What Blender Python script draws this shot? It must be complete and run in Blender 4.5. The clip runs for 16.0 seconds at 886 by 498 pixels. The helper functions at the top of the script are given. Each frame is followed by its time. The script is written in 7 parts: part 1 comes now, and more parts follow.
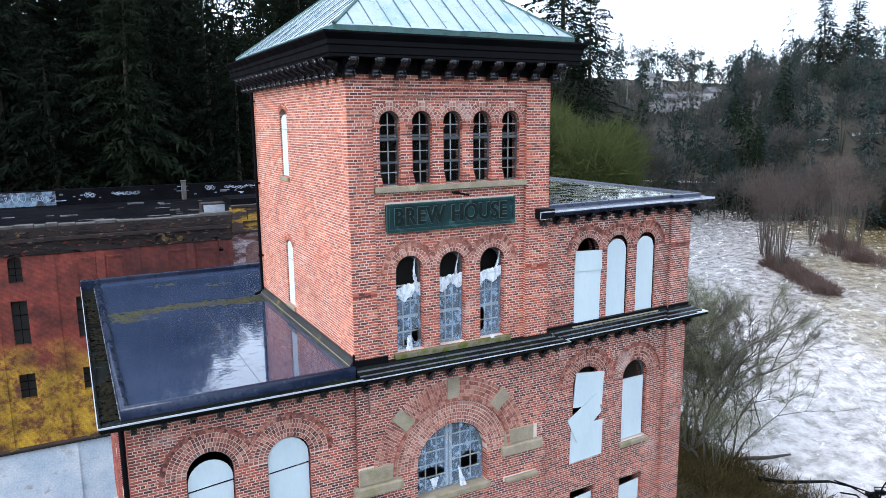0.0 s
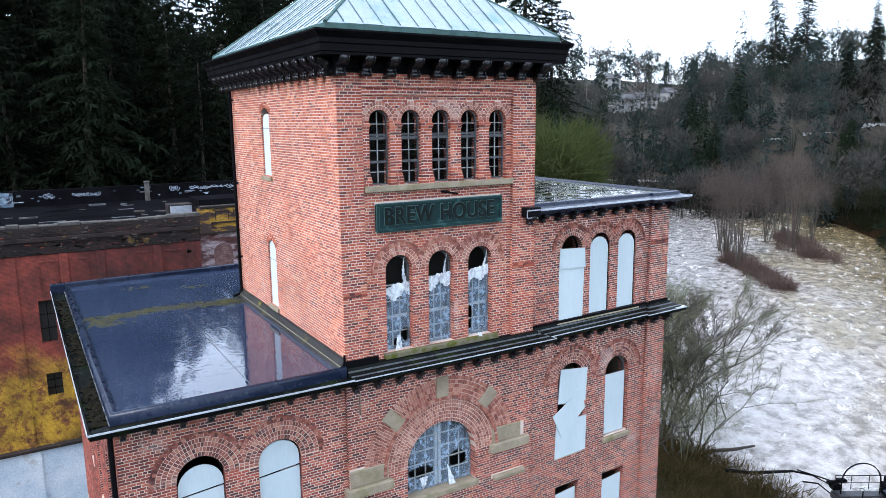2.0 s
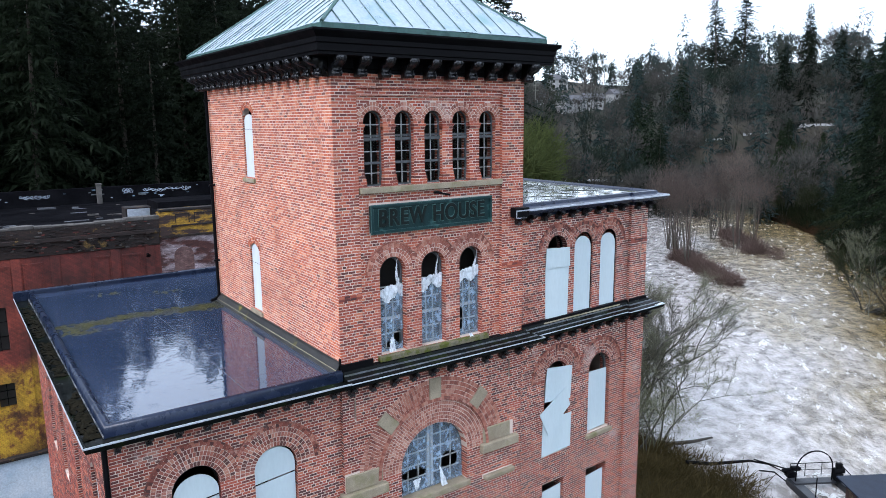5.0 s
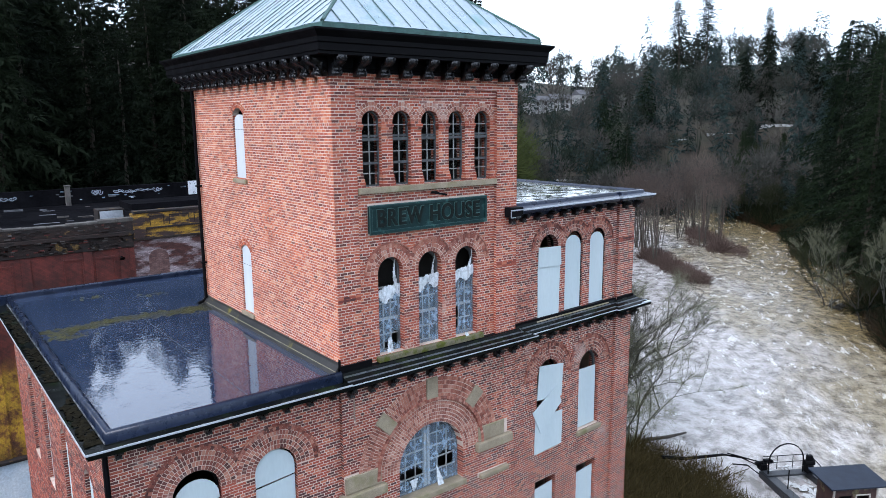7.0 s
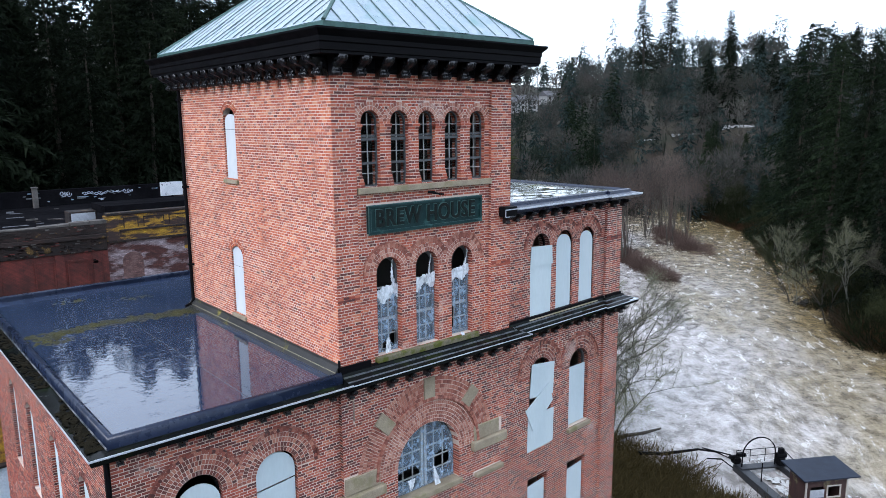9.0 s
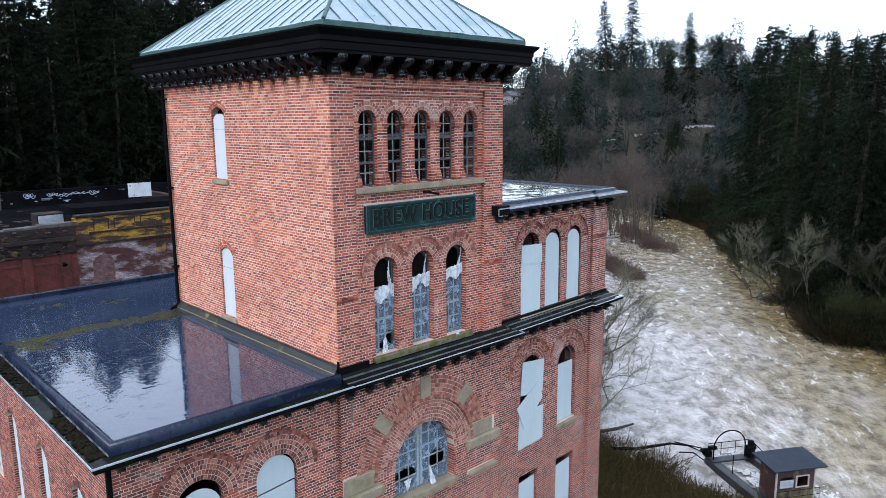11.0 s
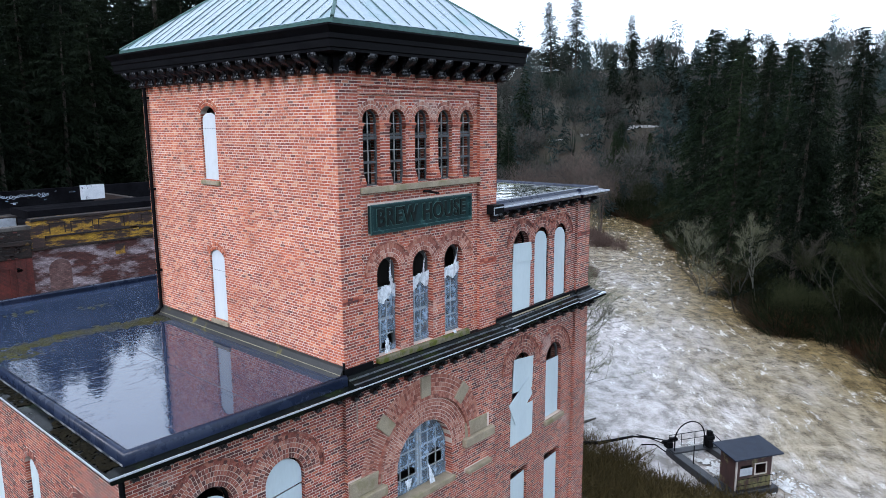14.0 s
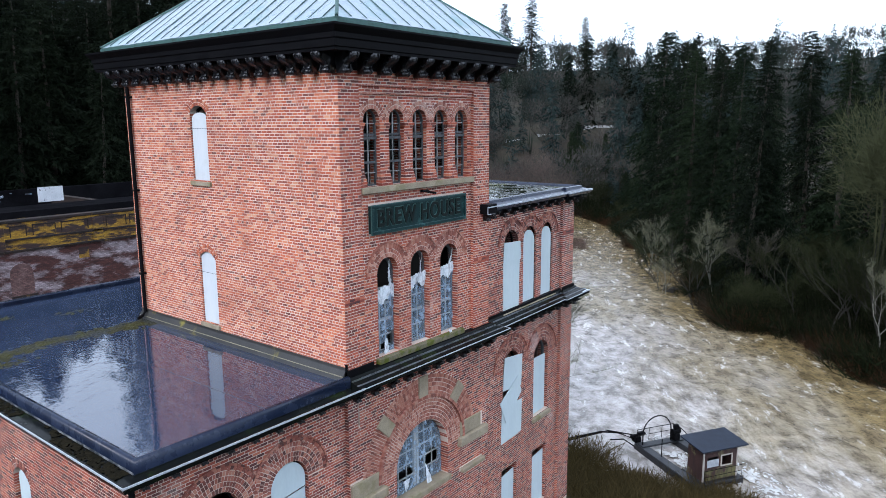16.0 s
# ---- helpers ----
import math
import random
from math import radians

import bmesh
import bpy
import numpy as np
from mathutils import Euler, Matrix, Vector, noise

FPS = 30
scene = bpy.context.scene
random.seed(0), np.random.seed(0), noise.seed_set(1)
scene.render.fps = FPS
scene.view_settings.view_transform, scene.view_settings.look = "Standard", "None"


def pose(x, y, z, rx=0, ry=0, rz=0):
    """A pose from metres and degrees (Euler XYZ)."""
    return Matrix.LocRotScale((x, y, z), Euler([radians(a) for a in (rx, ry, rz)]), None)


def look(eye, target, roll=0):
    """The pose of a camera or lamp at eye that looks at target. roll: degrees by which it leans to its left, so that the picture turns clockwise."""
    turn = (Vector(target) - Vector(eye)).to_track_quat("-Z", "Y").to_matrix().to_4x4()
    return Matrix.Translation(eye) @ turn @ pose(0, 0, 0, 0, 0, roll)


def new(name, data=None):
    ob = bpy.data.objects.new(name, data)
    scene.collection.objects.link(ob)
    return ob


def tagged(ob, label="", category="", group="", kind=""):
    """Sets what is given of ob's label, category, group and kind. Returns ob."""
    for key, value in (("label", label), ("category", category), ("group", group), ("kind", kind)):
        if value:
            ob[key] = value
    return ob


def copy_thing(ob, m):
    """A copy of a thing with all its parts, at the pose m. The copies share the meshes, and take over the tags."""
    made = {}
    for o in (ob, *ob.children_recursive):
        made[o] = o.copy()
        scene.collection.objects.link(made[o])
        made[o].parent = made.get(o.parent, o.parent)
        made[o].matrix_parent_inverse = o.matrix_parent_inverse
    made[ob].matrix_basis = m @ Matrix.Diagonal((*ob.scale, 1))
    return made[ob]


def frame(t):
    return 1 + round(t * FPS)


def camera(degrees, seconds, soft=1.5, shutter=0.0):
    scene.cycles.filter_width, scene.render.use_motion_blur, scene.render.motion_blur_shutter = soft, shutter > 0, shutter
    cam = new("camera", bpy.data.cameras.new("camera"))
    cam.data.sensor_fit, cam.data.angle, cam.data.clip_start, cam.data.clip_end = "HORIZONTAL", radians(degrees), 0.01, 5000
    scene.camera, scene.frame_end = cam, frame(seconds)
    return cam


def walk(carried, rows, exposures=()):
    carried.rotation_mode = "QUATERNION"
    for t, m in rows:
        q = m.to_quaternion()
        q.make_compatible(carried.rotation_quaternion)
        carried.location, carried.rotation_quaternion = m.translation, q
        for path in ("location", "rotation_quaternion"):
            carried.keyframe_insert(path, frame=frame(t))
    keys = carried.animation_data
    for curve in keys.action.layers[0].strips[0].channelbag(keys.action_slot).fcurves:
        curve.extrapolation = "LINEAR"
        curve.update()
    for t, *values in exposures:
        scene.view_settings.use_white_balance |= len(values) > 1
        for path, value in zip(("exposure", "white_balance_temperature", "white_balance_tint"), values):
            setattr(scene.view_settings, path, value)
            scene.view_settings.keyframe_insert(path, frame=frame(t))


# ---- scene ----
cam = camera(63.9, 16.0, soft=0.55)
METRES, EYE, TILT, LEAN, TURN = 6.8, 25.5, 0.0, 0.0, -27.8
ROWS = [
    (0.0, 0.0, 0.0, 0.0, -0.1, -10.2, 0.57),
    (0.5, -0.0274, -0.0005, -0.0008, -0.87, -10.21, 0.56),
    (1.0, -0.0543, -0.0003, -0.0018, -1.66, -10.22, 0.54),
    (1.5, -0.0809, -0.0002, -0.002, -2.48, -10.23, 0.53),
    (2.0, -0.1074, 0.001, -0.0022, -3.28, -10.24, 0.54),
    (2.5, -0.1352, 0.0038, -0.0024, -4.06, -10.24, 0.53),
    (3.0, -0.1627, 0.0063, -0.002, -4.78, -10.24, 0.53),
    (3.5, -0.1907, 0.0107, -0.0006, -5.46, -10.25, 0.52),
    (4.0, -0.2184, 0.015, 0.0001, -6.12, -10.25, 0.51),
    (6.5, -0.3604, 0.0301, 0.0007, -9.45, -10.22, 0.49),
    (7.0, -0.3891, 0.0333, 0.0002, -10.12, -10.22, 0.48),
    (7.5, -0.4179, 0.0378, -0.0001, -10.78, -10.22, 0.48),
    (8.0, -0.4461, 0.0418, -0.0006, -11.46, -10.2, 0.46),
    (8.5, -0.4746, 0.0464, -0.0017, -12.13, -10.19, 0.46),
    (9.0, -0.5031, 0.0515, -0.0025, -12.79, -10.18, 0.46),
    (11.5, -0.6548, 0.0844, -0.0032, -16.47, -10.2, 0.45),
    (12.0, -0.6865, 0.0925, -0.0039, -17.19, -10.19, 0.45),
    (12.5, -0.7193, 0.1021, -0.0047, -17.91, -10.19, 0.44),
    (13.0, -0.7534, 0.1121, -0.0045, -18.64, -10.2, 0.42),
    (13.5, -0.788, 0.1231, -0.0046, -19.36, -10.2, 0.42),
    (14.0, -0.8237, 0.1348, -0.0048, -20.1, -10.21, 0.41),
    (14.5, -0.8611, 0.1477, -0.0053, -21.0, -10.21, 0.39),
    (15.0, -0.899, 0.1611, -0.0059, -21.98, -10.2, 0.38),
    (15.5, -0.9373, 0.1748, -0.0058, -22.88, -10.2, 0.39),
    (16.0, -0.9758, 0.1896, -0.0051, -23.7, -10.21, 0.37),
]
walk(cam, [(t, pose(-5.99, -16.19, EYE, TILT, LEAN, TURN) @ pose(METRES * x, METRES * y, METRES * z, 90 + pitch, roll, yaw)) for t, x, y, z, yaw, pitch, roll in ROWS],
     exposures=[(0.0, 0.90, 5960, 14), (4.0, 0.72, 5960, 14), (8.0, 0.53, 5960, 14), (12.0, 0.45, 5960, 14), (16.0, 0.45, 5960, 14)])

# ---- sky and sun: a wet, overcast winter day, a little brighter from the west ----
SUN_EL, SUN_AZ = radians(38), radians(262)
world = bpy.data.worlds.new("overcast_sky")
scene.world = world
world.use_nodes = True
wn = world.node_tree
wn.nodes.clear()
sky = wn.nodes.new("ShaderNodeTexSky")
sky.sky_type, sky.sun_disc = "NISHITA", False
sky.sun_elevation, sky.sun_rotation = SUN_EL, SUN_AZ
sky.air_density, sky.dust_density = 1.0, 0.6
bg_sky = wn.nodes.new("ShaderNodeBackground")
bg_sky.inputs["Strength"].default_value = 0.06
bg_cloud = wn.nodes.new("ShaderNodeBackground")
bg_cloud.inputs["Color"].default_value = (0.84, 0.93, 1.0, 1)
bg_cloud.inputs["Strength"].default_value = 1.25
both = wn.nodes.new("ShaderNodeAddShader")
wout = wn.nodes.new("ShaderNodeOutputWorld")
wn.links.new(sky.outputs[0], bg_sky.inputs["Color"])
wn.links.new(bg_sky.outputs[0], both.inputs[0])
wn.links.new(bg_cloud.outputs[0], both.inputs[1])
wn.links.new(both.outputs[0], wout.inputs["Surface"])
sun = new("sun", bpy.data.lights.new("sun", "SUN"))
sun.data.energy, sun.data.angle, sun.data.color = 1.6, radians(25), (1.0, 0.97, 0.95)
sun_from = Vector((math.sin(SUN_AZ) * math.cos(SUN_EL), math.cos(SUN_AZ) * math.cos(SUN_EL), math.sin(SUN_EL)))
sun.matrix_basis = look(sun_from * 200, (0, 0, 0))

# ---- materials ----
def ramp(nt, fac, stops):
    n = nt.nodes.new("ShaderNodeValToRGB")
    e = n.color_ramp.elements
    while len(e) < len(stops):
        e.new(0.5)
    for el, (p, c) in zip(e, stops):
        el.position, el.color = p, (*c, 1)
    nt.links.new(fac, n.inputs[0])
    return n.outputs[0]


def noise_tex(nt, scale, detail=4, rough=0.6, vec=None, stretch=None):
    co = nt.nodes.new("ShaderNodeTexCoord")
    src = vec or co.outputs["Object"]
    if stretch:
        m = nt.nodes.new("ShaderNodeMapping")
        m.inputs["Scale"].default_value = stretch
        nt.links.new(src, m.inputs[0])
        src = m.outputs[0]
    n = nt.nodes.new("ShaderNodeTexNoise")
    n.inputs["Scale"].default_value, n.inputs["Detail"].default_value, n.inputs["Roughness"].default_value = scale, detail, rough
    nt.links.new(src, n.inputs["Vector"])
    return n.outputs["Fac"]


def mix(nt, fac, a, b, mode="MIX"):
    n = nt.nodes.new("ShaderNodeMix")
    n.data_type, n.blend_type = "RGBA", mode
    for sock, v in ((n.inputs[0], fac), (n.inputs[6], a), (n.inputs[7], b)):
        if isinstance(v, (int, float)):
            sock.default_value = v
        elif isinstance(v, tuple):
            sock.default_value = (*v, 1)
        else:
            nt.links.new(v, sock)
    return n.outputs[2]


def math_node(nt, op, a, b=0.0):
    n = nt.nodes.new("ShaderNodeMath")
    n.operation = op
    for i, v in enumerate((a, b)):
        if isinstance(v, (int, float)):
            n.inputs[i].default_value = v
        else:
            nt.links.new(v, n.inputs[i])
    return n.outputs[0]


def surface(name, c1, c2, scale=3.0, fine=40.0, rough=0.7, rough2=None, bump=0.3, metal=0.0, stain=None, stain_scale=0.6, stain_at=(0.55, 0.7), stretch=None, spec=0.5, grain=0.35, dist=0.01, stain_stretch=None):
    m = bpy.data.materials.new(name)
    m.use_nodes = True
    nt = m.node_tree
    b = nt.nodes["Principled BSDF"]
    big = noise_tex(nt, scale, 5, 0.6, stretch=stretch)
    small = noise_tex(nt, fine, 3, 0.6, stretch=stretch)
    col = ramp(nt, big, [(0.3, c1), (0.7, c2)])
    g = ramp(nt, small, [(0.25, (1 - grain,) * 3), (0.75, (1 + 0.0,) * 3)])
    col = mix(nt, 1.0, col, g, "MULTIPLY")
    if stain:
        f = ramp(nt, noise_tex(nt, stain_scale, 6, 0.65, stretch=stain_stretch), [(stain_at[0], (0, 0, 0)), (stain_at[1], (1, 1, 1))])
        col = mix(nt, f, col, stain)
    nt.links.new(col, b.inputs["Base Color"])
    b.inputs["Metallic"].default_value = metal
    b.inputs["Specular IOR Level"].default_value = spec
    r2 = rough if rough2 is None else rough2
    nt.links.new(ramp(nt, big, [(0.35, (rough,) * 3), (0.65, (r2,) * 3)]), b.inputs["Roughness"])
    if bump:
        bn = nt.nodes.new("ShaderNodeBump")
        bn.inputs["Strength"].default_value, bn.inputs["Distance"].default_value = bump, dist
        nt.links.new(small, bn.inputs["Height"])
        nt.links.new(bn.outputs[0], b.inputs["Normal"])
    return m


def brick_material(name, stops, bloom, bloom_at, soot=None):
    m = bpy.data.materials.new(name)
    m.use_nodes = True
    nt = m.node_tree
    b = nt.nodes["Principled BSDF"]
    geo, info = nt.nodes.new("ShaderNodeNewGeometry"), nt.nodes.new("ShaderNodeObjectInfo")
    co = nt.nodes.new("ShaderNodeNewGeometry")
    rnd = math_node(nt, "FRACT", math_node(nt, "ADD", geo.outputs["Random Per Island"], math_node(nt, "MULTIPLY", info.outputs["Random"], 7.31)))
    col = ramp(nt, rnd, stops)
    pos = co.outputs["Position"]
    patch = noise_tex(nt, 0.42, 5, 0.65, vec=pos)
    col = mix(nt, 1.0, col, ramp(nt, patch, [(0.30, (0.70, 0.64, 0.66)), (0.50, (0.98, 0.96, 0.95)), (0.70, (1.20, 1.18, 1.14))]), "MULTIPLY")
    small = noise_tex(nt, 55, 4, 0.7, vec=pos)
    col = mix(nt, 1.0, col, ramp(nt, small, [(0.2, (0.70, 0.68, 0.68)), (0.8, (1.06, 1.06, 1.06))]), "MULTIPLY")
    f = ramp(nt, math_node(nt, "MULTIPLY", noise_tex(nt, 1.1, 6, 0.7, vec=pos), math_node(nt, "ADD", 0.75, math_node(nt, "MULTIPLY", small, 0.5))), [(bloom_at, (0, 0, 0)), (bloom_at + 0.16, (0.7, 0.7, 0.7))])
    col = mix(nt, f, col, bloom)
    if soot:
        f2 = ramp(nt, noise_tex(nt, 1.0, 5, 0.65, vec=pos, stretch=(1.2, 1.2, 0.3)), [(0.5, (0, 0, 0)), (0.72, (0.75, 0.75, 0.75))])
        col = mix(nt, f2, col, soot)
    nt.links.new(col, b.inputs["Base Color"])
    b.inputs["Roughness"].default_value = 0.72
    bn = nt.nodes.new("ShaderNodeBump")
    bn.inputs["Strength"].default_value, bn.inputs["Distance"].default_value = 0.35, 0.006
    nt.links.new(small, bn.inputs["Height"])
    nt.links.new(bn.outputs[0], b.inputs["Normal"])
    return m


M_BRICK_TOWER = brick_material("orange_red_brick", [(0.0, (0.17, 0.060, 0.043)), (0.06, (0.27, 0.070, 0.042)), (0.28, (0.38, 0.088, 0.046)), (0.62, (0.48, 0.122, 0.054)), (0.86, (0.56, 0.175, 0.085)), (1.0, (0.62, 0.30, 0.18))], (0.60, 0.44, 0.37), 0.60)
# deeper red than the brick of the tower's left side
M_BRICK_FRONT = brick_material("deep_red_front_brick", [(0.0, (0.11, 0.034, 0.026)), (0.18, (0.22, 0.050, 0.034)), (0.5, (0.35, 0.072, 0.039)), (0.8, (0.46, 0.108, 0.054)), (1.0, (0.55, 0.20, 0.115))], (0.58, 0.46, 0.41), 0.60)
M_BRICK_LOWER = brick_material("dark_red_brick", [(0.0, (0.07, 0.026, 0.026)), (0.22, (0.14, 0.038, 0.032)), (0.5, (0.27, 0.058, 0.038)), (0.8, (0.39, 0.088, 0.050)), (1.0, (0.50, 0.17, 0.10))], (0.52, 0.43, 0.40), 0.60)
M_RING = brick_material("pale_lime_washed_arch_brick", [(0.0, (0.22, 0.075, 0.055)), (0.3, (0.36, 0.125, 0.085)), (0.7, (0.47, 0.205, 0.145)), (1.0, (0.56, 0.31, 0.235))], (0.58, 0.42, 0.36), 0.58)
M_RING2 = brick_material("dark_arch_brick", [(0.0, (0.09, 0.034, 0.03)), (0.3, (0.23, 0.068, 0.050)), (0.7, (0.38, 0.130, 0.090)), (1.0, (0.50, 0.24, 0.17))], (0.55, 0.45, 0.41), 0.56)
M_MORTAR = surface("lime_mortar", (0.56, 0.425, 0.35), (0.80, 0.68, 0.59), 0.9, 60, 0.9, bump=0.4, stain=(0.40, 0.26, 0.21), stain_scale=0.7, grain=0.2)
M_STONE = surface("weathered_sandstone", (0.25, 0.205, 0.14), (0.40, 0.335, 0.235), 2.0, 45, 0.85, bump=0.5, stain=(0.17, 0.155, 0.07), stain_scale=1.5, stain_at=(0.5, 0.7))
M_MOSSY = surface("mossy_stone_sill", (0.12, 0.11, 0.07), (0.24, 0.21, 0.15), 3.5, 40, 0.9, bump=0.8, spec=0.2, stain=(0.075, 0.085, 0.012), stain_scale=4.0, stain_at=(0.44, 0.60))
M_BLACK = surface("black_painted_metal", (0.003, 0.003, 0.004), (0.007, 0.007, 0.008), 2.0, 30, 0.45, 0.65, bump=0.15, spec=0.05)
M_GUTTER = surface("wet_blue_black_membrane", (0.008, 0.013, 0.03), (0.02, 0.03, 0.06), 1.5, 25, 0.2, 0.35, bump=0.12)
M_CORNICELINE = surface("grey_cornice_line", (0.03, 0.034, 0.04), (0.09, 0.10, 0.115), 2.0, 30, 0.2, 0.4, bump=0.1, stain=(0.03, 0.036, 0.014), stain_scale=1.5)
M_EDGE = surface("pale_metal_drip_edge", (0.42, 0.46, 0.52), (0.62, 0.66, 0.72), 3.0, 40, 0.35, bump=0.1, metal=0.3)
M_CORNICE = surface("wet_mossy_black_cornice", (0.005, 0.006, 0.007), (0.010, 0.012, 0.010), 2.0, 30, 0.10, 0.28, bump=0.12, spec=0.16, stain=(0.016, 0.026, 0.006), stain_scale=1.2, stain_at=(0.55, 0.75))
M_BOARD = surface("pale_blue_painted_plywood", (0.49, 0.58, 0.61), (0.56, 0.64, 0.66), 1.2, 18, 0.55, bump=0.12, grain=0.08, stretch=(1, 1, 0.25), stain=(0.46, 0.55, 0.58), stain_scale=0.9, stain_at=(0.58, 0.75))
M_BOARD_WHITE = surface("off_white_painted_plywood", (0.50, 0.54, 0.57), (0.58, 0.61, 0.63), 1.2, 18, 0.6, bump=0.12, grain=0.08, stretch=(1, 1, 0.25), stain=(0.42, 0.44, 0.45), stain_scale=1.1, stain_at=(0.56, 0.75))
M_FRAME = surface("grey_green_weathered_sash", (0.045, 0.052, 0.056), (0.12, 0.13, 0.135), 4.0, 50, 0.7, bump=0.3)
M_VERDI = surface("verdigris_green_copper", (0.025, 0.075, 0.07), (0.09, 0.19, 0.17), 2.5, 40, 0.55, 0.7, bump=0.3, metal=0.1, stain=(0.02, 0.05, 0.04), stain_scale=2.5, stain_at=(0.48, 0.66))
M_MUNTIN = surface("pale_painted_glazing_bar", (0.26, 0.27, 0.26), (0.44, 0.45, 0.44), 4.0, 50, 0.6, bump=0.2)
M_RIM = surface("worn_pale_green_rim", (0.04, 0.11, 0.10), (0.10, 0.20, 0.185), 6.0, 40, 0.6, bump=0.2)
M_SIGN = surface("dark_green_sign_paint", (0.006, 0.024, 0.026), (0.016, 0.052, 0.052), 2.2, 40, 0.45, spec=0.2, bump=0.25, stain=(0.05, 0.125, 0.12), stain_scale=2.6, stain_at=(0.56, 0.70), stretch=(1, 1, 0.4))
M_LETTER = surface("black_green_letter_paint", (0.002, 0.005, 0.005), (0.006, 0.012, 0.011), 5.0, 40, 0.5, spec=0.2, bump=0.2)
# near-black base colour standing in for the shade inside rooms
M_DARK = surface("interior_shade_black", (0.02, 0.018, 0.016), (0.03, 0.028, 0.025), 1.0, 20, 0.9, bump=0)
M_TWIG = surface("grey_brown_bark", (0.05, 0.045, 0.035), (0.11, 0.10, 0.08), 6.0, 60, 0.9, bump=0.3)
M_BARK = surface("wet_dark_bark", (0.012, 0.011, 0.008), (0.034, 0.031, 0.023), 5.0, 40, 0.9, bump=0.4)
M_PALEBARK = surface("pale_lichened_bark", (0.07, 0.07, 0.058), (0.20, 0.20, 0.165), 5.0, 50, 0.9, bump=0.3)
M_TRUNK = surface("dark_fir_bark", (0.03, 0.024, 0.018), (0.07, 0.055, 0.042), 5.0, 40, 0.9, bump=0.4)


def leafy(name, lo, hi, rough=0.7):
    m = bpy.data.materials.new(name)
    m.use_nodes = True
    nt = m.node_tree
    b = nt.nodes["Principled BSDF"]
    info, geo = nt.nodes.new("ShaderNodeObjectInfo"), nt.nodes.new("ShaderNodeNewGeometry")
    v = math_node(nt, "ADD", math_node(nt, "MULTIPLY", info.outputs["Random"], 0.5), math_node(nt, "MULTIPLY", geo.outputs["Random Per Island"], 0.5))
    col = ramp(nt, v, [(0.1, lo), (0.9, hi)])
    nt.links.new(col, b.inputs["Base Color"])
    b.inputs["Roughness"].default_value = rough
    b.inputs["Specular IOR Level"].default_value = 0.05
    # light that passes through needles and fine twigs
    thin = nt.nodes.new("ShaderNodeBsdfTranslucent")
    both_ = nt.nodes.new("ShaderNodeMixShader")
    both_.inputs[0].default_value = 0.4
    nt.links.new(col, thin.inputs["Color"])
    nt.links.new(b.outputs[0], both_.inputs[1])
    nt.links.new(thin.outputs[0], both_.inputs[2])
    nt.links.new(both_.outputs[0], nt.nodes["Material Output"].inputs["Surface"])
    return m


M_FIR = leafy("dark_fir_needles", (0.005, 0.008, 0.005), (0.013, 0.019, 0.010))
# lighter, greener needle colour than that of the hillside firs
M_BANKFIR = leafy("lighter_green_fir_needles", (0.005, 0.010, 0.006), (0.025, 0.038, 0.018))
# paler, bluer needles: haze over the far hills put into the colour
M_FARFIR = leafy("haze_paled_fir_needles", (0.014, 0.025, 0.024), (0.038, 0.056, 0.052))


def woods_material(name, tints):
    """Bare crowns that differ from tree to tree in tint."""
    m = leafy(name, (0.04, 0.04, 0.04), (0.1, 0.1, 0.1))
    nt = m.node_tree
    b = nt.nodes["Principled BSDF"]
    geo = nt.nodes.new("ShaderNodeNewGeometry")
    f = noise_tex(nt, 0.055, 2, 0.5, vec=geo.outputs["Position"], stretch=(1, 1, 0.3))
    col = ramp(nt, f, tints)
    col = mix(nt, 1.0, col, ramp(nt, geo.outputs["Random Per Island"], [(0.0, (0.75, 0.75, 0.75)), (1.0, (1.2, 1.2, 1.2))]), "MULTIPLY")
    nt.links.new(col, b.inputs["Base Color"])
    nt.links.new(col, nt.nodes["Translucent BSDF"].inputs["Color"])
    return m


# grey-mauve tints carry some far haze besides each tree's own colour
M_FARTWIG = woods_material("haze_greyed_bare_twigs", [(0.34, (0.019, 0.028, 0.020)), (0.45, (0.046, 0.050, 0.043)), (0.55, (0.080, 0.071, 0.064)), (0.66, (0.030, 0.039, 0.026))])
M_TWIGS = leafy("bare_winter_twigs", (0.04, 0.037, 0.029), (0.105, 0.098, 0.078))
M_REDTWIGS = leafy("red_brown_alder_twigs", (0.07, 0.048, 0.04), (0.14, 0.098, 0.084))
M_ALDER = leafy("fine_red_brown_twigs", (0.050, 0.039, 0.034), (0.135, 0.106, 0.092))
M_MOSSTWIGS = leafy("mossy_green_twigs", (0.014, 0.018, 0.008), (0.050, 0.056, 0.026))
M_LICHEN = leafy("lichen_grey_green_twigs", (0.075, 0.080, 0.050), (0.22, 0.22, 0.145))
M_OLIVE = leafy("olive_lichen_thicket_twigs", (0.075, 0.080, 0.042), (0.23, 0.23, 0.14))
M_OLIVETREE = leafy("dull_olive_mossy_twigs", (0.022, 0.027, 0.012), (0.085, 0.090, 0.046))
M_IVY = leafy("dark_undergrowth_leaves", (0.006, 0.009, 0.004), (0.028, 0.034, 0.014))
M_WILLOW = leafy("olive_green_willow_twigs", (0.020, 0.034, 0.010), (0.085, 0.098, 0.034))
M_DARKBRUSH = leafy("dark_wet_brush", (0.010, 0.009, 0.006), (0.052, 0.042, 0.028))
M_BRUSH = leafy("dead_brown_bramble", (0.022, 0.019, 0.008), (0.100, 0.074, 0.030))
M_CORNICE.node_tree.nodes["Principled BSDF"].inputs["IOR"].default_value = 1.25
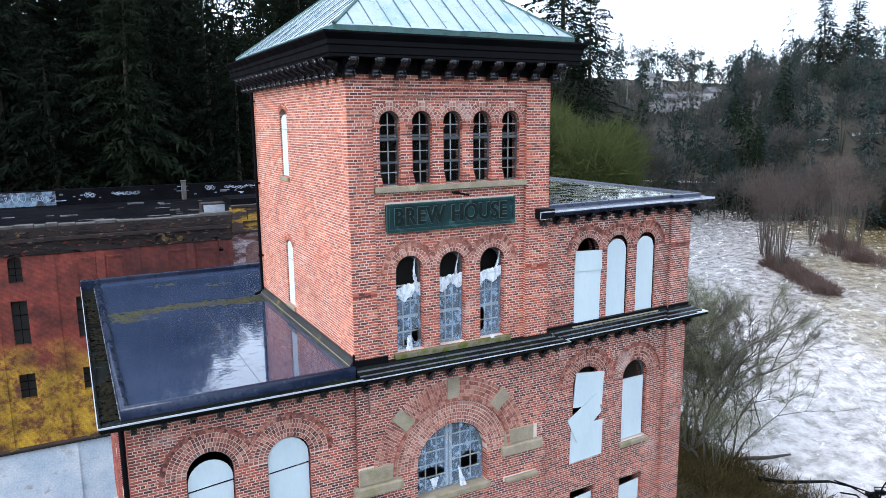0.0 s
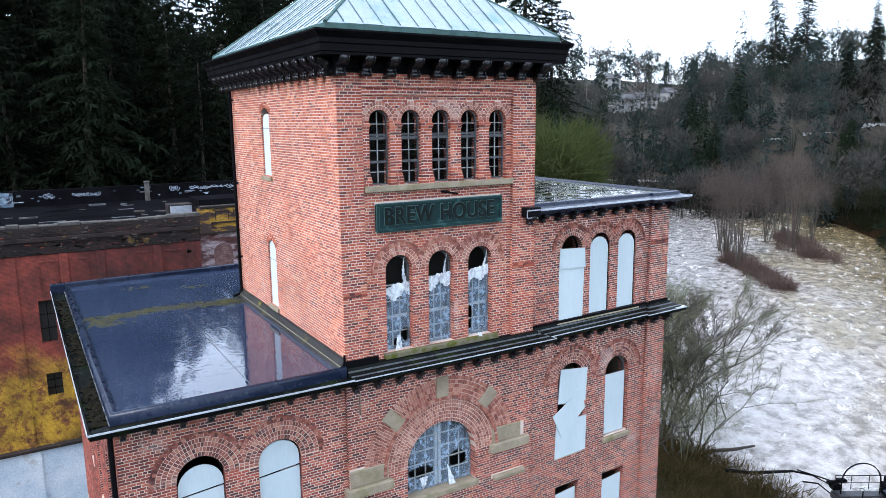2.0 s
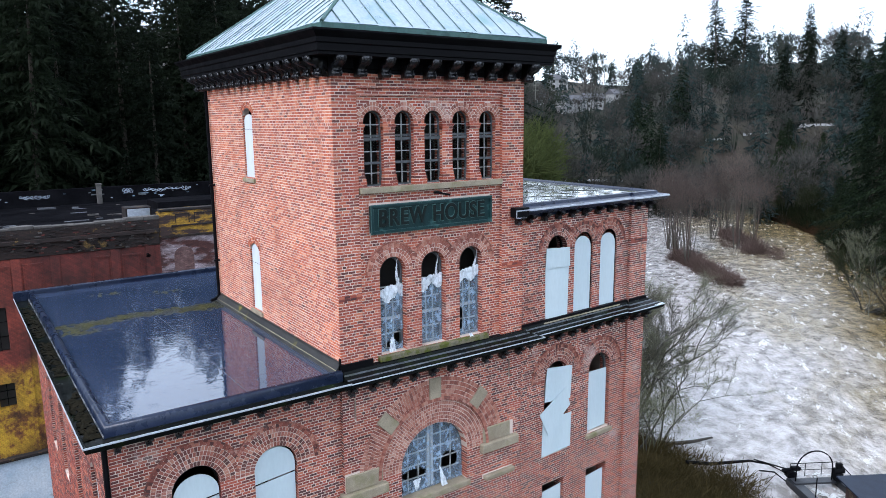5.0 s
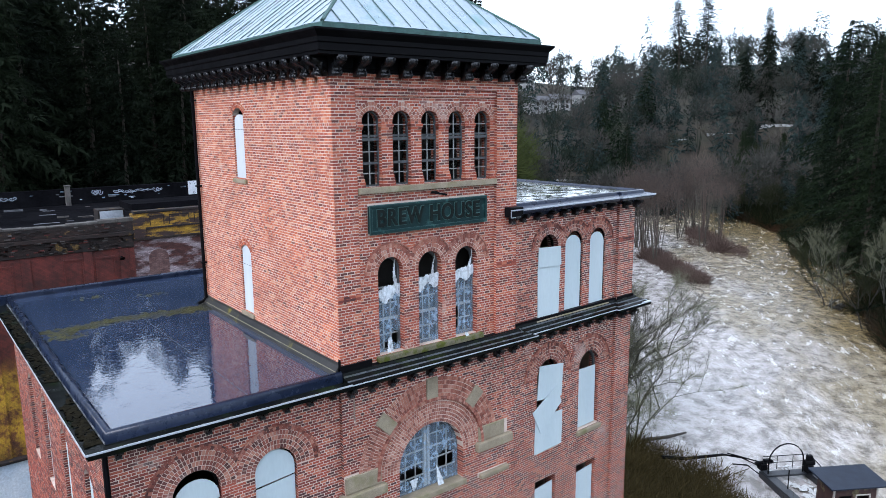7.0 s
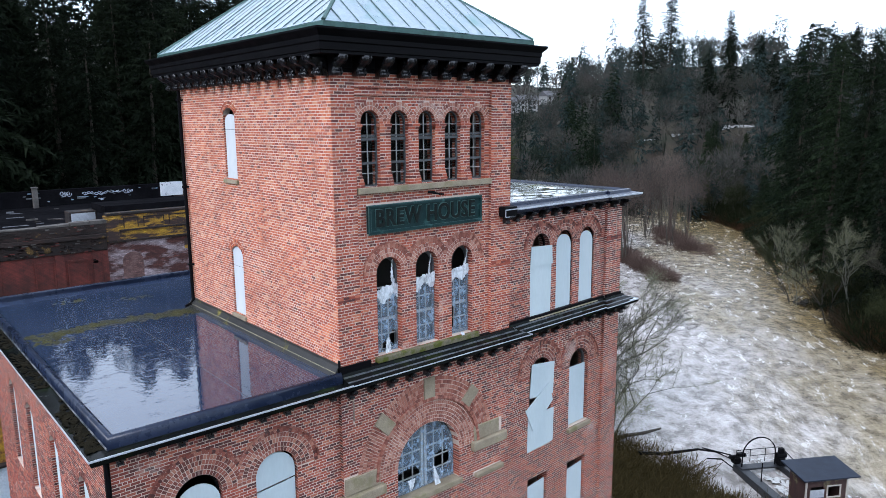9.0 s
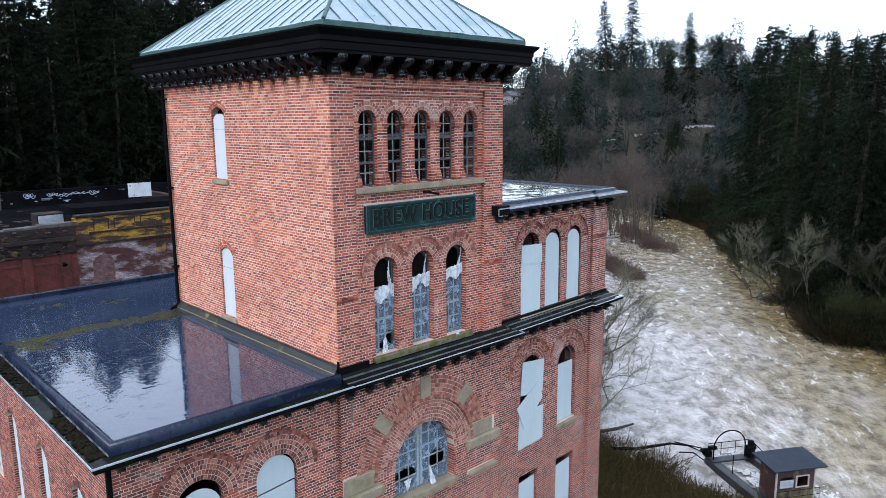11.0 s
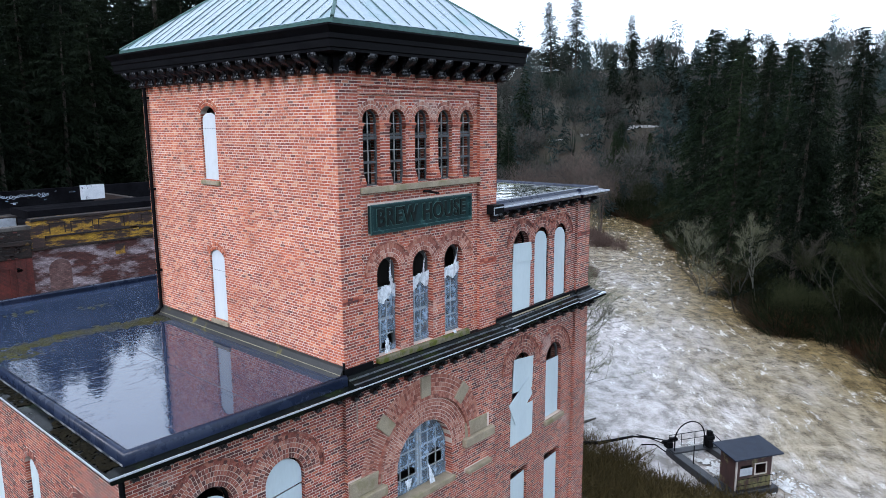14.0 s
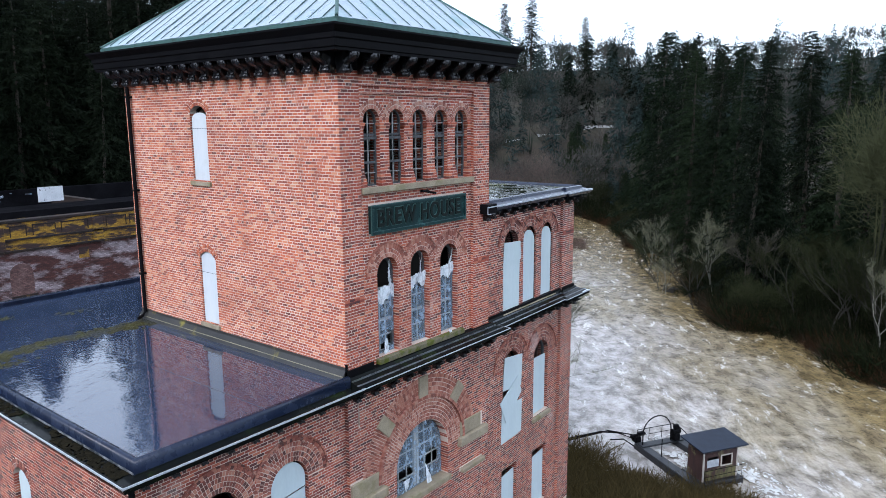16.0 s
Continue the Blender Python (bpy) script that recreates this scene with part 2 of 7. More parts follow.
M_GUTTER.node_tree.nodes["Principled BSDF"].inputs["IOR"].default_value = 1.32


# ---- mesh helpers ----
def link(name, bm, material, parent=None, label="", smooth=False):
    me = bpy.data.meshes.new(name)
    bm.to_mesh(me)
    bm.free()
    if smooth:
        me.polygons.foreach_set("use_smooth", [True] * len(me.polygons))
    me.materials.append(material)
    ob = new(name, me)
    if parent:
        ob.parent = parent
    if label:
        ob["label"] = label
    return ob


def part(name, bm, material, parent, label="", smooth=False):
    return link(name, bm, material, parent, label, smooth)


def raw(name, verts, faces, material, parent=None, label="", smooth=False):
    me = bpy.data.meshes.new(name)
    me.from_pydata(verts, [], faces)
    me.update()
    if smooth:
        me.polygons.foreach_set("use_smooth", [True] * len(me.polygons))
    me.materials.append(material)
    ob = new(name, me)
    if parent:
        ob.parent = parent
    if label:
        ob["label"] = label
    return ob


def thing(name, label, category, group="", kind="", at=(0, 0, 0)):
    e = tagged(new(name), label, category, group, kind)
    e.location = at
    return e


def box(bm, x0, x1, y0, y1, z0, z1, bevel=0.0):
    r = bmesh.ops.create_cube(bm, size=1.0)
    m = Matrix.Translation(((x0 + x1) / 2, (y0 + y1) / 2, (z0 + z1) / 2)) @ Matrix.Diagonal((x1 - x0, y1 - y0, z1 - z0, 1))
    bmesh.ops.transform(bm, matrix=m, verts=r["verts"])
    if bevel:
        es = list({e for v in r["verts"] for e in v.link_edges})
        bmesh.ops.bevel(bm, geom=es, offset=bevel, segments=1, affect="EDGES")


def boxes(*rows, bevel=0.0):
    bm = bmesh.new()
    for r in rows:
        box(bm, *r, bevel=bevel)
    return bm


def tube(bm, pts, radii, n=8):
    """A round bar through points."""
    rings = []
    for i, p in enumerate(pts):
        p = Vector(p)
        d = (Vector(pts[min(i + 1, len(pts) - 1)]) - Vector(pts[max(i - 1, 0)])).normalized()
        a = d.orthogonal().normalized()
        b = d.cross(a)
        r = radii[i] if isinstance(radii, (list, tuple)) else radii
        rings.append([bm.verts.new(p + (a * math.cos(k * math.tau / n) + b * math.sin(k * math.tau / n)) * r) for k in range(n)])
    for r0, r1 in zip(rings, rings[1:]):
        for k in range(n):
            bm.faces.new((r0[k], r0[(k + 1) % n], r1[(k + 1) % n], r1[k]))
    bm.faces.new(rings[0][::-1])
    bm.faces.new(rings[-1])


def sweep(bm, path, profile, closed=False):
    """Runs a profile of (outwards, height) along a plan path whose outer side lies to its right."""
    n = len(path)
    pts = [Vector(p) for p in path]
    rings = []
    for i, p in enumerate(pts):
        a = (p - pts[i - 1]).normalized() if i or closed else None
        b = (pts[(i + 1) % n] - p).normalized() if i < n - 1 or closed else None
        a, b = a or b, b or a
        na, nb = Vector((a.y, -a.x)), Vector((b.y, -b.x))
        m = (na + nb) / (1 + na.dot(nb))
        rings.append([bm.verts.new((p.x + m.x * o, p.y + m.y * o, z)) for o, z in profile])
    for i in range(n if closed else n - 1):
        r0, r1 = rings[i], rings[(i + 1) % n]
        for k in range(len(profile) - 1):
            bm.faces.new((r0[k], r1[k], r1[k + 1], r0[k + 1]))
    if not closed:
        bm.faces.new(rings[0])
        bm.faces.new(rings[-1][::-1])
    bmesh.ops.recalc_face_normals(bm, faces=bm.faces)


X, Y = Vector((1, 0, 0)), Vector((0, 1, 0))


def facing_front(y):
    return Vector((0, y, 0)), X, -Y


def facing_left(x):
    return Vector((x, 0, 0)), Y, -X


def facing_right(x):
    return Vector((x, 0, 0)), Y, X


def spot(plane, u, z, out=0.0):
    o, ud, nd = plane
    return o + ud * u + nd * out + Vector((0, 0, z))


def arch(c, w, z0, zs, rise=None, ring=0.0, hood=0.0):
    """An opening: its centre, width, foot, springing and rise, with the depth of the brick ring round its head."""
    return dict(c=c, w=w, z0=z0, zs=zs, rise=w / 2 if rise is None else rise, ring=ring, hood=hood)


def head(h, u):
    k = max(0.0, 1 - ((u - h["c"]) / (h["w"] / 2)) ** 2)
    return h["zs"] + h["rise"] * math.sqrt(k)


BRICKWORK = []


def wall(plane, u0, u1, z0, z1, holes, depth, house, brick, single=None, label="", clear=(), proud=0.004, lay0=None, lay1=None, ring_mat=None):
    """A mortar-faced wall with thickness and openings that go through it; its bricks are laid at the end of the file."""
    us = {u0, u1}
    for h in holes:
        k = 12 if h["rise"] > 0 else 1
        us |= {h["c"] - h["w"] / 2 * math.cos(math.pi * i / k) for i in range(k + 1)}
    us = sorted(u for u in us if u0 - 1e-6 <= u <= u1 + 1e-6)
    bm = bmesh.new()

    def quad(a, b, c, d):
        bm.faces.new([bm.verts.new(spot(plane, *p)) for p in (a, b, c, d)])

    for a, b in zip(us, us[1:]):
        if b - a < 1e-5:
            continue
        mid = (a + b) / 2
        cut = sorted((h for h in holes if abs(mid - h["c"]) < h["w"] / 2), key=lambda h: h["z0"])
        za, zb = z0, z0
        for h in cut:
            quad((a, za), (b, zb), (b, h["z0"]), (a, h["z0"]))
            quad((a, za, -depth), (b, zb, -depth), (b, h["z0"], -depth), (a, h["z0"], -depth))
            quad((a, h["z0"]), (b, h["z0"]), (b, h["z0"], -depth), (a, h["z0"], -depth))
            za, zb = head(h, a), head(h, b)
            quad((a, za), (b, zb), (b, zb, -depth), (a, za, -depth))
        quad((a, za), (b, zb), (b, z1), (a, z1))
        quad((a, za, -depth), (b, zb, -depth), (b, z1, -depth), (a, z1, -depth))
        quad((a, z1), (b, z1), (b, z1, -depth), (a, z1, -depth))
        quad((a, z0), (b, z0), (b, z0, -depth), (a, z0, -depth))
    for h in holes:
        for u in (h["c"] - h["w"] / 2, h["c"] + h["w"] / 2):
            quad((u, h["z0"]), (u, h["zs"]), (u, h["zs"], -depth), (u, h["z0"], -depth))
    for u in (u0, u1):
        quad((u, z0), (u, z1), (u, z1, -depth), (u, z0, -depth))
    bmesh.ops.remove_doubles(bm, verts=bm.verts, dist=1e-4)
    bmesh.ops.recalc_face_normals(bm, faces=bm.faces)
    ob = part("wall", bm, M_MORTAR, house, label)
    BRICKWORK.append(dict(ob=ob, plane=plane, u0=u0, u1=u1, z0=z0, z1=z1, holes=holes, brick=brick, single=single, clear=clear, proud=proud, depth=depth, lay0=u0 if lay0 is None else lay0, lay1=u1 if lay1 is None else lay1, ring_mat=ring_mat or brick))
    return ob


# ---- the brew house ----
house = thing("brew_house", "abandoned red brick brew house with a square hip-roofed tower", "building", at=(0, 0, 0))

UP = [arch(c, 0.56, 23.92, 25.49, ring=0.21) for c in (1.15, 2.035, 2.92, 3.805, 4.70)]
MID = [arch(c, 0.79, 19.56, 21.71, ring=0.22, hood=0.14) for c in (1.62, 2.88, 4.13)]
PANEL0, PANEL1 = 0.65, 5.15
# tower front above the cornice
wall(facing_front(0), 0.45, PANEL0, 19.30, 26.70, [], 0.45, house, M_BRICK_FRONT, single=(19.45, 26.6), label="brick corner pier", lay0=0.0)
wall(facing_front(0), PANEL1, 5.92, 19.30, 26.70, [], 0.45, house, M_BRICK_FRONT, label="brick corner pier")
wall(facing_front(0.10), PANEL0, PANEL1, 19.30, 26.30, UP + MID, 0.35, house, M_BRICK_FRONT, single=(22.1, 24.5), label="brick panel with arched windows", ring_mat=M_RING, clear=[(0.96, 4.79, 22.735, 23.475)])
wall(facing_front(0.045), PANEL0, PANEL1, 26.12, 26.30, [], 0.05, house, M_BRICK_FRONT, label="corbelled brick course")
# dark brick strips hide the pale soffits and paint in the shadow band
part("soffit_course", boxes((PANEL0, PANEL1, 0.0, 0.044, 26.286, 26.297)), M_BRICK_LOWER, house)
part("soffit_course", boxes((PANEL0, PANEL1, 0.047, 0.095, 26.106, 26.117)), M_BRICK_LOWER, house)
wall(facing_front(0), PANEL0, PANEL1, 26.30, 26.70, [], 0.45, house, M_BRICK_FRONT, label="brick frieze")
# tower sides and back
SIDE = [arch(5.55, 0.78, 23.88, 25.72, 0.20, ring=0.2), arch(5.53, 0.78, 19.80, 21.68, 0.20, ring=0.2)]
wall(facing_left(0), 0.0, 9.35, 19.30, 26.70, SIDE, 0.45, house, M_BRICK_TOWER, single=(22.5, 24.4), label="orange-red brick tower side", proud=0.002)
wall(facing_right(5.92), 0.0, 9.35, 19.30, 26.70, [], 0.02, house, M_BRICK_TOWER)
part("wall", boxes((5.5, 5.90, 0.46, 9.35, 3.0, 26.70), (0.46, 5.49, 8.95, 9.35, 3.0, 26.70)), M_MORTAR, house, "plain back walls")
# floors added inside in near-black, so that the openings look into dark rooms
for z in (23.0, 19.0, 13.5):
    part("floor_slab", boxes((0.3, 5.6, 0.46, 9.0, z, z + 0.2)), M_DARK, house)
# black screens added behind the tower windows, in place of the rooms' shade
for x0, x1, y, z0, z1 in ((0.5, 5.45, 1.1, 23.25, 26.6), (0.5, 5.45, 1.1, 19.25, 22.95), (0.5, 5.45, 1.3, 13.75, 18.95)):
    part("inner_partition", boxes((x0, x1, y, y + 0.12, z0, z1)), M_DARK, house, "black screen added for the shade inside the room")
# lower tower bay
BIG = arch(2.80, 2.22, 15.30, 16.21, ring=0.70, hood=0.60)
BIG["hood_rows"] = 5
SLOTS = [arch(0.36, 0.05, 18.05, 18.62, 0.0), arch(5.45, 0.05, 18.05, 18.62, 0.0)]
STONES_CLEAR = [(-0.0, 1.12, 15.88, 16.6), (4.45, 5.62, 15.98, 16.72), (4.45, 5.62, 15.12, 15.26)]
wall(facing_front(0), 0.0, 5.92, 3.0, 19.0, [BIG] + SLOTS, 0.45, house, M_BRICK_LOWER, single=(17.6, 18.9), label="dark red brick bay with a great arch", ring_mat=M_RING, clear=STONES_CLEAR)
# left wing
LW = [arch(-3.63, 1.10, 14.6, 17.39, ring=0.46, hood=0.10), arch(-1.75, 1.08, 14.6, 17.35, ring=0.46, hood=0.10)]
wall(facing_front(0.12), -4.91, 0.0, 3.0, 19.12, LW, 0.45, house, M_BRICK_LOWER, single=(17.9, 19.0), ring_mat=M_RING2, label="dark red brick wing front", lay0=-5.36)
LS = [arch(c, 0.95, 14.7, 17.25, 0.28, ring=0.22) for c in (2.55, 5.45, 8.40, 10.95)]
wall(facing_left(-5.36), 0.12, 14.2, 3.0, 19.12, LS, 0.45, house, M_BRICK_LOWER, single=(17.6, 19.0), ring_mat=M_RING2, label="dark red brick wing side")
part("wall", boxes((-5.3, 12.0, 13.75, 14.2, 3.0, 19.12), (0.02, 0.46, 0.46, 13.7, 3.0, 19.0)), M_MORTAR, house, "plain back wall")
# right wing
RU = [arch(7.62, 0.88, 19.38, 21.60, ring=0.22, hood=0.12), arch(8.83, 0.88, 19.44, 21.58, ring=0.22, hood=0.12), arch(10.05, 0.84, 19.44, 21.58, ring=0.22, hood=0.12)]
RL = [arch(7.70, 1.10, 14.9, 17.45, ring=0.42, hood=0.12), arch(9.77, 1.08, 15.1, 17.30, ring=0.42, hood=0.12), arch(7.62, 1.0, 11.6, 13.95, 0.0), arch(9.74, 1.04, 11.6, 13.82, 0.0)]
wall(facing_front(0.22), 5.92, 11.05, 19.30, 22.75, RU, 0.45, house, M_BRICK_LOWER, single=(21.9, 22.7), ring_mat=M_RING2, label="dark red brick wing front with arched openings")
wall(facing_front(0.22), 5.92, 11.05, 3.0, 19.05, RL, 0.45, house, M_BRICK_LOWER, single=(18.0, 19.0), ring_mat=M_RING2, label="dark red brick wing front")
wall(facing_front(0.12), 11.05, 11.92, 19.30, 22.75, [arch(11.62, 0.05, 20.9, 22.3, 0.0)], 0.5, house, M_BRICK_LOWER, label="brick corner pilaster")
wall(facing_front(0.12), 11.05, 11.92, 3.0, 19.05, [], 0.5, house, M_BRICK_LOWER, label="brick corner pilaster")
part("wall", boxes((11.5, 11.91, 0.63, 13.7, 3.0, 22.75), (5.95, 11.55, 8.6, 9.0, 19.2, 22.75)), M_MORTAR, house, "plain side wall")
# near-black floors in the wings too, to keep their openings dark
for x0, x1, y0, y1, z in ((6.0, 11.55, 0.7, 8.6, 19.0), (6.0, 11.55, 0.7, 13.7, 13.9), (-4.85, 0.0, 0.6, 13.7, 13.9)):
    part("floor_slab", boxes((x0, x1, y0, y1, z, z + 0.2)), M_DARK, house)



def strip(ob, x, y0, y1, z0, z1, brick):
    """Headers on a narrow return that faces left."""
    BRICKWORK.append(dict(ob=ob, plane=facing_left(x), u0=y0, u1=y1, z0=z0, z1=z1, holes=[], brick=brick, single=None, clear=(), proud=0.004, depth=0.1, lay0=y0, lay1=y1, ring_mat=brick))


returns = part("wall_return", boxes((5.152, 5.16, 0.004, 0.098, 19.4, 26.29)), M_MORTAR, house)
strip(returns, 5.15, 0.0, 0.1, 19.4, 26.29, M_BRICK_FRONT)
strip(returns, 0.0, 0.0, 0.12, 3.0, 18.9, M_BRICK_LOWER)
strip(returns, 11.05, 0.12, 0.22, 19.45, 22.7, M_BRICK_LOWER)
strip(returns, 11.05, 0.12, 0.22, 3.0, 18.9, M_BRICK_LOWER)
# bands of brick across the piers
for x0, x1, y, z in ((0.0, 0.65, -0.02, 21.17), (5.16, 5.92, -0.02, 21.36), (11.06, 11.92, 0.10, 21.41)):
    for i in range(4):
        for k in range(2):
            part("string_course", boxes((x0 + (x1 - x0) * i / 4 + 0.006, x0 + (x1 - x0) * (i + 1) / 4 - 0.006, y, y + 0.05, z + 0.07 * k, z + 0.056 + 0.07 * k)), M_BRICK_LOWER, house)
# stone sills
part("sill", boxes((0.68, 5.14, -0.05, 0.40, 23.76, 23.91), bevel=0.012), M_STONE, house, "long grey stone sill")
part("sill", boxes((1.12, 4.66, -0.06, 0.40, 19.42, 19.555), bevel=0.012), M_MOSSY, house, "green mossy stone sill")
part("sill", boxes((6.98, 10.6, 0.10, 0.5, 19.28, 19.40), bevel=0.01), M_STONE, house, "grey stone sill")
part("sill", boxes((9.15, 10.4, 0.10, 0.5, 14.95, 15.09), bevel=0.01), M_STONE, house)
part("sill", boxes((1.62, 3.98, -0.08, 0.5, 15.14, 15.31), bevel=0.012), M_STONE, house, "weathered stone sill")
for y0, y1, z in ((5.08, 6.02, 23.86), (5.08, 5.98, 19.79)):
    part("sill", boxes((-0.07, 0.4, y0, y1, z - 0.12, z), bevel=0.01), M_STONE, house)
# carved stones of the great arch
for x0, x1, z0, z1, d in ((0.02, 1.10, 16.13, 16.58, 0.05), (-0.12, 1.22, 15.86, 16.12, 0.16), (4.47, 5.48, 16.27, 16.72, 0.05), (4.36, 5.74, 15.98, 16.26, 0.16), (4.50, 5.62, 15.10, 15.24, 0.14)):
    part("impost_stone", boxes((x0, x1, -d, 0.1, z0, z1), bevel=0.02), M_STONE, house, "mossy sandstone impost block")
for ang in (45, 90, 135):
    bm = boxes((-0.19, 0.19, -0.06, 0.1, 1.80, 2.42), bevel=0.015)
    bmesh.ops.transform(bm, matrix=Matrix.Translation((2.80, 0, 16.21)) @ Matrix.Rotation(radians(ang - 90), 4, "Y"), verts=bm.verts)
    part("keystone", bm, M_STONE, house, "weathered sandstone voussoir")

# ---- tower cornice and hipped copper roof ----
TX0, TX1, TY0, TY1 = 0.0, 5.92, 0.0, 9.35
ring = [(TX0, TY1), (TX0, TY0), (TX1, TY0), (TX1, TY1)]
ring = ring[::-1]


def around(profile, mat, label=""):
    bm = bmesh.new()
    sweep(bm, [(TX0, TY0), (TX1, TY0), (TX1, TY1), (TX0, TY1)], profile, closed=True)
    return part("cornice", bm, mat, house, label)


around([(-0.3, 26.62), (0.03, 26.62), (0.03, 26.70), (0.07, 26.72), (0.07, 26.96), (0.56, 26.97), (0.56, 27.03), (0.59, 27.05), (0.59, 27.20), (0.62, 27.23), (0.62, 27.33), (0.72, 27.44), (0.74, 27.47), (0.74, 27.51), (0.40, 27.54), (0.40, 27.50), (-0.3, 27.50)], M_BLACK, "black painted timber box cornice")
EX0, EX1, EY0, EY1, EZ, SL = TX0 - 0.40, TX1 + 0.40, TY0 - 0.46, TY1 + 0.40, 27.66, 0.75
bm = bmesh.new()
sweep(bm, [(EX0, EY0), (EX1, EY0), (EX1, EY1), (EX0, EY1)], [(0.0, 27.52), (0.02, 27.54), (0.02, 27.65), (-0.10, 27.735), (-0.12, 27.70)], closed=True)
part("roof_eave", bm, M_VERDI, house, "green verdigris copper eave strip")
RUN = (EX1 - EX0) / 2


def copper_material():
    m = surface("weathered_copper_sheet", (0.27, 0.345, 0.40), (0.43, 0.50, 0.55), 1.3, 14, 0.24, 0.40, bump=0.08, metal=0.75, stain=(0.13, 0.27, 0.26), stain_scale=0.8, stain_at=(0.52, 0.74), grain=0.25, stretch=(1, 1, 0.5))
    return m


M_COPPER = copper_material()
M_SEAMCU = surface("dark_copper_seam", (0.05, 0.10, 0.10), (0.14, 0.20, 0.20), 3.0, 30, 0.45, bump=0.1, metal=0.4)


def slope(o, along, inward, length):
    """One hip slope: separate sheets between standing seams, each cut off at the hips."""
    o, along, inward = Vector(o), Vector(along), Vector(inward)
    n = round(length / 0.47)
    step = length / n
    up = Vector((0, 0, SL))
    nrm = along.cross(inward + up).normalized()
    if nrm.z < 0:
        nrm = -nrm

    def run(u):
        return min(u, length - u, RUN)

    for i in range(n):
        a, b = i * step, (i + 1) * step
        cuts = sorted({a, b, *[c for c in (RUN, length - RUN) if a < c < b]})
        bm = bmesh.new()
        top = [o + along * c + (inward + up) * run(c) for c in cuts]
        low = [o + along * c for c in cuts]
        ring_ = low + top[::-1]
        ring_ = [p for k, p in enumerate(ring_) if (p - ring_[k - 1]).length > 1e-4]
        vs = [bm.verts.new(p) for p in ring_]
        f = bm.faces.new(vs)
        r = bmesh.ops.extrude_face_region(bm, geom=[f])
        lift = nrm * (0.012 + 0.006 * ((i * 7) % 3))
        for v in r["geom"]:
            if isinstance(v, bmesh.types.BMVert):
                v.co += lift
        bmesh.ops.recalc_face_normals(bm, faces=bm.faces)
        part("roof_sheet", bm, M_COPPER, roof)
        if 0 < i:
            t0 = o + along * a + (inward + up) * 0.06
            t1 = o + along * a + (inward + up) * run(a)
            bm = bmesh.new()
            vs = []
            for q in (t0, t1):
                for s_, h_ in ((-0.012, 0), (-0.010, 0.034), (0.010, 0.034), (0.012, 0)):
                    vs.append(bm.verts.new(q + along * s_ + nrm * h_))
            for k in range(3):
                bm.faces.new((vs[k], vs[k + 1], vs[k + 5], vs[k + 4]))
            bm.faces.new(vs[:4])
            bmesh.ops.recalc_face_normals(bm, faces=bm.faces)
            part("standing_seam", bm, M_SEAMCU, roof)


bm = bmesh.new()
q = [bm.verts.new(p) for p in ((EX0, EY0, EZ - 0.02), (EX1, EY0, EZ - 0.02), (EX1, EY1, EZ - 0.02), (EX0, EY1, EZ - 0.02), (EX0 + RUN, EY0 + RUN, EZ - 0.02 + SL * RUN), (EX0 + RUN, EY1 - RUN, EZ - 0.02 + SL * RUN))]
for ids in ((0, 1, 4), (1, 2, 5, 4), (2, 3, 5), (3, 0, 4, 5), (3, 2, 1, 0)):
    bm.faces.new([q[i] for i in ids])
roof = part("roof", bm, M_COPPER, house, "hipped standing-seam copper roof with verdigris")
slope((EX0, EY0, EZ), (1, 0, 0), (0, 1, 0), EX1 - EX0)
slope((EX0, EY1, EZ), (0, -1, 0), (1, 0, 0), EY1 - EY0)
slope((EX1, EY0, EZ), (0, 1, 0), (-1, 0, 0), EY1 - EY0)
bm = bmesh.new()
for p0, p1 in (((EX0, EY0), (EX0 + RUN, EY0 + RUN)), ((EX1, EY0), (EX0 + RUN, EY0 + RUN)), ((EX0, EY1), (EX0 + RUN, EY1 - RUN)), ((EX1, EY1), (EX0 + RUN, EY1 - RUN))):
    tube(bm, [(*p0, EZ + 0.02), (*p1, EZ + 0.02 + SL * RUN)], 0.045, 6)
tube(bm, [(EX0 + RUN, EY0 + RUN, EZ + 0.02 + SL * RUN), (EX0 + RUN, EY1 - RUN, EZ + 0.02 + SL * RUN)], 0.05, 6)
part("hip_cap", bm, M_VERDI, roof, "rolled verdigris hip caps")


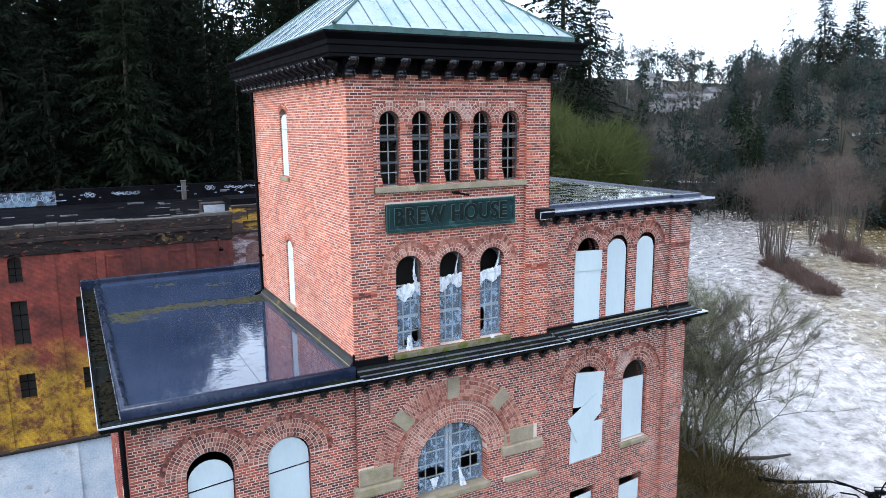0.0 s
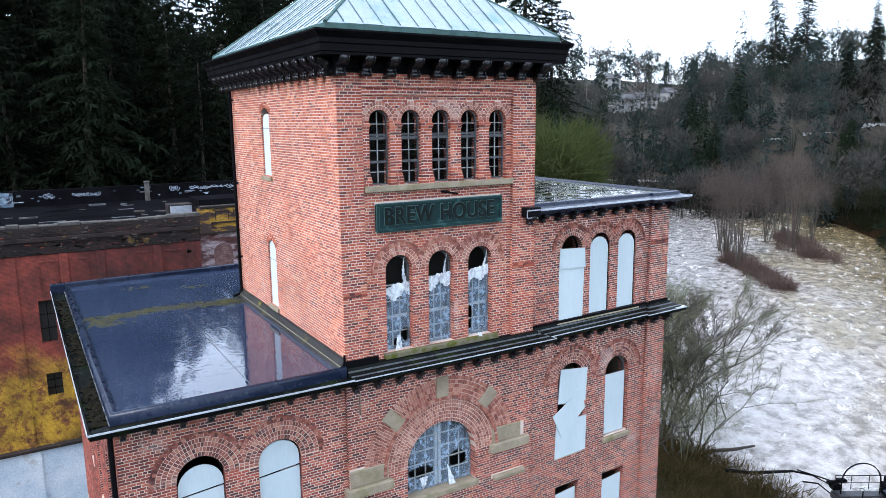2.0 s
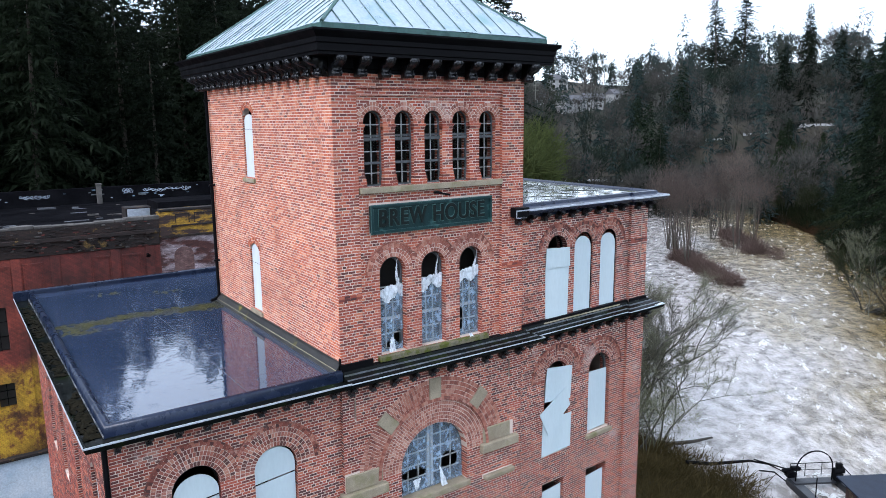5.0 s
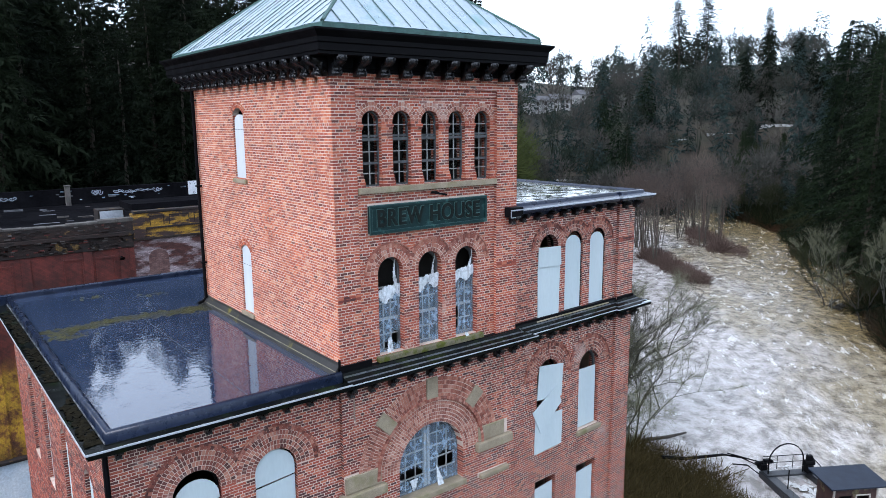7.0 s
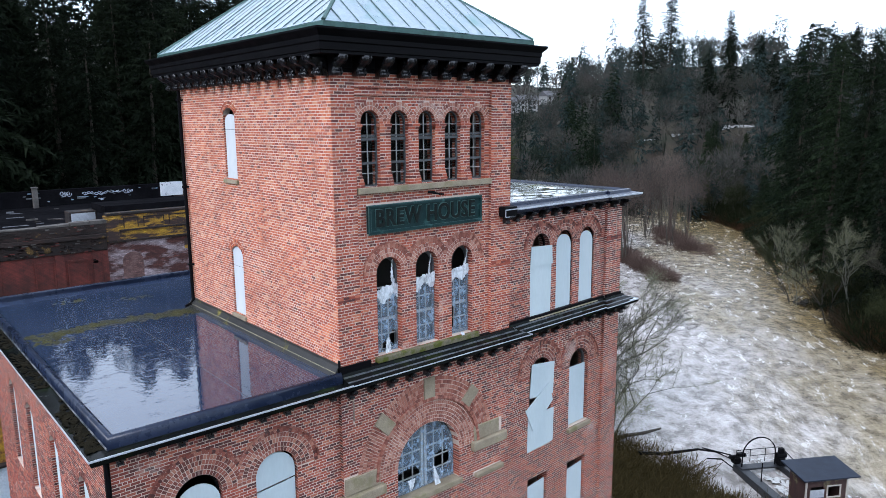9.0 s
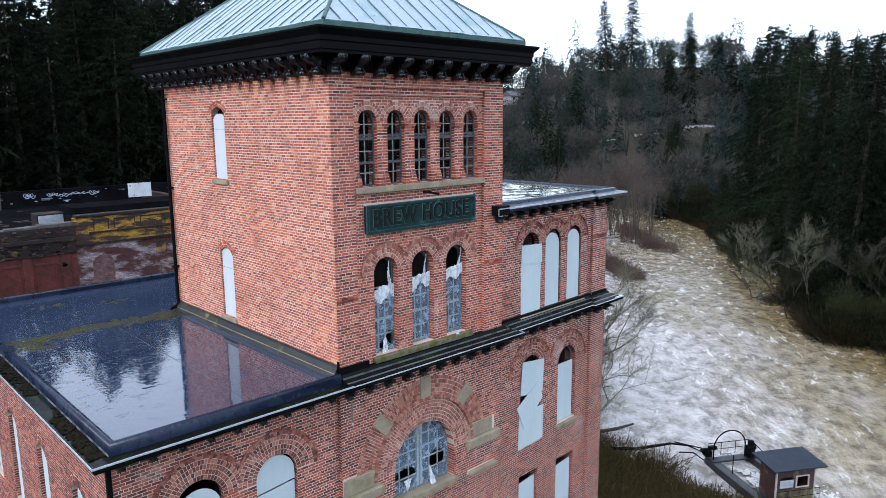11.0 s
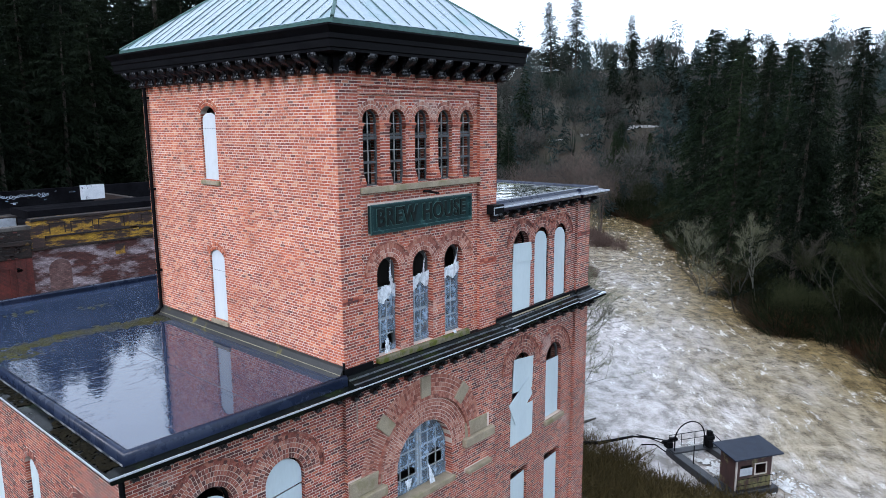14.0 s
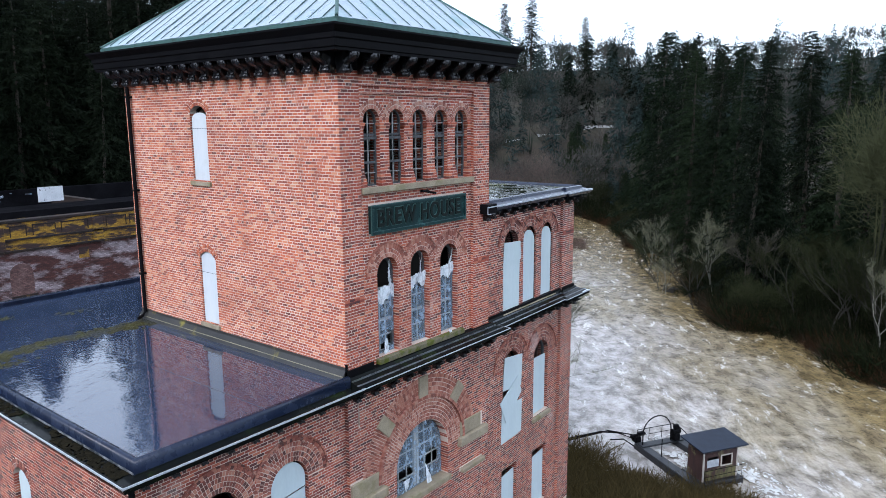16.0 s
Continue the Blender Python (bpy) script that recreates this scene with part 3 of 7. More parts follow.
def scroll_bracket(h, out, w):
    """A console with an S-shaped front edge: outline in (outwards, height) given to both cheeks, with a raised rim."""
    knots = [(1.0, -0.02), (1.02, -0.12), (0.97, -0.26), (0.82, -0.38), (0.60, -0.46), (0.47, -0.57), (0.46, -0.70), (0.55, -0.80), (0.58, -0.90), (0.48, -0.98), (0.30, -1.0)]
    line = []
    for i in range(len(knots) - 1):
        for q in (0.0, 0.5):
            a, b = knots[i], knots[i + 1]
            line.append((out * (a[0] + (b[0] - a[0]) * q), h * (a[1] + (b[1] - a[1]) * q)))
    prof = [(0, 0), (out, 0), *line, (0.10 * out, -h), (0, -h)]
    bm = bmesh.new()
    va = [bm.verts.new((-w / 2, -o, z)) for o, z in prof]
    vb = [bm.verts.new((w / 2, -o, z)) for o, z in prof]
    bm.faces.new(va)
    bm.faces.new(vb[::-1])
    for k in range(len(prof)):
        j = (k + 1) % len(prof)
        bm.faces.new((va[j], va[k], vb[k], vb[j]))
    for side in (-1, 1):
        tube(bm, [(side * w / 2, -o - 0.004, z) for o, z in line], 0.014, 5)
    tube(bm, [(-w * 0.6, -out * 0.42, -h * 0.88), (w * 0.6, -out * 0.42, -h * 0.88)], 0.055 * h / 0.4, 8)
    tube(bm, [(-w * 0.6, -out * 0.88, -h * 0.16), (w * 0.6, -out * 0.88, -h * 0.16)], 0.06 * h / 0.4, 8)
    bmesh.ops.recalc_face_normals(bm, faces=bm.faces)
    return bm


def set_brackets(first, spots):
    for k, m in enumerate(spots):
        ob = first if k == 0 else first.copy()
        if k:
            scene.collection.objects.link(ob)
        ob.matrix_basis = m


M_GLOSS = surface("wet_black_iron", (0.008, 0.008, 0.010), (0.018, 0.019, 0.022), 3.0, 30, 0.25, 0.4, bump=0.1)
b1 = part("bracket", scroll_bracket(0.44, 0.50, 0.20), M_GLOSS, house, "black scrolled cornice bracket", True)
spots = [pose(0.02 + 0.65 * i, -0.06, 26.97) for i in range(10)]
spots += [pose(-0.06, 0.10 + 0.575 * i, 26.97, 0, 0, -90) for i in range(17)]
spots += [pose(5.98, 0.10 + 0.575 * i, 26.97, 0, 0, 90) for i in range(5)]
set_brackets(b1, spots)

# ---- eaves of the wings and the belt cornice ----
bm = bmesh.new()
sweep(bm, [(-0.0, 0.0), (5.92, 0.0), (5.92, 0.22), (11.05, 0.22), (11.05, 0.12), (11.92, 0.12), (11.92, 6.0)], [(-0.05, 19.40), (0.10, 19.41), (0.12, 19.36), (0.14, 19.33), (0.50, 19.21), (0.50, 19.11), (0.42, 19.09), (0.34, 19.02), (0.12, 18.98), (0.06, 18.90), (-0.05, 18.88)])
part("cornice", bm, M_CORNICE, house, "wet black metal belt cornice with moss")
bm = bmesh.new()
sweep(bm, [(-0.0, 0.0), (5.92, 0.0), (5.92, 0.22), (11.05, 0.22), (11.05, 0.12), (11.92, 0.12), (11.92, 6.0)], [(0.492, 19.205), (0.495, 19.220), (0.512, 19.220), (0.515, 19.198), (0.502, 19.19)])
part("drip_edge", bm, M_EDGE, house, "thin pale metal drip edge")
# lighter grey ridges put in for wet gloss streaks and a flashing line
for ridge in ([(0.15, 19.325), (0.155, 19.352), (0.175, 19.348), (0.185, 19.312)], [(0.33, 19.265), (0.335, 19.283), (0.355, 19.277), (0.365, 19.252)]):
    bm = bmesh.new()
    sweep(bm, [(-0.0, 0.0), (5.92, 0.0), (5.92, 0.22), (11.05, 0.22), (11.05, 0.12), (11.92, 0.12), (11.92, 6.0)], ridge)
    part("cornice_lap", bm, M_CORNICELINE, house, "raised grey line put in for wet gloss streaks and a flashing line")
EAVE_C = [(-5.16, 14.2), (-5.16, 0.12), (-0.03, 0.12)]
EAVE_L = [(-5.25, 14.2), (-5.25, 0.02), (-0.03, 0.02)]
bm = bmesh.new()
sweep(bm, EAVE_C, [(0.08, 19.37), (0.13, 19.45), (0.19, 19.475), (0.245, 19.455), (0.27, 19.40), (0.275, 19.19)])
part("roof_curb", bm, M_GUTTER, house, "rolled blue-black membrane roof curb", True)
bm = bmesh.new()
sweep(bm, EAVE_L, [(0.05, 19.36), (0.17, 19.22), (0.18, 19.19), (0.55, 19.18), (0.60, 19.29), (0.64, 19.29), (0.645, 19.24), (0.60, 19.14), (0.42, 19.06), (0.12, 19.0), (0.06, 18.92), (-0.05, 18.9)])
part("gutter", bm, M_CORNICE, house, "wide wet box gutter lined with dark membrane")
bm = bmesh.new()
sweep(bm, EAVE_L, [(0.640, 19.275), (0.642, 19.300), (0.658, 19.300), (0.662, 19.265), (0.65, 19.255)])
part("drip_edge", bm, M_EDGE, house, "thin pale metal drip edge")
EAVE_R = [(5.93, 0.22), (11.05, 0.22), (11.05, 0.12), (11.92, 0.12), (11.92, 9.0)]
bm = bmesh.new()
sweep(bm, EAVE_R, [(-0.05, 23.02), (0.05, 23.10), (0.13, 23.15), (0.2, 23.13), (0.22, 23.06), (0.48, 23.0), (0.49, 22.94), (0.42, 22.86), (0.12, 22.80), (0.06, 22.70), (-0.05, 22.68)])
part("cornice", bm, M_GUTTER, house, "wet blue-black roof eave")
bm = bmesh.new()
sweep(bm, EAVE_R, [(0.475, 22.985), (0.48, 23.012), (0.505, 23.012), (0.51, 22.965), (0.495, 22.955)])
part("drip_edge", bm, M_EDGE, house, "thin pale metal drip edge")
# small return of the eave against the tower
part("eave_return", boxes((5.44, 5.93, -0.30, -0.008, 22.80, 23.08), bevel=0.02), M_BLACK, house, "black boxed end of the eave")
part("drip_edge", boxes((5.42, 5.95, -0.33, -0.304, 22.99, 23.02), (5.418, 5.437, -0.32, -0.304, 22.80, 22.985), (5.44, 5.80, -0.32, -0.304, 22.79, 22.81)), M_EDGE, house)
b2 = part("bracket", scroll_bracket(0.24, 0.34, 0.10), M_GLOSS, house, "small black cornice bracket", True)
spots = [pose(0.2 + 0.61 * i, -0.03, 19.0) for i in range(10)]
spots += [pose(6.35 + 0.62 * i, 0.19, 19.0) for i in range(8)] + [pose(11.2, 0.09, 19.0), pose(11.80, 0.09, 19.0)]
spots += [pose(6.3 + 0.60 * i, 0.19, 22.80) for i in range(8)] + [pose(11.2, 0.09, 22.80), pose(11.80, 0.09, 22.80)]
spots += [pose(-5.2 + 0.62 * i, 0.09, 19.02) for i in range(9)]
spots += [pose(5.66, -0.02, 22.82), pose(11.95, 0.3, 19.0, 0, 0, 90), pose(11.95, 0.9, 19.0, 0, 0, 90), pose(11.95, 0.3, 22.8, 0, 0, 90)]
set_brackets(b2, spots)
M_SHEEN = surface("wet_zinc_sheet", (0.70, 0.73, 0.76), (0.82, 0.85, 0.87), 2.0, 20, 0.12, 0.25, bump=0.05, metal=0.9, grain=0.1)
# sheet of wet metal at the free end of the belt cornice
part("cornice_cap", boxes((11.92, 12.39, -0.36, 1.6, 19.215, 19.235)), M_SHEEN, house, "pale metal sheet on the cornice end")


# ---- flat roofs ----
def wet_roof(name, base1, base2):
    m = bpy.data.materials.new(name)
    m.use_nodes = True
    nt = m.node_tree
    b = nt.nodes["Principled BSDF"]
    pos = nt.nodes.new("ShaderNodeNewGeometry").outputs["Position"]
    pool = noise_tex(nt, 0.45, 5, 0.6, vec=pos)
    grit = noise_tex(nt, 30, 3, 0.6, vec=pos)
    col = ramp(nt, pool, [(0.35, base1), (0.65, base2)])
    col = mix(nt, 1.0, col, ramp(nt, grit, [(0.2, (0.7, 0.7, 0.7)), (0.8, (1, 1, 1))]), "MULTIPLY")
    nt.links.new(col, b.inputs["Base Color"])
    nt.links.new(ramp(nt, pool, [(0.35, (0.0,) * 3), (0.7, (0.05,) * 3)]), b.inputs["Roughness"])
    b.inputs["Specular IOR Level"].default_value = 1.0
    ripple = noise_tex(nt, 7.0, 2, 0.5, vec=pos, stretch=(1.0, 0.8, 1.0))
    bn = nt.nodes.new("ShaderNodeBump")
    bn.inputs["Strength"].default_value, bn.inputs["Distance"].default_value = 0.06, 0.05
    # slight swell of the film of water, and small wrinkles and blisters that stand out of it
    flaw = ramp(nt, noise_tex(nt, 5.5, 3, 0.55, vec=pos, stretch=(0.55, 1.3, 1.0)), [(0.60, (0, 0, 0)), (0.68, (1, 1, 1))])
    nt.links.new(math_node(nt, "ADD", math_node(nt, "MULTIPLY", ripple, 0.45), math_node(nt, "MULTIPLY", flaw, 0.30)), bn.inputs["Height"])
    nt.links.new(bn.outputs[0], b.inputs["Normal"])
    return m


M_ROOF = wet_roof("wet_slate_blue_roof_membrane", (0.023, 0.036, 0.070), (0.042, 0.058, 0.100))
M_SEAM = surface("membrane_lap_seam", (0.05, 0.06, 0.075), (0.10, 0.11, 0.13), 3, 30, 0.2, bump=0.1)
M_MOSS = surface("wet_olive_moss", (0.022, 0.023, 0.007), (0.055, 0.052, 0.011), 2.0, 50, 0.6, bump=0.8, spec=0.15, stain=(0.022, 0.026, 0.03), stain_scale=1.1, stain_at=(0.45, 0.6))
part("flat_roof", boxes((-5.30, -0.0, 0.0, 14.2, 19.20, 19.36), (0.0, 12.0, 9.36, 14.2, 19.20, 19.36)), M_ROOF, house, "wet slate-blue membrane flat roof with standing water")
M_ROOF2 = surface("wet_mossy_roof_membrane", (0.012, 0.016, 0.013), (0.03, 0.034, 0.02), 0.7, 6, 0.5, 0.8, bump=0.3, spec=0.0, stain=(0.07, 0.075, 0.02), stain_scale=0.6, stain_at=(0.5, 0.62))
nt_ = M_ROOF2.node_tree
wet_ = noise_tex(nt_, 1.6, 6, 0.7, vec=nt_.nodes.new("ShaderNodeNewGeometry").outputs["Position"], stretch=(0.7, 1.3, 1))
nt_.links.new(ramp(nt_, wet_, [(0.47, (0.02,) * 3), (0.55, (0.7,) * 3)]), nt_.nodes["Principled BSDF"].inputs["Roughness"])
nt_.links.new(ramp(nt_, wet_, [(0.47, (0.6,) * 3), (0.55, (0.02,) * 3)]), nt_.nodes["Principled BSDF"].inputs["Specular IOR Level"])
nt_.nodes["Bump"].inputs["Strength"].default_value = 0.05
part("flat_roof", boxes((5.93, 11.94, 0.2, 9.0, 22.90, 23.07)), M_ROOF2, house, "wet mossy membrane flat roof")
part("parapet_cap", boxes((-5.9, 12.0, 14.15, 14.40, 19.15, 19.52), bevel=0.02), M_GUTTER, house, "grey metal roof edge")
part("roof_seam", boxes((-2.33, -2.305, 0.05, 8.5, 19.355, 19.3635)), M_SEAM, house)
M_WORN = surface("worn_pale_membrane_edge", (0.10, 0.11, 0.12), (0.34, 0.35, 0.36), 5, 40, 0.6, bump=0.3, stain=(0.02, 0.025, 0.03), stain_scale=3.0, stain_at=(0.42, 0.55))
part("worn_edge", boxes((-5.456, -5.437, -0.12, 14.1, 19.20, 19.235)), M_WORN, house, "pale worn edge of the roof curb")
# low band of moss and silt across the roof
mv, mf, mr = [], [], random.Random(5)


def moss_clump(x, y, w, z):
    k = len(mv)
    mv.append((x, y, z + 0.012 + 0.02 * mr.random()))
    for q in range(6):
        a = q * 1.0472 + mr.random() * 0.6
        ww = w * (0.6 + 0.7 * mr.random())
        mv.append((x + ww * 1.5 * math.cos(a), y + ww * math.sin(a), z))
    mf.extend((k, k + 1 + q, k + 1 + (q + 1) % 6) for q in range(6))


for i in range(1500):
    x = -5.2 + 5.15 * mr.random()
    dense = 0.55 + 0.9 * noise.noise(Vector((x * 0.7, 0, 2)))
    if mr.random() > dense:
        continue
    moss_clump(x, 8.72 + 0.12 * math.sin(x * 1.7) + mr.gauss(0, 0.17), 0.03 + 0.07 * mr.random(), 19.361)
for x0, y0, n_ in ((-4.6, 7.8, 60), (-4.7, 8.3, 60), (-0.35, 8.4, 50), (-1.2, 11.6, 25), (-3.0, 12.6, 25)):
    for i in range(n_):
        moss_clump(x0 + mr.gauss(0, 0.28), y0 + mr.gauss(0, 0.14), 0.02 + 0.05 * mr.random(), 19.361)
moss = raw("moss", mv, mf, M_MOSS, house, "broken band of wet olive moss on the roof")
moss["kind"] = "stuff"
# cant flashing along the tower foot
bm = bmesh.new()
vs = [bm.verts.new(p) for p in ((-0.02, 0.0, 19.66), (-0.035, 0.0, 19.66), (-0.05, 0.0, 19.59), (-0.19, 0.0, 19.362), (-0.02, 0.0, 19.362))]
f = bm.faces.new(vs)
r = bmesh.ops.extrude_face_region(bm, geom=[f])
for v in r["geom"]:
    if isinstance(v, bmesh.types.BMVert):
        v.co.y = 9.30
bmesh.ops.recalc_face_normals(bm, faces=bm.faces)
M_FLASH = surface("grey_flashing_with_lichen", (0.022, 0.022, 0.022), (0.05, 0.048, 0.044), 1.5, 30, 0.4, bump=0.2, stain=(0.20, 0.17, 0.03), stain_scale=1.1, stain_at=(0.6, 0.72))
part("flashing", bm, M_FLASH, house, "grey lapped flashing at the tower foot")
bm = bmesh.new()
tube(bm, [(-0.135, 0.0, 19.456), (-0.135, 9.28, 19.456)], 0.012, 5)
part("flashing_lap", bm, surface("pale_lichened_lap", (0.16, 0.15, 0.10), (0.34, 0.31, 0.20), 2.0, 30, 0.6, bump=0.2, stain=(0.08, 0.08, 0.07), stain_scale=1.5), house, "pale lapped edge of the flashing")
part("flashing", boxes((-0.06, 0.9, -0.06, -0.01, 19.38, 19.58), (-0.06, -0.01, -0.06, 0.0, 19.36, 19.75), bevel=0.008), M_BLACK, house, "black metal corner flashing")
part("flashing", boxes((0.66, 5.95, -0.05, 0.09, 19.36, 19.415), (5.92, 11.06, 0.13, 0.3, 19.36, 19.47), (11.06, 11.95, 0.05, 0.13, 19.36, 19.50)), M_BLACK, house, "dark base flashing")
M_LITTER = surface("sodden_black_leaves", (0.006, 0.006, 0.004), (0.022, 0.018, 0.010), 6, 40, 0.9, bump=0.3, spec=0.05)
# sodden leaves lying in the side gutter
lv, lf, lr = [], [], random.Random(17)
for i in range(900):
    x, y = -5.47 - 0.30 * lr.random(), 0.0 + 13.8 * lr.random() ** 1.3
    if noise.noise(Vector((x * 2, y * 0.9, 0))) < -0.05:
        continue
    a, w, h = lr.random() * 6.28, 0.03 + 0.05 * lr.random(), 0.015 + 0.02 * lr.random()
    k = len(lv)
    for da, hh in ((0, h), (1.6, 0.004), (3.1, h * 0.7), (4.7, 0.004)):
        lv.append((x + w * math.cos(a + da), y + w * math.sin(a + da), 19.190 + hh))
    lf.append((k, k + 1, k + 2, k + 3))
litter = raw("leaf_litter", lv, lf, M_LITTER, house, "sodden dark leaf litter in the gutter")
litter["kind"] = "stuff"
# rain pipe
bm = bmesh.new()
tube(bm, [(-0.10, 9.0, 26.7), (-0.10, 9.0, 20.0), (-0.10, 9.0, 19.62), (-0.22, 8.95, 19.50), (-0.42, 8.9, 19.46)], 0.055, 10)
part("downpipe", bm, M_BLACK, house, "black iron downpipe")
part("downpipe_collar", boxes((-0.18, -0.0, 8.92, 9.08, 26.2, 26.26), (-0.18, 0.0, 8.92, 9.08, 23.4, 23.46), (-0.18, 0.0, 8.92, 9.08, 20.8, 20.86)), M_BLACK, house)
bm = bmesh.new()
tube(bm, [(-5.45, 0.0, 18.95), (-5.45, 0.0, 3.0)], 0.06, 8)
part("downpipe", bm, M_BLACK, house, "black iron downpipe")


# ---- windows, boards and torn plastic ----
M_GLASS = bpy.data.materials.new("dirty_window_glass")
M_GLASS.use_nodes = True
g = M_GLASS.node_tree.nodes["Principled BSDF"]
g.inputs["Base Color"].default_value = (0.35, 0.40, 0.42, 1)
g.inputs["Roughness"].default_value, g.inputs["Transmission Weight"].default_value, g.inputs["IOR"].default_value = 0.08, 1.0, 1.3


def plastic_material():
    m = bpy.data.materials.new("milky_torn_polythene")
    m.use_nodes = True
    nt = m.node_tree
    b = nt.nodes["Principled BSDF"]
    pos = nt.nodes.new("ShaderNodeNewGeometry").outputs["Position"]
    f = noise_tex(nt, 4, 7, 0.74, vec=pos, stretch=(1.3, 1.0, 1.1))
    b.inputs["Base Color"].default_value = (0.48, 0.64, 0.82, 1)
    b.inputs["Roughness"].default_value = 0.28
    nt.links.new(ramp(nt, f, [(0.36, (0.14,) * 3), (0.54, (0.30,) * 3), (0.72, (0.85,) * 3)]), b.inputs["Alpha"])
    bn = nt.nodes.new("ShaderNodeBump")
    bn.inputs["Strength"].default_value, bn.inputs["Distance"].default_value = 0.9, 0.05
    nt.links.new(noise_tex(nt, 9, 3, 0.6, vec=pos, stretch=(1.6, 1, 0.7)), bn.inputs["Height"])
    nt.links.new(bn.outputs[0], b.inputs["Normal"])
    return m


M_PLASTIC = plastic_material()
M_FOLDS0 = surface("bunched_white_polythene", (0.66, 0.72, 0.77), (0.84, 0.87, 0.90), 8, 30, 0.35, bump=0.8, grain=0.15)


def film_folds():
    m = M_FOLDS0
    nt = m.node_tree
    pos = nt.nodes.new("ShaderNodeNewGeometry").outputs["Position"]
    nt.links.new(ramp(nt, noise_tex(nt, 7, 5, 0.7, vec=pos, stretch=(1.5, 1, 0.8)), [(0.30, (0.35,) * 3), (0.55, (0.97,) * 3)]), nt.nodes["Principled BSDF"].inputs["Alpha"])
    return m


M_FOLDS = film_folds()


def arched_frame(plane, h, back, t, d, mat=None, name="window", label=""):
    """A frame that follows an arched opening: bars of width t and depth d."""
    bm = bmesh.new()
    c, w, z0, zs, rise = h["c"], h["w"], h["z0"], h["zs"], h["rise"]
    k = 14
    outer = [(c - w / 2, z0)] + [(c - w / 2 * math.cos(math.pi * i / k), zs + rise * math.sin(math.pi * i / k)) for i in range(k + 1)] + [(c + w / 2, z0)]
    wi, ri = w / 2 - t, max(rise - t, 0.0)
    inner = [(c - wi, z0 + t)] + [(c - wi * math.cos(math.pi * i / k), zs + ri * math.sin(math.pi * i / k)) for i in range(k + 1)] + [(c + wi, z0 + t)]
    rings = []
    for o in (-back, -back - d):
        rings.append(([bm.verts.new(spot(plane, u, z, o)) for u, z in outer], [bm.verts.new(spot(plane, u, z, o)) for u, z in inner]))
    n = len(outer)
    for i in range(n):
        j = (i + 1) % n
        for (o, q), s in ((rings[0], 1), (rings[1], -1)):
            bm.faces.new((o[i], o[j], q[j], q[i]))
        bm.faces.new((rings[0][1][i], rings[0][1][j], rings[1][1][j], rings[1][1][i]))
        bm.faces.new((rings[0][0][i], rings[0][0][j], rings[1][0][j], rings[1][0][i]))
    bmesh.ops.recalc_face_normals(bm, faces=bm.faces)
    return part(name, bm, mat or M_FRAME, house, label)


def bar(plane, u0, u1, z0, z1, back, d, parent, name="glazing_bar", mat=None):
    bm = bmesh.new()
    a, b = spot(plane, u0, z0, -back), spot(plane, u1, z1, -back - d)
    box(bm, min(a.x, b.x), max(a.x, b.x), min(a.y, b.y), max(a.y, b.y), min(a.z, b.z), max(a.z, b.z))
    return part(name, bm, mat or M_FRAME, parent)


def flat_shape(plane, outline, back, d, mat, parent, name, label="", bevel=0.0):
    """A flat board with thickness from an outline of (u, z)."""
    bm = bmesh.new()
    f = bm.faces.new([bm.verts.new(spot(plane, u, z, -back)) for u, z in outline])
    r = bmesh.ops.extrude_face_region(bm, geom=[f])
    for v in r["geom"]:
        if isinstance(v, bmesh.types.BMVert):
            v.co -= plane[2] * d
    bmesh.ops.recalc_face_normals(bm, faces=bm.faces)
    return part(name, bm, mat, parent, label)


def arch_outline(c, w, z0, zs, rise, k=14):
    return [(c - w / 2, z0), (c + w / 2, z0)] + [(c + w / 2 * math.cos(math.pi * i / k), zs + rise * math.sin(math.pi * i / k)) for i in range(k + 1)]


def pane(plane, u0, u1, z0, z1, back, parent, top=None):
    out = [(u0, z0), (u1, z0), (u1, z1), (u0, z1)]
    ob = flat_shape(plane, out, back, 0.004, M_GLASS, parent, "pane")
    return ob


FP = facing_front(0.10)
# five small sash windows at the top
rng = random.Random(4)
for h in UP:
    win = arched_frame(FP, h, 0.12, 0.038, 0.07, label="weathered grey sash window with broken panes")
    c, w = h["c"], h["w"]
    l, r = c - w / 2 + 0.05, c + w / 2 - 0.05
    bar(FP, l - 0.05, r + 0.05, 25.04, 25.11, 0.10, 0.10, win, "transom")
    bar(FP, l, r, 25.13, 25.18, 0.13, 0.05, win, "rail")
    bar(FP, c - 0.010, c + 0.010, 23.97, 25.7, 0.13, 0.03, win, mat=M_MUNTIN)
    for z in (25.42, 24.77, 24.24):
        bar(FP, l, r, z - 0.010, z + 0.010, 0.13, 0.03, win, mat=M_MUNTIN)
    bar(FP, l, r, 24.46, 24.52, 0.115, 0.06, win, "rail")
    for z0, z1 in ((23.98, 24.22), (24.26, 24.46), (24.53, 24.75), (24.79, 25.01), (25.19, 25.40)):
        for u0, u1 in ((l, c - 0.013), (c + 0.013, r)):
            if rng.random() > 0.62:
                pane(FP, u0, u1, z0, z1, 0.155, win)
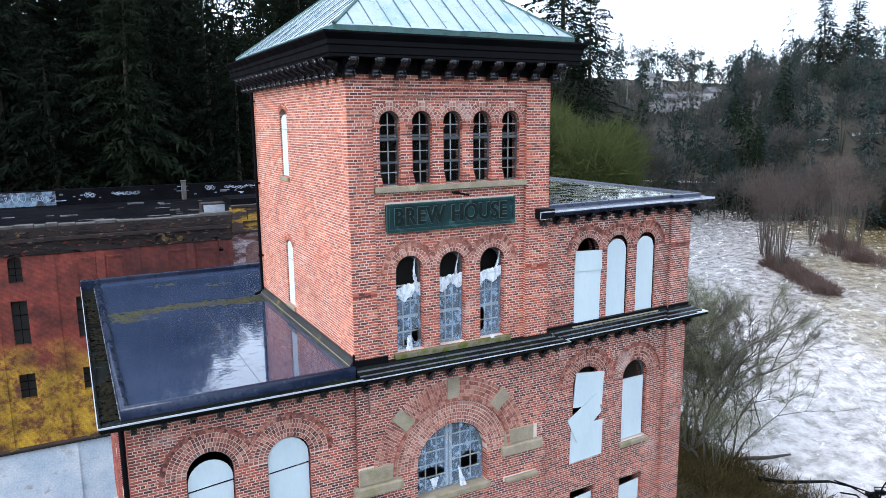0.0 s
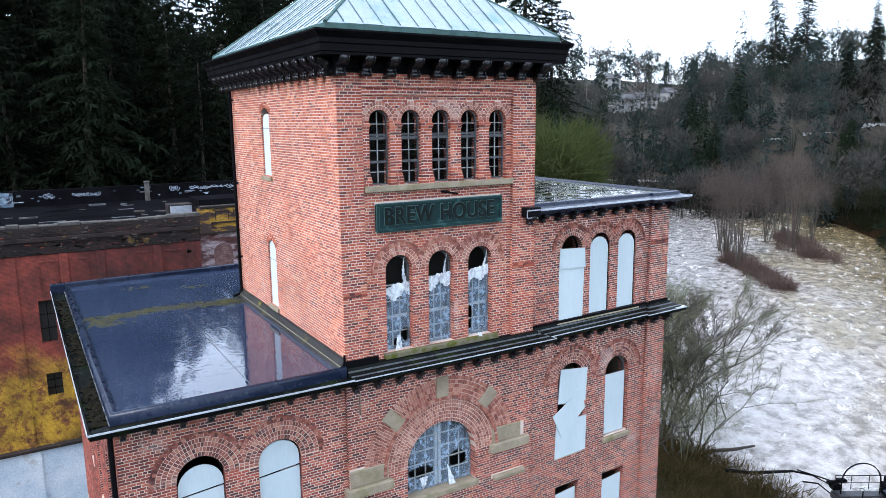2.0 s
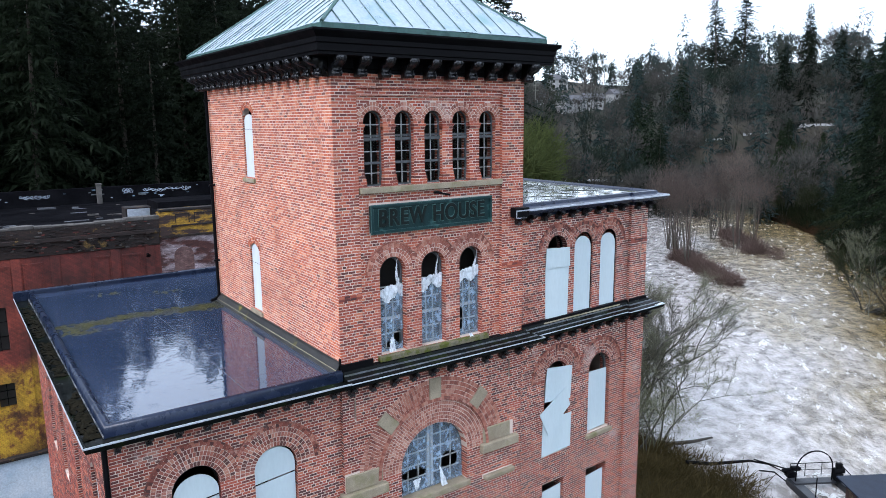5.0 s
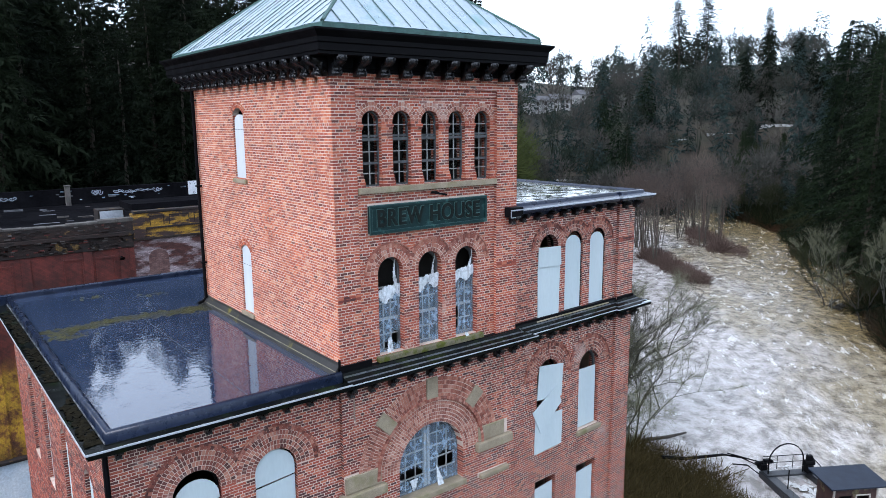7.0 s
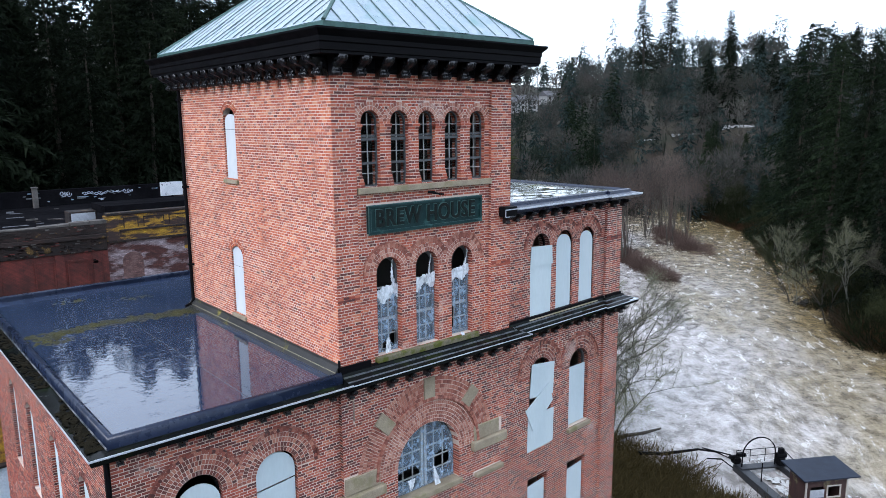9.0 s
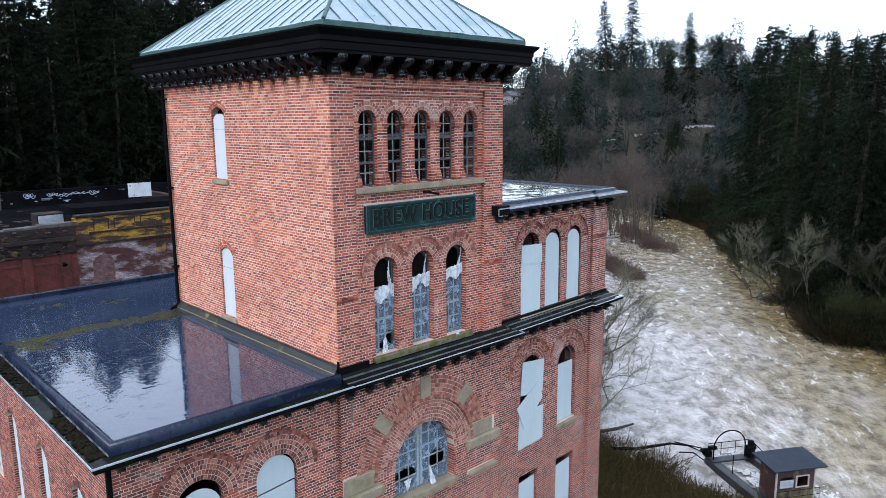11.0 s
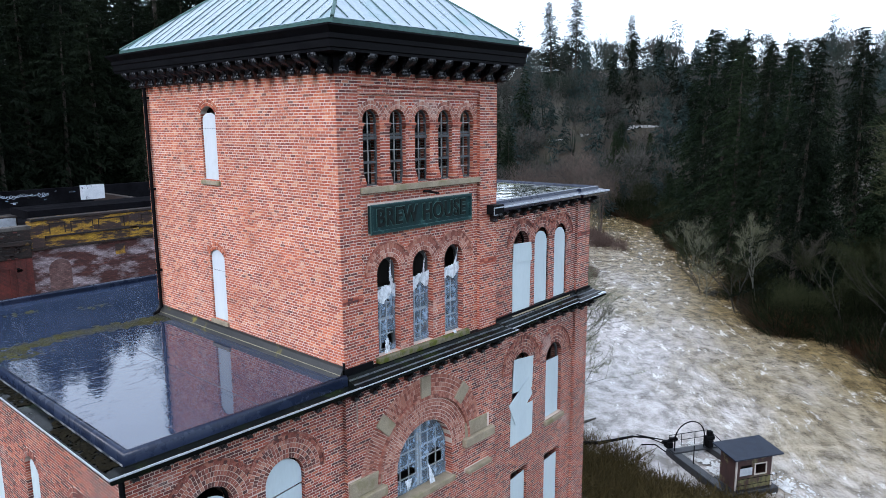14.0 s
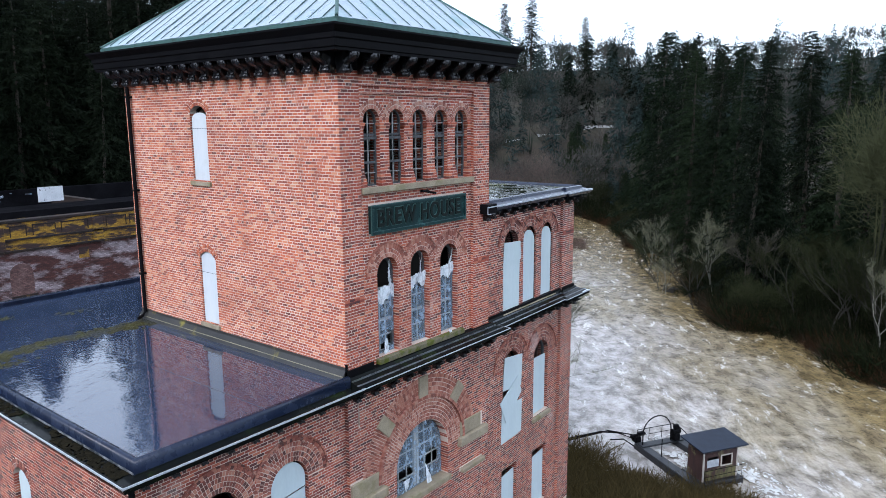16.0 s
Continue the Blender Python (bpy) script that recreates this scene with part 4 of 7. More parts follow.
# corbelled brick caps and feet of the piers between them
for a, b in zip([PANEL0 - 0.05] + [h["c"] + 0.28 for h in UP], [h["c"] - 0.28 for h in UP] + [PANEL1 + 0.0]):
    if a < PANEL0:
        a = b - 0.22
    if b > PANEL1 - 0.01:
        b = a + 0.22
    for k, (z, dz, grow, y) in enumerate(((25.30, 0.06, 0.006, 0.07), (25.372, 0.06, 0.02, 0.05), (24.205, 0.06, 0.0, 0.085), (24.133, 0.06, 0.010, 0.065), (24.061, 0.06, 0.020, 0.045), (23.989, 0.06, 0.03, 0.03), (23.917, 0.06, 0.03, 0.03))):
        part("corbel_mortar", boxes((a - grow + 0.006, b + grow - 0.006, y + 0.008, 0.3, z - 0.006, z + 0.066)), M_MORTAR, house)
        m = a + (b - a) * (0.35 if k % 2 else 0.62)
        for u0, u1 in ((a - grow, m - 0.007), (m + 0.007, b + grow)):
            part("corbel_brick", boxes((u0, u1, y, 0.3, z, z + dz)), M_BRICK_FRONT, house)


def sheet(plane, outline_fn, u0, u1, z0, z1, back, seed, parent, holes=(), name="plastic_sheet", label="torn milky polythene sheet", nx=22, nz=56, mat=None, wave=0.035, ragged=0.0):
    """A crumpled sheet over an opening, with rips cut out of it."""
    rr = Vector((seed * 3.1, seed * 1.7, 0))
    verts, faces, idx = [], [], {}
    for i in range(nx + 1):
        for j in range(nz + 1):
            u, z = u0 + (u1 - u0) * i / nx, z0 + (z1 - z0) * j / nz
            fold = noise.noise(Vector((u * 6, z * 1.6, 0)) + rr) * wave + noise.noise(Vector((u * 14 + z * 7, z * 9, 2)) + rr) * wave * 0.45
            verts.append(spot(plane, u, z, -back + fold))
    for i in range(nx):
        for j in range(nz):
            u, z = u0 + (u1 - u0) * (i + 0.5) / nx, z0 + (z1 - z0) * (j + 0.5) / nz
            jag = noise.noise(Vector((u * 9, z * 9, 5)) + rr) * 0.06
            if not outline_fn(u, z + jag):
                continue
            if any(((u + jag - hu) / hw) ** 2 + ((z + jag * 0.6 - hz) / hh) ** 2 < 1 for hu, hz, hw, hh in holes):
                continue
            a = i * (nz + 1) + j
            faces.append((a, a + nz + 1, a + nz + 2, a + 1))
    return raw(name, verts, faces, mat or M_PLASTIC, parent, label, True)


# three tall windows below the sign
RIPS = [[(1.86, 19.93, 0.17, 0.16), (1.55, 19.72, 0.10, 0.10)], [], [(3.86, 20.05, 0.10, 0.32)]]
TOPS = [(21.22, 21.30), (21.36, 21.42), (21.36, 21.50)]
for n_, (h, rips, (zl, zr)) in enumerate(zip(MID, RIPS, TOPS)):
    c, w = h["c"], h["w"]
    win = arched_frame(FP, h, 0.20, 0.07, 0.08, label="tall arched sash window with torn plastic")
    l, r = c - w / 2 + 0.06, c + w / 2 - 0.06
    for k in (1, 2):
        u = l + (r - l) * k / 3
        bar(FP, u - 0.016, u + 0.016, 19.62, 21.3, 0.225, 0.03, win, mat=M_MUNTIN)
    for z in (19.62, 20.02, 20.85, 21.28):
        bar(FP, l, r, z - 0.016, z + 0.016, 0.225, 0.03, win, mat=M_MUNTIN)
    bar(FP, l, r, 20.40, 20.47, 0.215, 0.06, win, "rail", M_MUNTIN)
    for k in range(3):
        for z0, z1 in ((19.64, 20.0), (20.04, 20.39), (20.48, 20.83), (20.87, 21.26)):
            u0, u1 = l + (r - l) * k / 3 + 0.014, l + (r - l) * (k + 1) / 3 - 0.014
            if any(abs((u0 + u1) / 2 - q[0]) < 0.2 and abs((z0 + z1) / 2 - q[1]) < 0.25 for q in rips):
                continue
            pane(FP, u0, u1, z0, z1, 0.25, win)
    sheet(FP, lambda u, z: z < zl + (zr - zl) * (u - l) / (r - l), l - 0.04, r + 0.04, 19.57, 21.55, 0.175, n_ + 1, win, rips)
    # bunched upper edge and a strip that hangs from the arch
    mid_u = c + (0.1 if n_ != 0 else -0.05)
    sheet(FP, lambda u, z: zl - 0.05 + (zr - zl) * (u - l) / (r - l) - (0.10 + 0.20 * abs(math.sin((u - l) * 6 + n_))) < z < zl + 0.05 + (zr - zl) * (u - l) / (r - l), l - 0.02, r + 0.03, 20.8, 21.6, 0.13, n_ + 9, win, mat=M_FOLDS, wave=0.06, label="bunched white polythene", nz=40)
    sheet(FP, lambda u, z: abs(u - (r - 0.05 - 0.10 * (0.5 + 0.5 * math.sin(z * 5 + n_)))) < 0.015 + 0.07 * max(0.0, (21.95 - z)) ** 1.2 and z < 22.0, c, r + 0.03, 21.3, 22.0, 0.15, n_ + 20, win, mat=M_FOLDS, wave=0.05, label="hanging strip of white polythene", nz=30)
sheet(FP, lambda u, z: abs(u - 1.62) < 0.04 + 0.35 * (19.95 - z) * 0.5, 1.4, 1.85, 19.5, 19.95, 0.10, 31, house, mat=M_FOLDS, label="loose flap of white polythene", nz=18)
sheet(FP, lambda u, z: abs(u - 4.05 - (19.65 - z) * 0.4) < 0.05, 3.95, 4.3, 19.32, 19.66, -0.10, 33, house, mat=M_FOLDS, label="loose flap of white polythene", nz=18)

# great arched window
LP = facing_front(0.0)
win = arched_frame(LP, BIG, 0.27, 0.08, 0.10, label="great arched window of two leaves under plastic")
c = BIG["c"]
bar(LP, c - 0.10, c - 0.02, 15.36, 17.24, 0.26, 0.10, win, "stile", M_MUNTIN)
bar(LP, c + 0.02, c + 0.10, 15.36, 17.24, 0.26, 0.10, win, "stile", M_MUNTIN)
for u in (c - 0.72, c - 0.38, c + 0.38, c + 0.72):
    top = head(BIG, u) - 0.06
    bar(LP, u - 0.014, u + 0.014, 15.36, top, 0.29, 0.03, win, mat=M_MUNTIN)
for z in (15.72, 16.08, 16.46, 16.84):
    k = 1.03 if z < 16.21 else math.sqrt(max(0.05, 1.03 ** 2 - (z - 16.21) ** 2))
    bar(LP, c - k, c - 0.1, z - 0.016, z + 0.016, 0.29, 0.03, win, mat=M_MUNTIN)
    bar(LP, c + 0.1, c + k, z - 0.016, z + 0.016, 0.29, 0.03, win, mat=M_MUNTIN)
for u0, u1 in ((c - 1.04, c - 0.73), (c - 0.71, c - 0.39), (c - 0.37, c - 0.11), (c + 0.11, c + 0.37), (c + 0.39, c + 0.71), (c + 0.73, c + 1.04)):
    for z0, z1 in ((15.38, 15.7), (15.74, 16.06), (16.10, 16.44), (16.48, 16.82)):
        um, zm = (u0 + u1) / 2, (z0 + z1) / 2
        if z1 > 16.21 and abs(um - c) + 0.15 > math.sqrt(max(0, 1.05 ** 2 - (z1 - 16.21) ** 2)):
            continue
        if zm < 15.95 and zm > 15.6 and abs(um - c) > 0.3:
            continue
        pane(LP, u0, u1, z0, z1, 0.315, win)


def in_big(u, z):
    return abs(u - c) < 1.06 and (z < 16.21 or (u - c) ** 2 + (z - 16.21) ** 2 < 1.06 ** 2)


sheet(LP, in_big, c - 1.08, c + 1.08, 15.34, 17.30, 0.24, 41, win, [(c - 0.55, 15.88, 0.40, 0.17), (c + 0.62, 15.98, 0.30, 0.27), (c - 1.02, 15.52, 0.10, 0.12)], nx=48, nz=48)
sheet(LP, lambda u, z: abs(u - (c - 0.50)) < 0.02 + 0.35 * max(0, z - 15.36), c - 0.8, c - 0.2, 15.36, 15.72, 0.2, 43, win, mat=M_FOLDS, label="loose flap of white polythene", nz=18)
sheet(LP, lambda u, z: abs(u - (c + 0.36) + (z - 15.4) * 0.25) < 0.10 * min(1, (16.0 - z) * 1.6), c + 0.1, c + 0.6, 15.02, 15.95, 0.10, 45, win, mat=M_FOLDS, label="long loose flap of white polythene", nz=36)

# painted boards over the wing windows
RP = facing_front(0.22)
h = RU[0]
flat_shape(RP, [(7.12, 19.40), (8.10, 19.40), (8.13, 21.02), (7.10, 21.05)], -0.02, 0.02, M_BOARD, house, "window_board", "pale blue painted plywood window board")
flat_shape(RP, [(7.08, 21.06), (8.16, 21.02), (8.12, 21.62), (7.11, 21.68)], -0.05, 0.02, M_BOARD, house, "window_board", "pale blue plywood sheet, tilted outwards")
arched_frame(RP, RU[0], 0.2, 0.05, 0.06, label="dark weathered window frame", mat=M_BLACK)
for h in RU[1:]:
    arched_frame(RP, h, 0.06, 0.03, 0.05, label="dark weathered window frame", mat=M_BLACK)
    flat_shape(RP, arch_outline(h["c"] - 0.02, h["w"] - 0.07, h["z0"] + 0.02, h["zs"] - 0.10, h["w"] / 2 - 0.04), 0.05, 0.02, M_BOARD, house, "window_board", "pale blue arched plywood window board")
arched_frame(RP, RL[0], 0.2, 0.06, 0.06, mat=M_BLACK)
flat_shape(RP, [(7.16, 16.75), (8.34, 16.62), (8.40, 17.72), (7.25, 17.86)], -0.02, 0.02, M_BOARD, house, "window_board", "pale blue plywood window board")
flat_shape(RP, [(7.06, 14.92), (8.38, 14.95), (8.40, 16.12), (7.10, 16.15)], -0.02, 0.02, M_BOARD, house, "window_board", "pale blue plywood window board")
flat_shape(RP, [(7.30, 15.62), (8.30, 16.42), (8.08, 17.05), (6.92, 16.40)], -0.06, 0.02, M_BOARD, house, "window_board", "pale blue plywood sheet hanging askew")
h = RL[1]
arched_frame(RP, h, 0.18, 0.07, 0.08, mat=M_FRAME)
flat_shape(RP, [(9.28, 15.14), (10.24, 15.14), (10.24, 17.20), (9.28, 17.22)], 0.10, 0.02, M_BOARD, house, "window_board", "pale blue plywood window board")
for h, d in ((RL[2], 0.0), (RL[3], 0.0)):
    flat_shape(RP, [(h["c"] - 0.47, h["z0"]), (h["c"] + 0.47, h["z0"]), (h["c"] + 0.47, h["zs"] - 0.28), (h["c"] - 0.47, h["zs"] - 0.34)], 0.10, 0.02, M_BOARD, house, "window_board", "pale blue plywood window board")
WP = facing_front(0.12)
for h, gap in zip(LW, (0.22, 0.03)):
    arched_frame(WP, h, 0.2, 0.06, 0.08, mat=M_BLACK)
    c, w = h["c"], h["w"] - 0.06
    flat_shape(WP, [(c - w / 2, 14.6), (c + w / 2, 14.6), (c + w / 2, 16.95 + 0.1), (c - w / 2, 16.95)], 0.10, 0.02, M_BOARD, house, "window_board", "pale blue plywood window board")
    z = 17.0
    out = [(c - w / 2, z), (c + w / 2, z + 0.1)] + [(c + w / 2 * math.cos(math.pi * i / 14), h["zs"] - gap + (w / 2) * math.sin(math.pi * i / 14)) for i in range(15)]
    flat_shape(WP, out, 0.085, 0.02, M_BOARD, house, "window_board", "pale blue arched plywood window board")
SP = facing_left(-5.36)
for h in LS:
    arched_frame(SP, h, 0.2, 0.06, 0.08, mat=M_BLACK)
    flat_shape(SP, arch_outline(h["c"], h["w"] - 0.1, h["z0"], h["zs"] - 0.1, h["rise"]), 0.10, 0.02, M_BOARD, house, "window_board", "pale blue arched plywood window board")
TP = facing_left(0)
for h, gap in zip(SIDE, (0.16, 0.0)):
    arched_frame(TP, h, 0.2, 0.05, 0.08, mat=M_BLACK)
    c, w = h["c"], h["w"] - 0.03
    flat_shape(TP, arch_outline(c, w, h["z0"] + 0.01, h["zs"] - gap - 0.02, h["rise"]), 0.05, 0.02, M_BOARD_WHITE, house, "window_board", "white painted plywood window board")
    bar(TP, c - w / 2, c + w / 2, h["zs"] - 0.42, h["zs"] - 0.412, 0.047, 0.01, house, "board_joint", M_SEAM)

# ---- the sign ----
sign = part("sign_board", boxes((0.97, 4.78, 0.03, 0.12, 22.77, 23.45)), M_SIGN, house, "dark green sign board reading BREW HOUSE")
part("sign_frame", boxes((0.97, 4.78, -0.03, 0.03, 23.39, 23.46), (0.97, 4.78, -0.03, 0.03, 22.75, 22.82), (0.97, 1.03, -0.03, 0.03, 22.82, 23.39), (4.72, 4.78, -0.03, 0.03, 22.82, 23.39), bevel=0.01), M_SIGN, sign, "dark green moulded frame")
part("sign_bead", boxes((0.955, 4.795, -0.02, 0.0, 23.46, 23.475), (0.955, 4.795, -0.02, 0.0, 22.735, 22.75), (0.955, 0.97, -0.02, 0.0, 22.75, 23.46), (1.03, 1.045, -0.01, 0.03, 22.83, 23.38)), M_VERDI, sign, "thin verdigris bead")


def lettering(name, grow, depth, out, mat, label):
    cu = bpy.data.curves.new(name, "FONT")
    cu.body, cu.size, cu.extrude, cu.offset = "BREW HOUSE", 0.60, depth, grow
    cu.align_x, cu.align_y, cu.space_character = "LEFT", "CENTER", 1.1
    txt = bpy.data.objects.new(name, cu)
    scene.collection.objects.link(txt)
    bpy.context.view_layer.update()
    me = bpy.data.meshes.new_from_object(txt.evaluated_get(bpy.context.evaluated_depsgraph_get()))
    bpy.data.objects.remove(txt)
    me.materials.clear()
    me.materials.append(mat)
    xs = [v.co.x for v in me.vertices]
    k = (3.30 + 2 * grow) / (max(xs) - min(xs))
    me.transform(Matrix.Diagonal((k, 1.0, 1, 1)) @ Matrix.Translation((-min(xs), 0, 0)))
    lt = new(name, me)
    lt.parent = sign
    lt.matrix_basis = pose(1.21 - grow, out, 23.11, 90, 0, 0)
    lt["label"] = label


lettering("letter_rim", 0.030, 0.008, 0.020, M_RIM, "worn green rim round the letters")
lettering("lettering", 0.012, 0.014, -0.002, M_LETTER, "raised dark letters BREW HOUSE")
# old lamp bracket above the sign
bm = bmesh.new()
tube(bm, [(2.95, 0.1, 23.66), (2.95, -0.12, 23.68), (3.1, -0.22, 23.62)], 0.035, 8)
tube(bm, [(2.78, -0.10, 23.69), (3.25, -0.16, 23.60)], 0.028, 6)
part("lamp_bracket", bm, M_BLACK, house, "rusted iron lamp bracket")


# ---- ground, river and hills ----
LEFT_BANK = [(60, -260), (42, -120), (36.5, -40), (36.5, -1), (34.5, 8.5), (37.0, 11), (36.3, 18), (44, 36), (70, 72), (96, 98), (120, 118), (150, 135)]
RIGHT_BANK = [(172, 96), (160, 76), (144, 59), (131.5, 50.8), (124, 47.3), (121, 42), (119, 36.2), (113, 31.5), (104, 27.2), (96.5, 25.0), (89.5, 21.5), (80.3, 15.6), (76.8, 12.6), (76.6, 10.8), (78.5, 8.2), (77.5, 6.0), (73.8, 3.6), (70.4, -0.2), (64.8, -5.0), (61, -40), (75, -120), (110, -260)]
RIVER = np.array(LEFT_BANK + RIGHT_BANK, float)


def river_distance(px, py):
    """Metres to the river's edge, negative on the water, and the nearest edge's number."""
    inside = np.zeros(px.shape, bool)
    best, which = np.full(px.shape, 1e9), np.zeros(px.shape, int)
    n = len(RIVER)
    for i in range(n):
        (ax, ay), (bx, by) = RIVER[i], RIVER[(i + 1) % n]
        cross = ((ay > py) != (by > py)) & (px < (bx - ax) * (py - ay) / (by - ay + 1e-12) + ax)
        inside ^= cross
        t = np.clip(((px - ax) * (bx - ax) + (py - ay) * (by - ay)) / ((bx - ax) ** 2 + (by - ay) ** 2), 0, 1)
        d = np.hypot(px - ax - t * (bx - ax), py - ay - t * (by - ay))
        near = d < best
        best, which = np.where(near, d, best), np.where(near, i, which)
    return np.where(inside, -best, best), which


def wobble(px, py, s):
    return np.sin(px / s + 1.3) * np.cos(py / (s * 1.3) + 0.4) + 0.5 * np.sin(px / (s * 0.43) - py / (s * 0.57))


def smooth(t):
    t = np.clip(t, 0, 1)
    return t * t * (3 - 2 * t)


def ground_height(px, py):
    px, py = np.asarray(px, float), np.asarray(py, float)
    d, which = river_distance(px, py)
    r = np.hypot(px - 10, py)
    far_side = (which >= len(LEFT_BANK) - 1) & (which < len(RIVER) - 1)
    near_h = 3.0 * smooth(d / 13.0) + 30 * smooth((py - 50) / 95) * smooth((95 - px + 0.4 * py) / 60)
    far_h = 1.5 * smooth(d / 5) + 0.10 * np.maximum(d - 4, 0) + 8 * smooth((d - 15) / 50)
    h = np.where(far_side, np.minimum(far_h, 13), near_h)
    h = h + np.clip((r - 190) * 0.20, 0, 41) * (1 + 0.10 * wobble(px, py, 70.0))
    h = h - 2.2 * smooth((py - 16) / 4) * smooth((50 - py) / 8) * smooth((11 - px) / 4)
    h = h + wobble(px, py, 23.0) * 0.5 * smooth((d - 6) / 30) + wobble(px, py, 5.0) * 0.12 * smooth(d / 4)
    return np.where(d < 0, -np.minimum(1.6, 0.35 * -d) - 0.05, h)


def stretch_axis(lo, hi, core_lo, core_hi, fine, n_out):
    core = np.arange(core_lo, core_hi + fine / 2, fine)
    a = core_lo - (np.linspace(0, 1, n_out)[1:] ** 2.2) * (core_lo - lo)
    b = core_hi + (np.linspace(0, 1, n_out)[1:] ** 2.2) * (hi - core_hi)
    return np.concatenate([a[::-1], core, b])


gx, gy = stretch_axis(-1800, 1800, -60, 200, 2.0, 28), stretch_axis(-1800, 1800, -60, 160, 2.0, 28)
GX, GY = np.meshgrid(gx, gy, indexing="ij")
GZ = ground_height(GX, GY)
ni, nj = GX.shape
ids = np.arange(ni * nj).reshape(ni, nj)
quads = np.stack([ids[:-1, :-1], ids[1:, :-1], ids[1:, 1:], ids[:-1, 1:]], -1).reshape(-1, 4)
M_REDBRUSH = leafy("red_brown_dead_bracken", (0.035, 0.018, 0.010), (0.12, 0.066, 0.036))
M_GROUND = surface("wet_winter_ground", (0.018, 0.014, 0.009), (0.05, 0.04, 0.024), 0.25, 3.0, 0.95, bump=0.6, stain=(0.014, 0.018, 0.008), stain_scale=0.08, stain_at=(0.45, 0.6), dist=0.1)
ground = raw("ground", np.stack([GX, GY, GZ], -1).reshape(-1, 3).tolist(), quads.tolist(), M_GROUND, smooth=True)
tagged(ground, "muddy winter ground with dead grass and leaf litter", "ground", kind="structure")


def water_material():
    m = bpy.data.materials.new("silty_flood_water")
    m.use_nodes = True
    nt = m.node_tree
    b = nt.nodes["Principled BSDF"]
    pos = nt.nodes.new("ShaderNodeNewGeometry").outputs["Position"]
    mp = nt.nodes.new("ShaderNodeMapping")
    mp.inputs["Rotation"].default_value = (0, 0, radians(-33))
    nt.links.new(pos, mp.inputs[0])
    along = nt.nodes.new("ShaderNodeMapping")
    along.inputs["Scale"].default_value = (0.42, 1.0, 1.0)
    nt.links.new(mp.outputs[0], along.inputs[0])
    flow = along.outputs[0]
    warp = nt.nodes.new("ShaderNodeTexNoise")
    warp.inputs["Scale"].default_value, warp.inputs["Detail"].default_value = 0.12, 5
    nt.links.new(flow, warp.inputs["Vector"])
    add = nt.nodes.new("ShaderNodeVectorMath")
    add.operation = "MULTIPLY_ADD"
    nt.links.new(warp.outputs["Color"], add.inputs[0])
    add.inputs[1].default_value = (2.6, 2.6, 0)
    nt.links.new(flow, add.inputs[2])
    flow = add.outputs[0]
    across = nt.nodes.new("ShaderNodeVectorMath")
    across.operation = "DOT_PRODUCT"
    nt.links.new(pos, across.inputs[0])
    across.inputs[1].default_value = (-0.67, 0.74, 0)
    stream = math_node(nt, "ADD", math_node(nt, "MULTIPLY", math_node(nt, "ADD", across.outputs["Value"], 46.0), 0.026), math_node(nt, "MULTIPLY", math_node(nt, "SUBTRACT", noise_tex(nt, 0.09, 5, 0.6, vec=flow), 0.5), 1.3))
    silt = ramp(nt, stream, [(0.10, (0.185, 0.138, 0.066)), (0.36, (0.27, 0.230, 0.165)), (0.62, (0.37, 0.342, 0.325))])
    waves = noise_tex(nt, 0.9, 6, 0.56, vec=flow, stretch=(1.7, 1.0, 1.0))
    # light and dark of the ripples painted into the water colour
    silt = mix(nt, 1.0, silt, ramp(nt, noise_tex(nt, 0.7, 8, 0.62, vec=flow, stretch=(1.6, 1.0, 1.0)), [(0.38, (0.52, 0.50, 0.47)), (0.49, (0.95, 0.94, 0.92)), (0.62, (1.26, 1.26, 1.26))]), "MULTIPLY")
    f1 = ramp(nt, noise_tex(nt, 0.62, 9, 0.74, vec=flow), [(0.55, (0, 0, 0)), (0.64, (0.95, 0.95, 0.95))])
    f2 = ramp(nt, noise_tex(nt, 0.05, 3, 0.5, vec=pos), [(0.40, (0.28, 0.28, 0.28)), (0.64, (0.72, 0.72, 0.72))])
    foam = math_node(nt, "MULTIPLY", f1, f2)
    nt.links.new(mix(nt, foam, silt, (0.64, 0.62, 0.59)), b.inputs["Base Color"])
    nt.links.new(ramp(nt, foam, [(0.0, (0.10,) * 3), (1.0, (0.8,) * 3)]), b.inputs["Roughness"])
    bn = nt.nodes.new("ShaderNodeBump")
    bn.inputs["Strength"].default_value, bn.inputs["Distance"].default_value = 1.0, 0.32
    nt.links.new(waves, bn.inputs["Height"])
    nt.links.new(bn.outputs[0], b.inputs["Normal"])
    return m


M_WATER = water_material()
wx, wy = np.meshgrid(np.linspace(20, 200, 181), np.linspace(-120, 160, 281), indexing="ij")
wz = 0.06 * wobble(wx, wy, 1.9) + 0.05 * wobble(wy * 0.7 + wx * 0.6, wx, 3.1)
ids = np.arange(wx.size).reshape(wx.shape)
quads = np.stack([ids[:-1, :-1], ids[1:, :-1], ids[1:, 1:], ids[:-1, 1:]], -1).reshape(-1, 4)
water = raw("water", np.stack([wx, wy, wz], -1).reshape(-1, 3).tolist(), quads.tolist(), M_WATER, smooth=True)
tagged(water, "fast silty brown flood river with white foam streaks", "river", kind="structure")


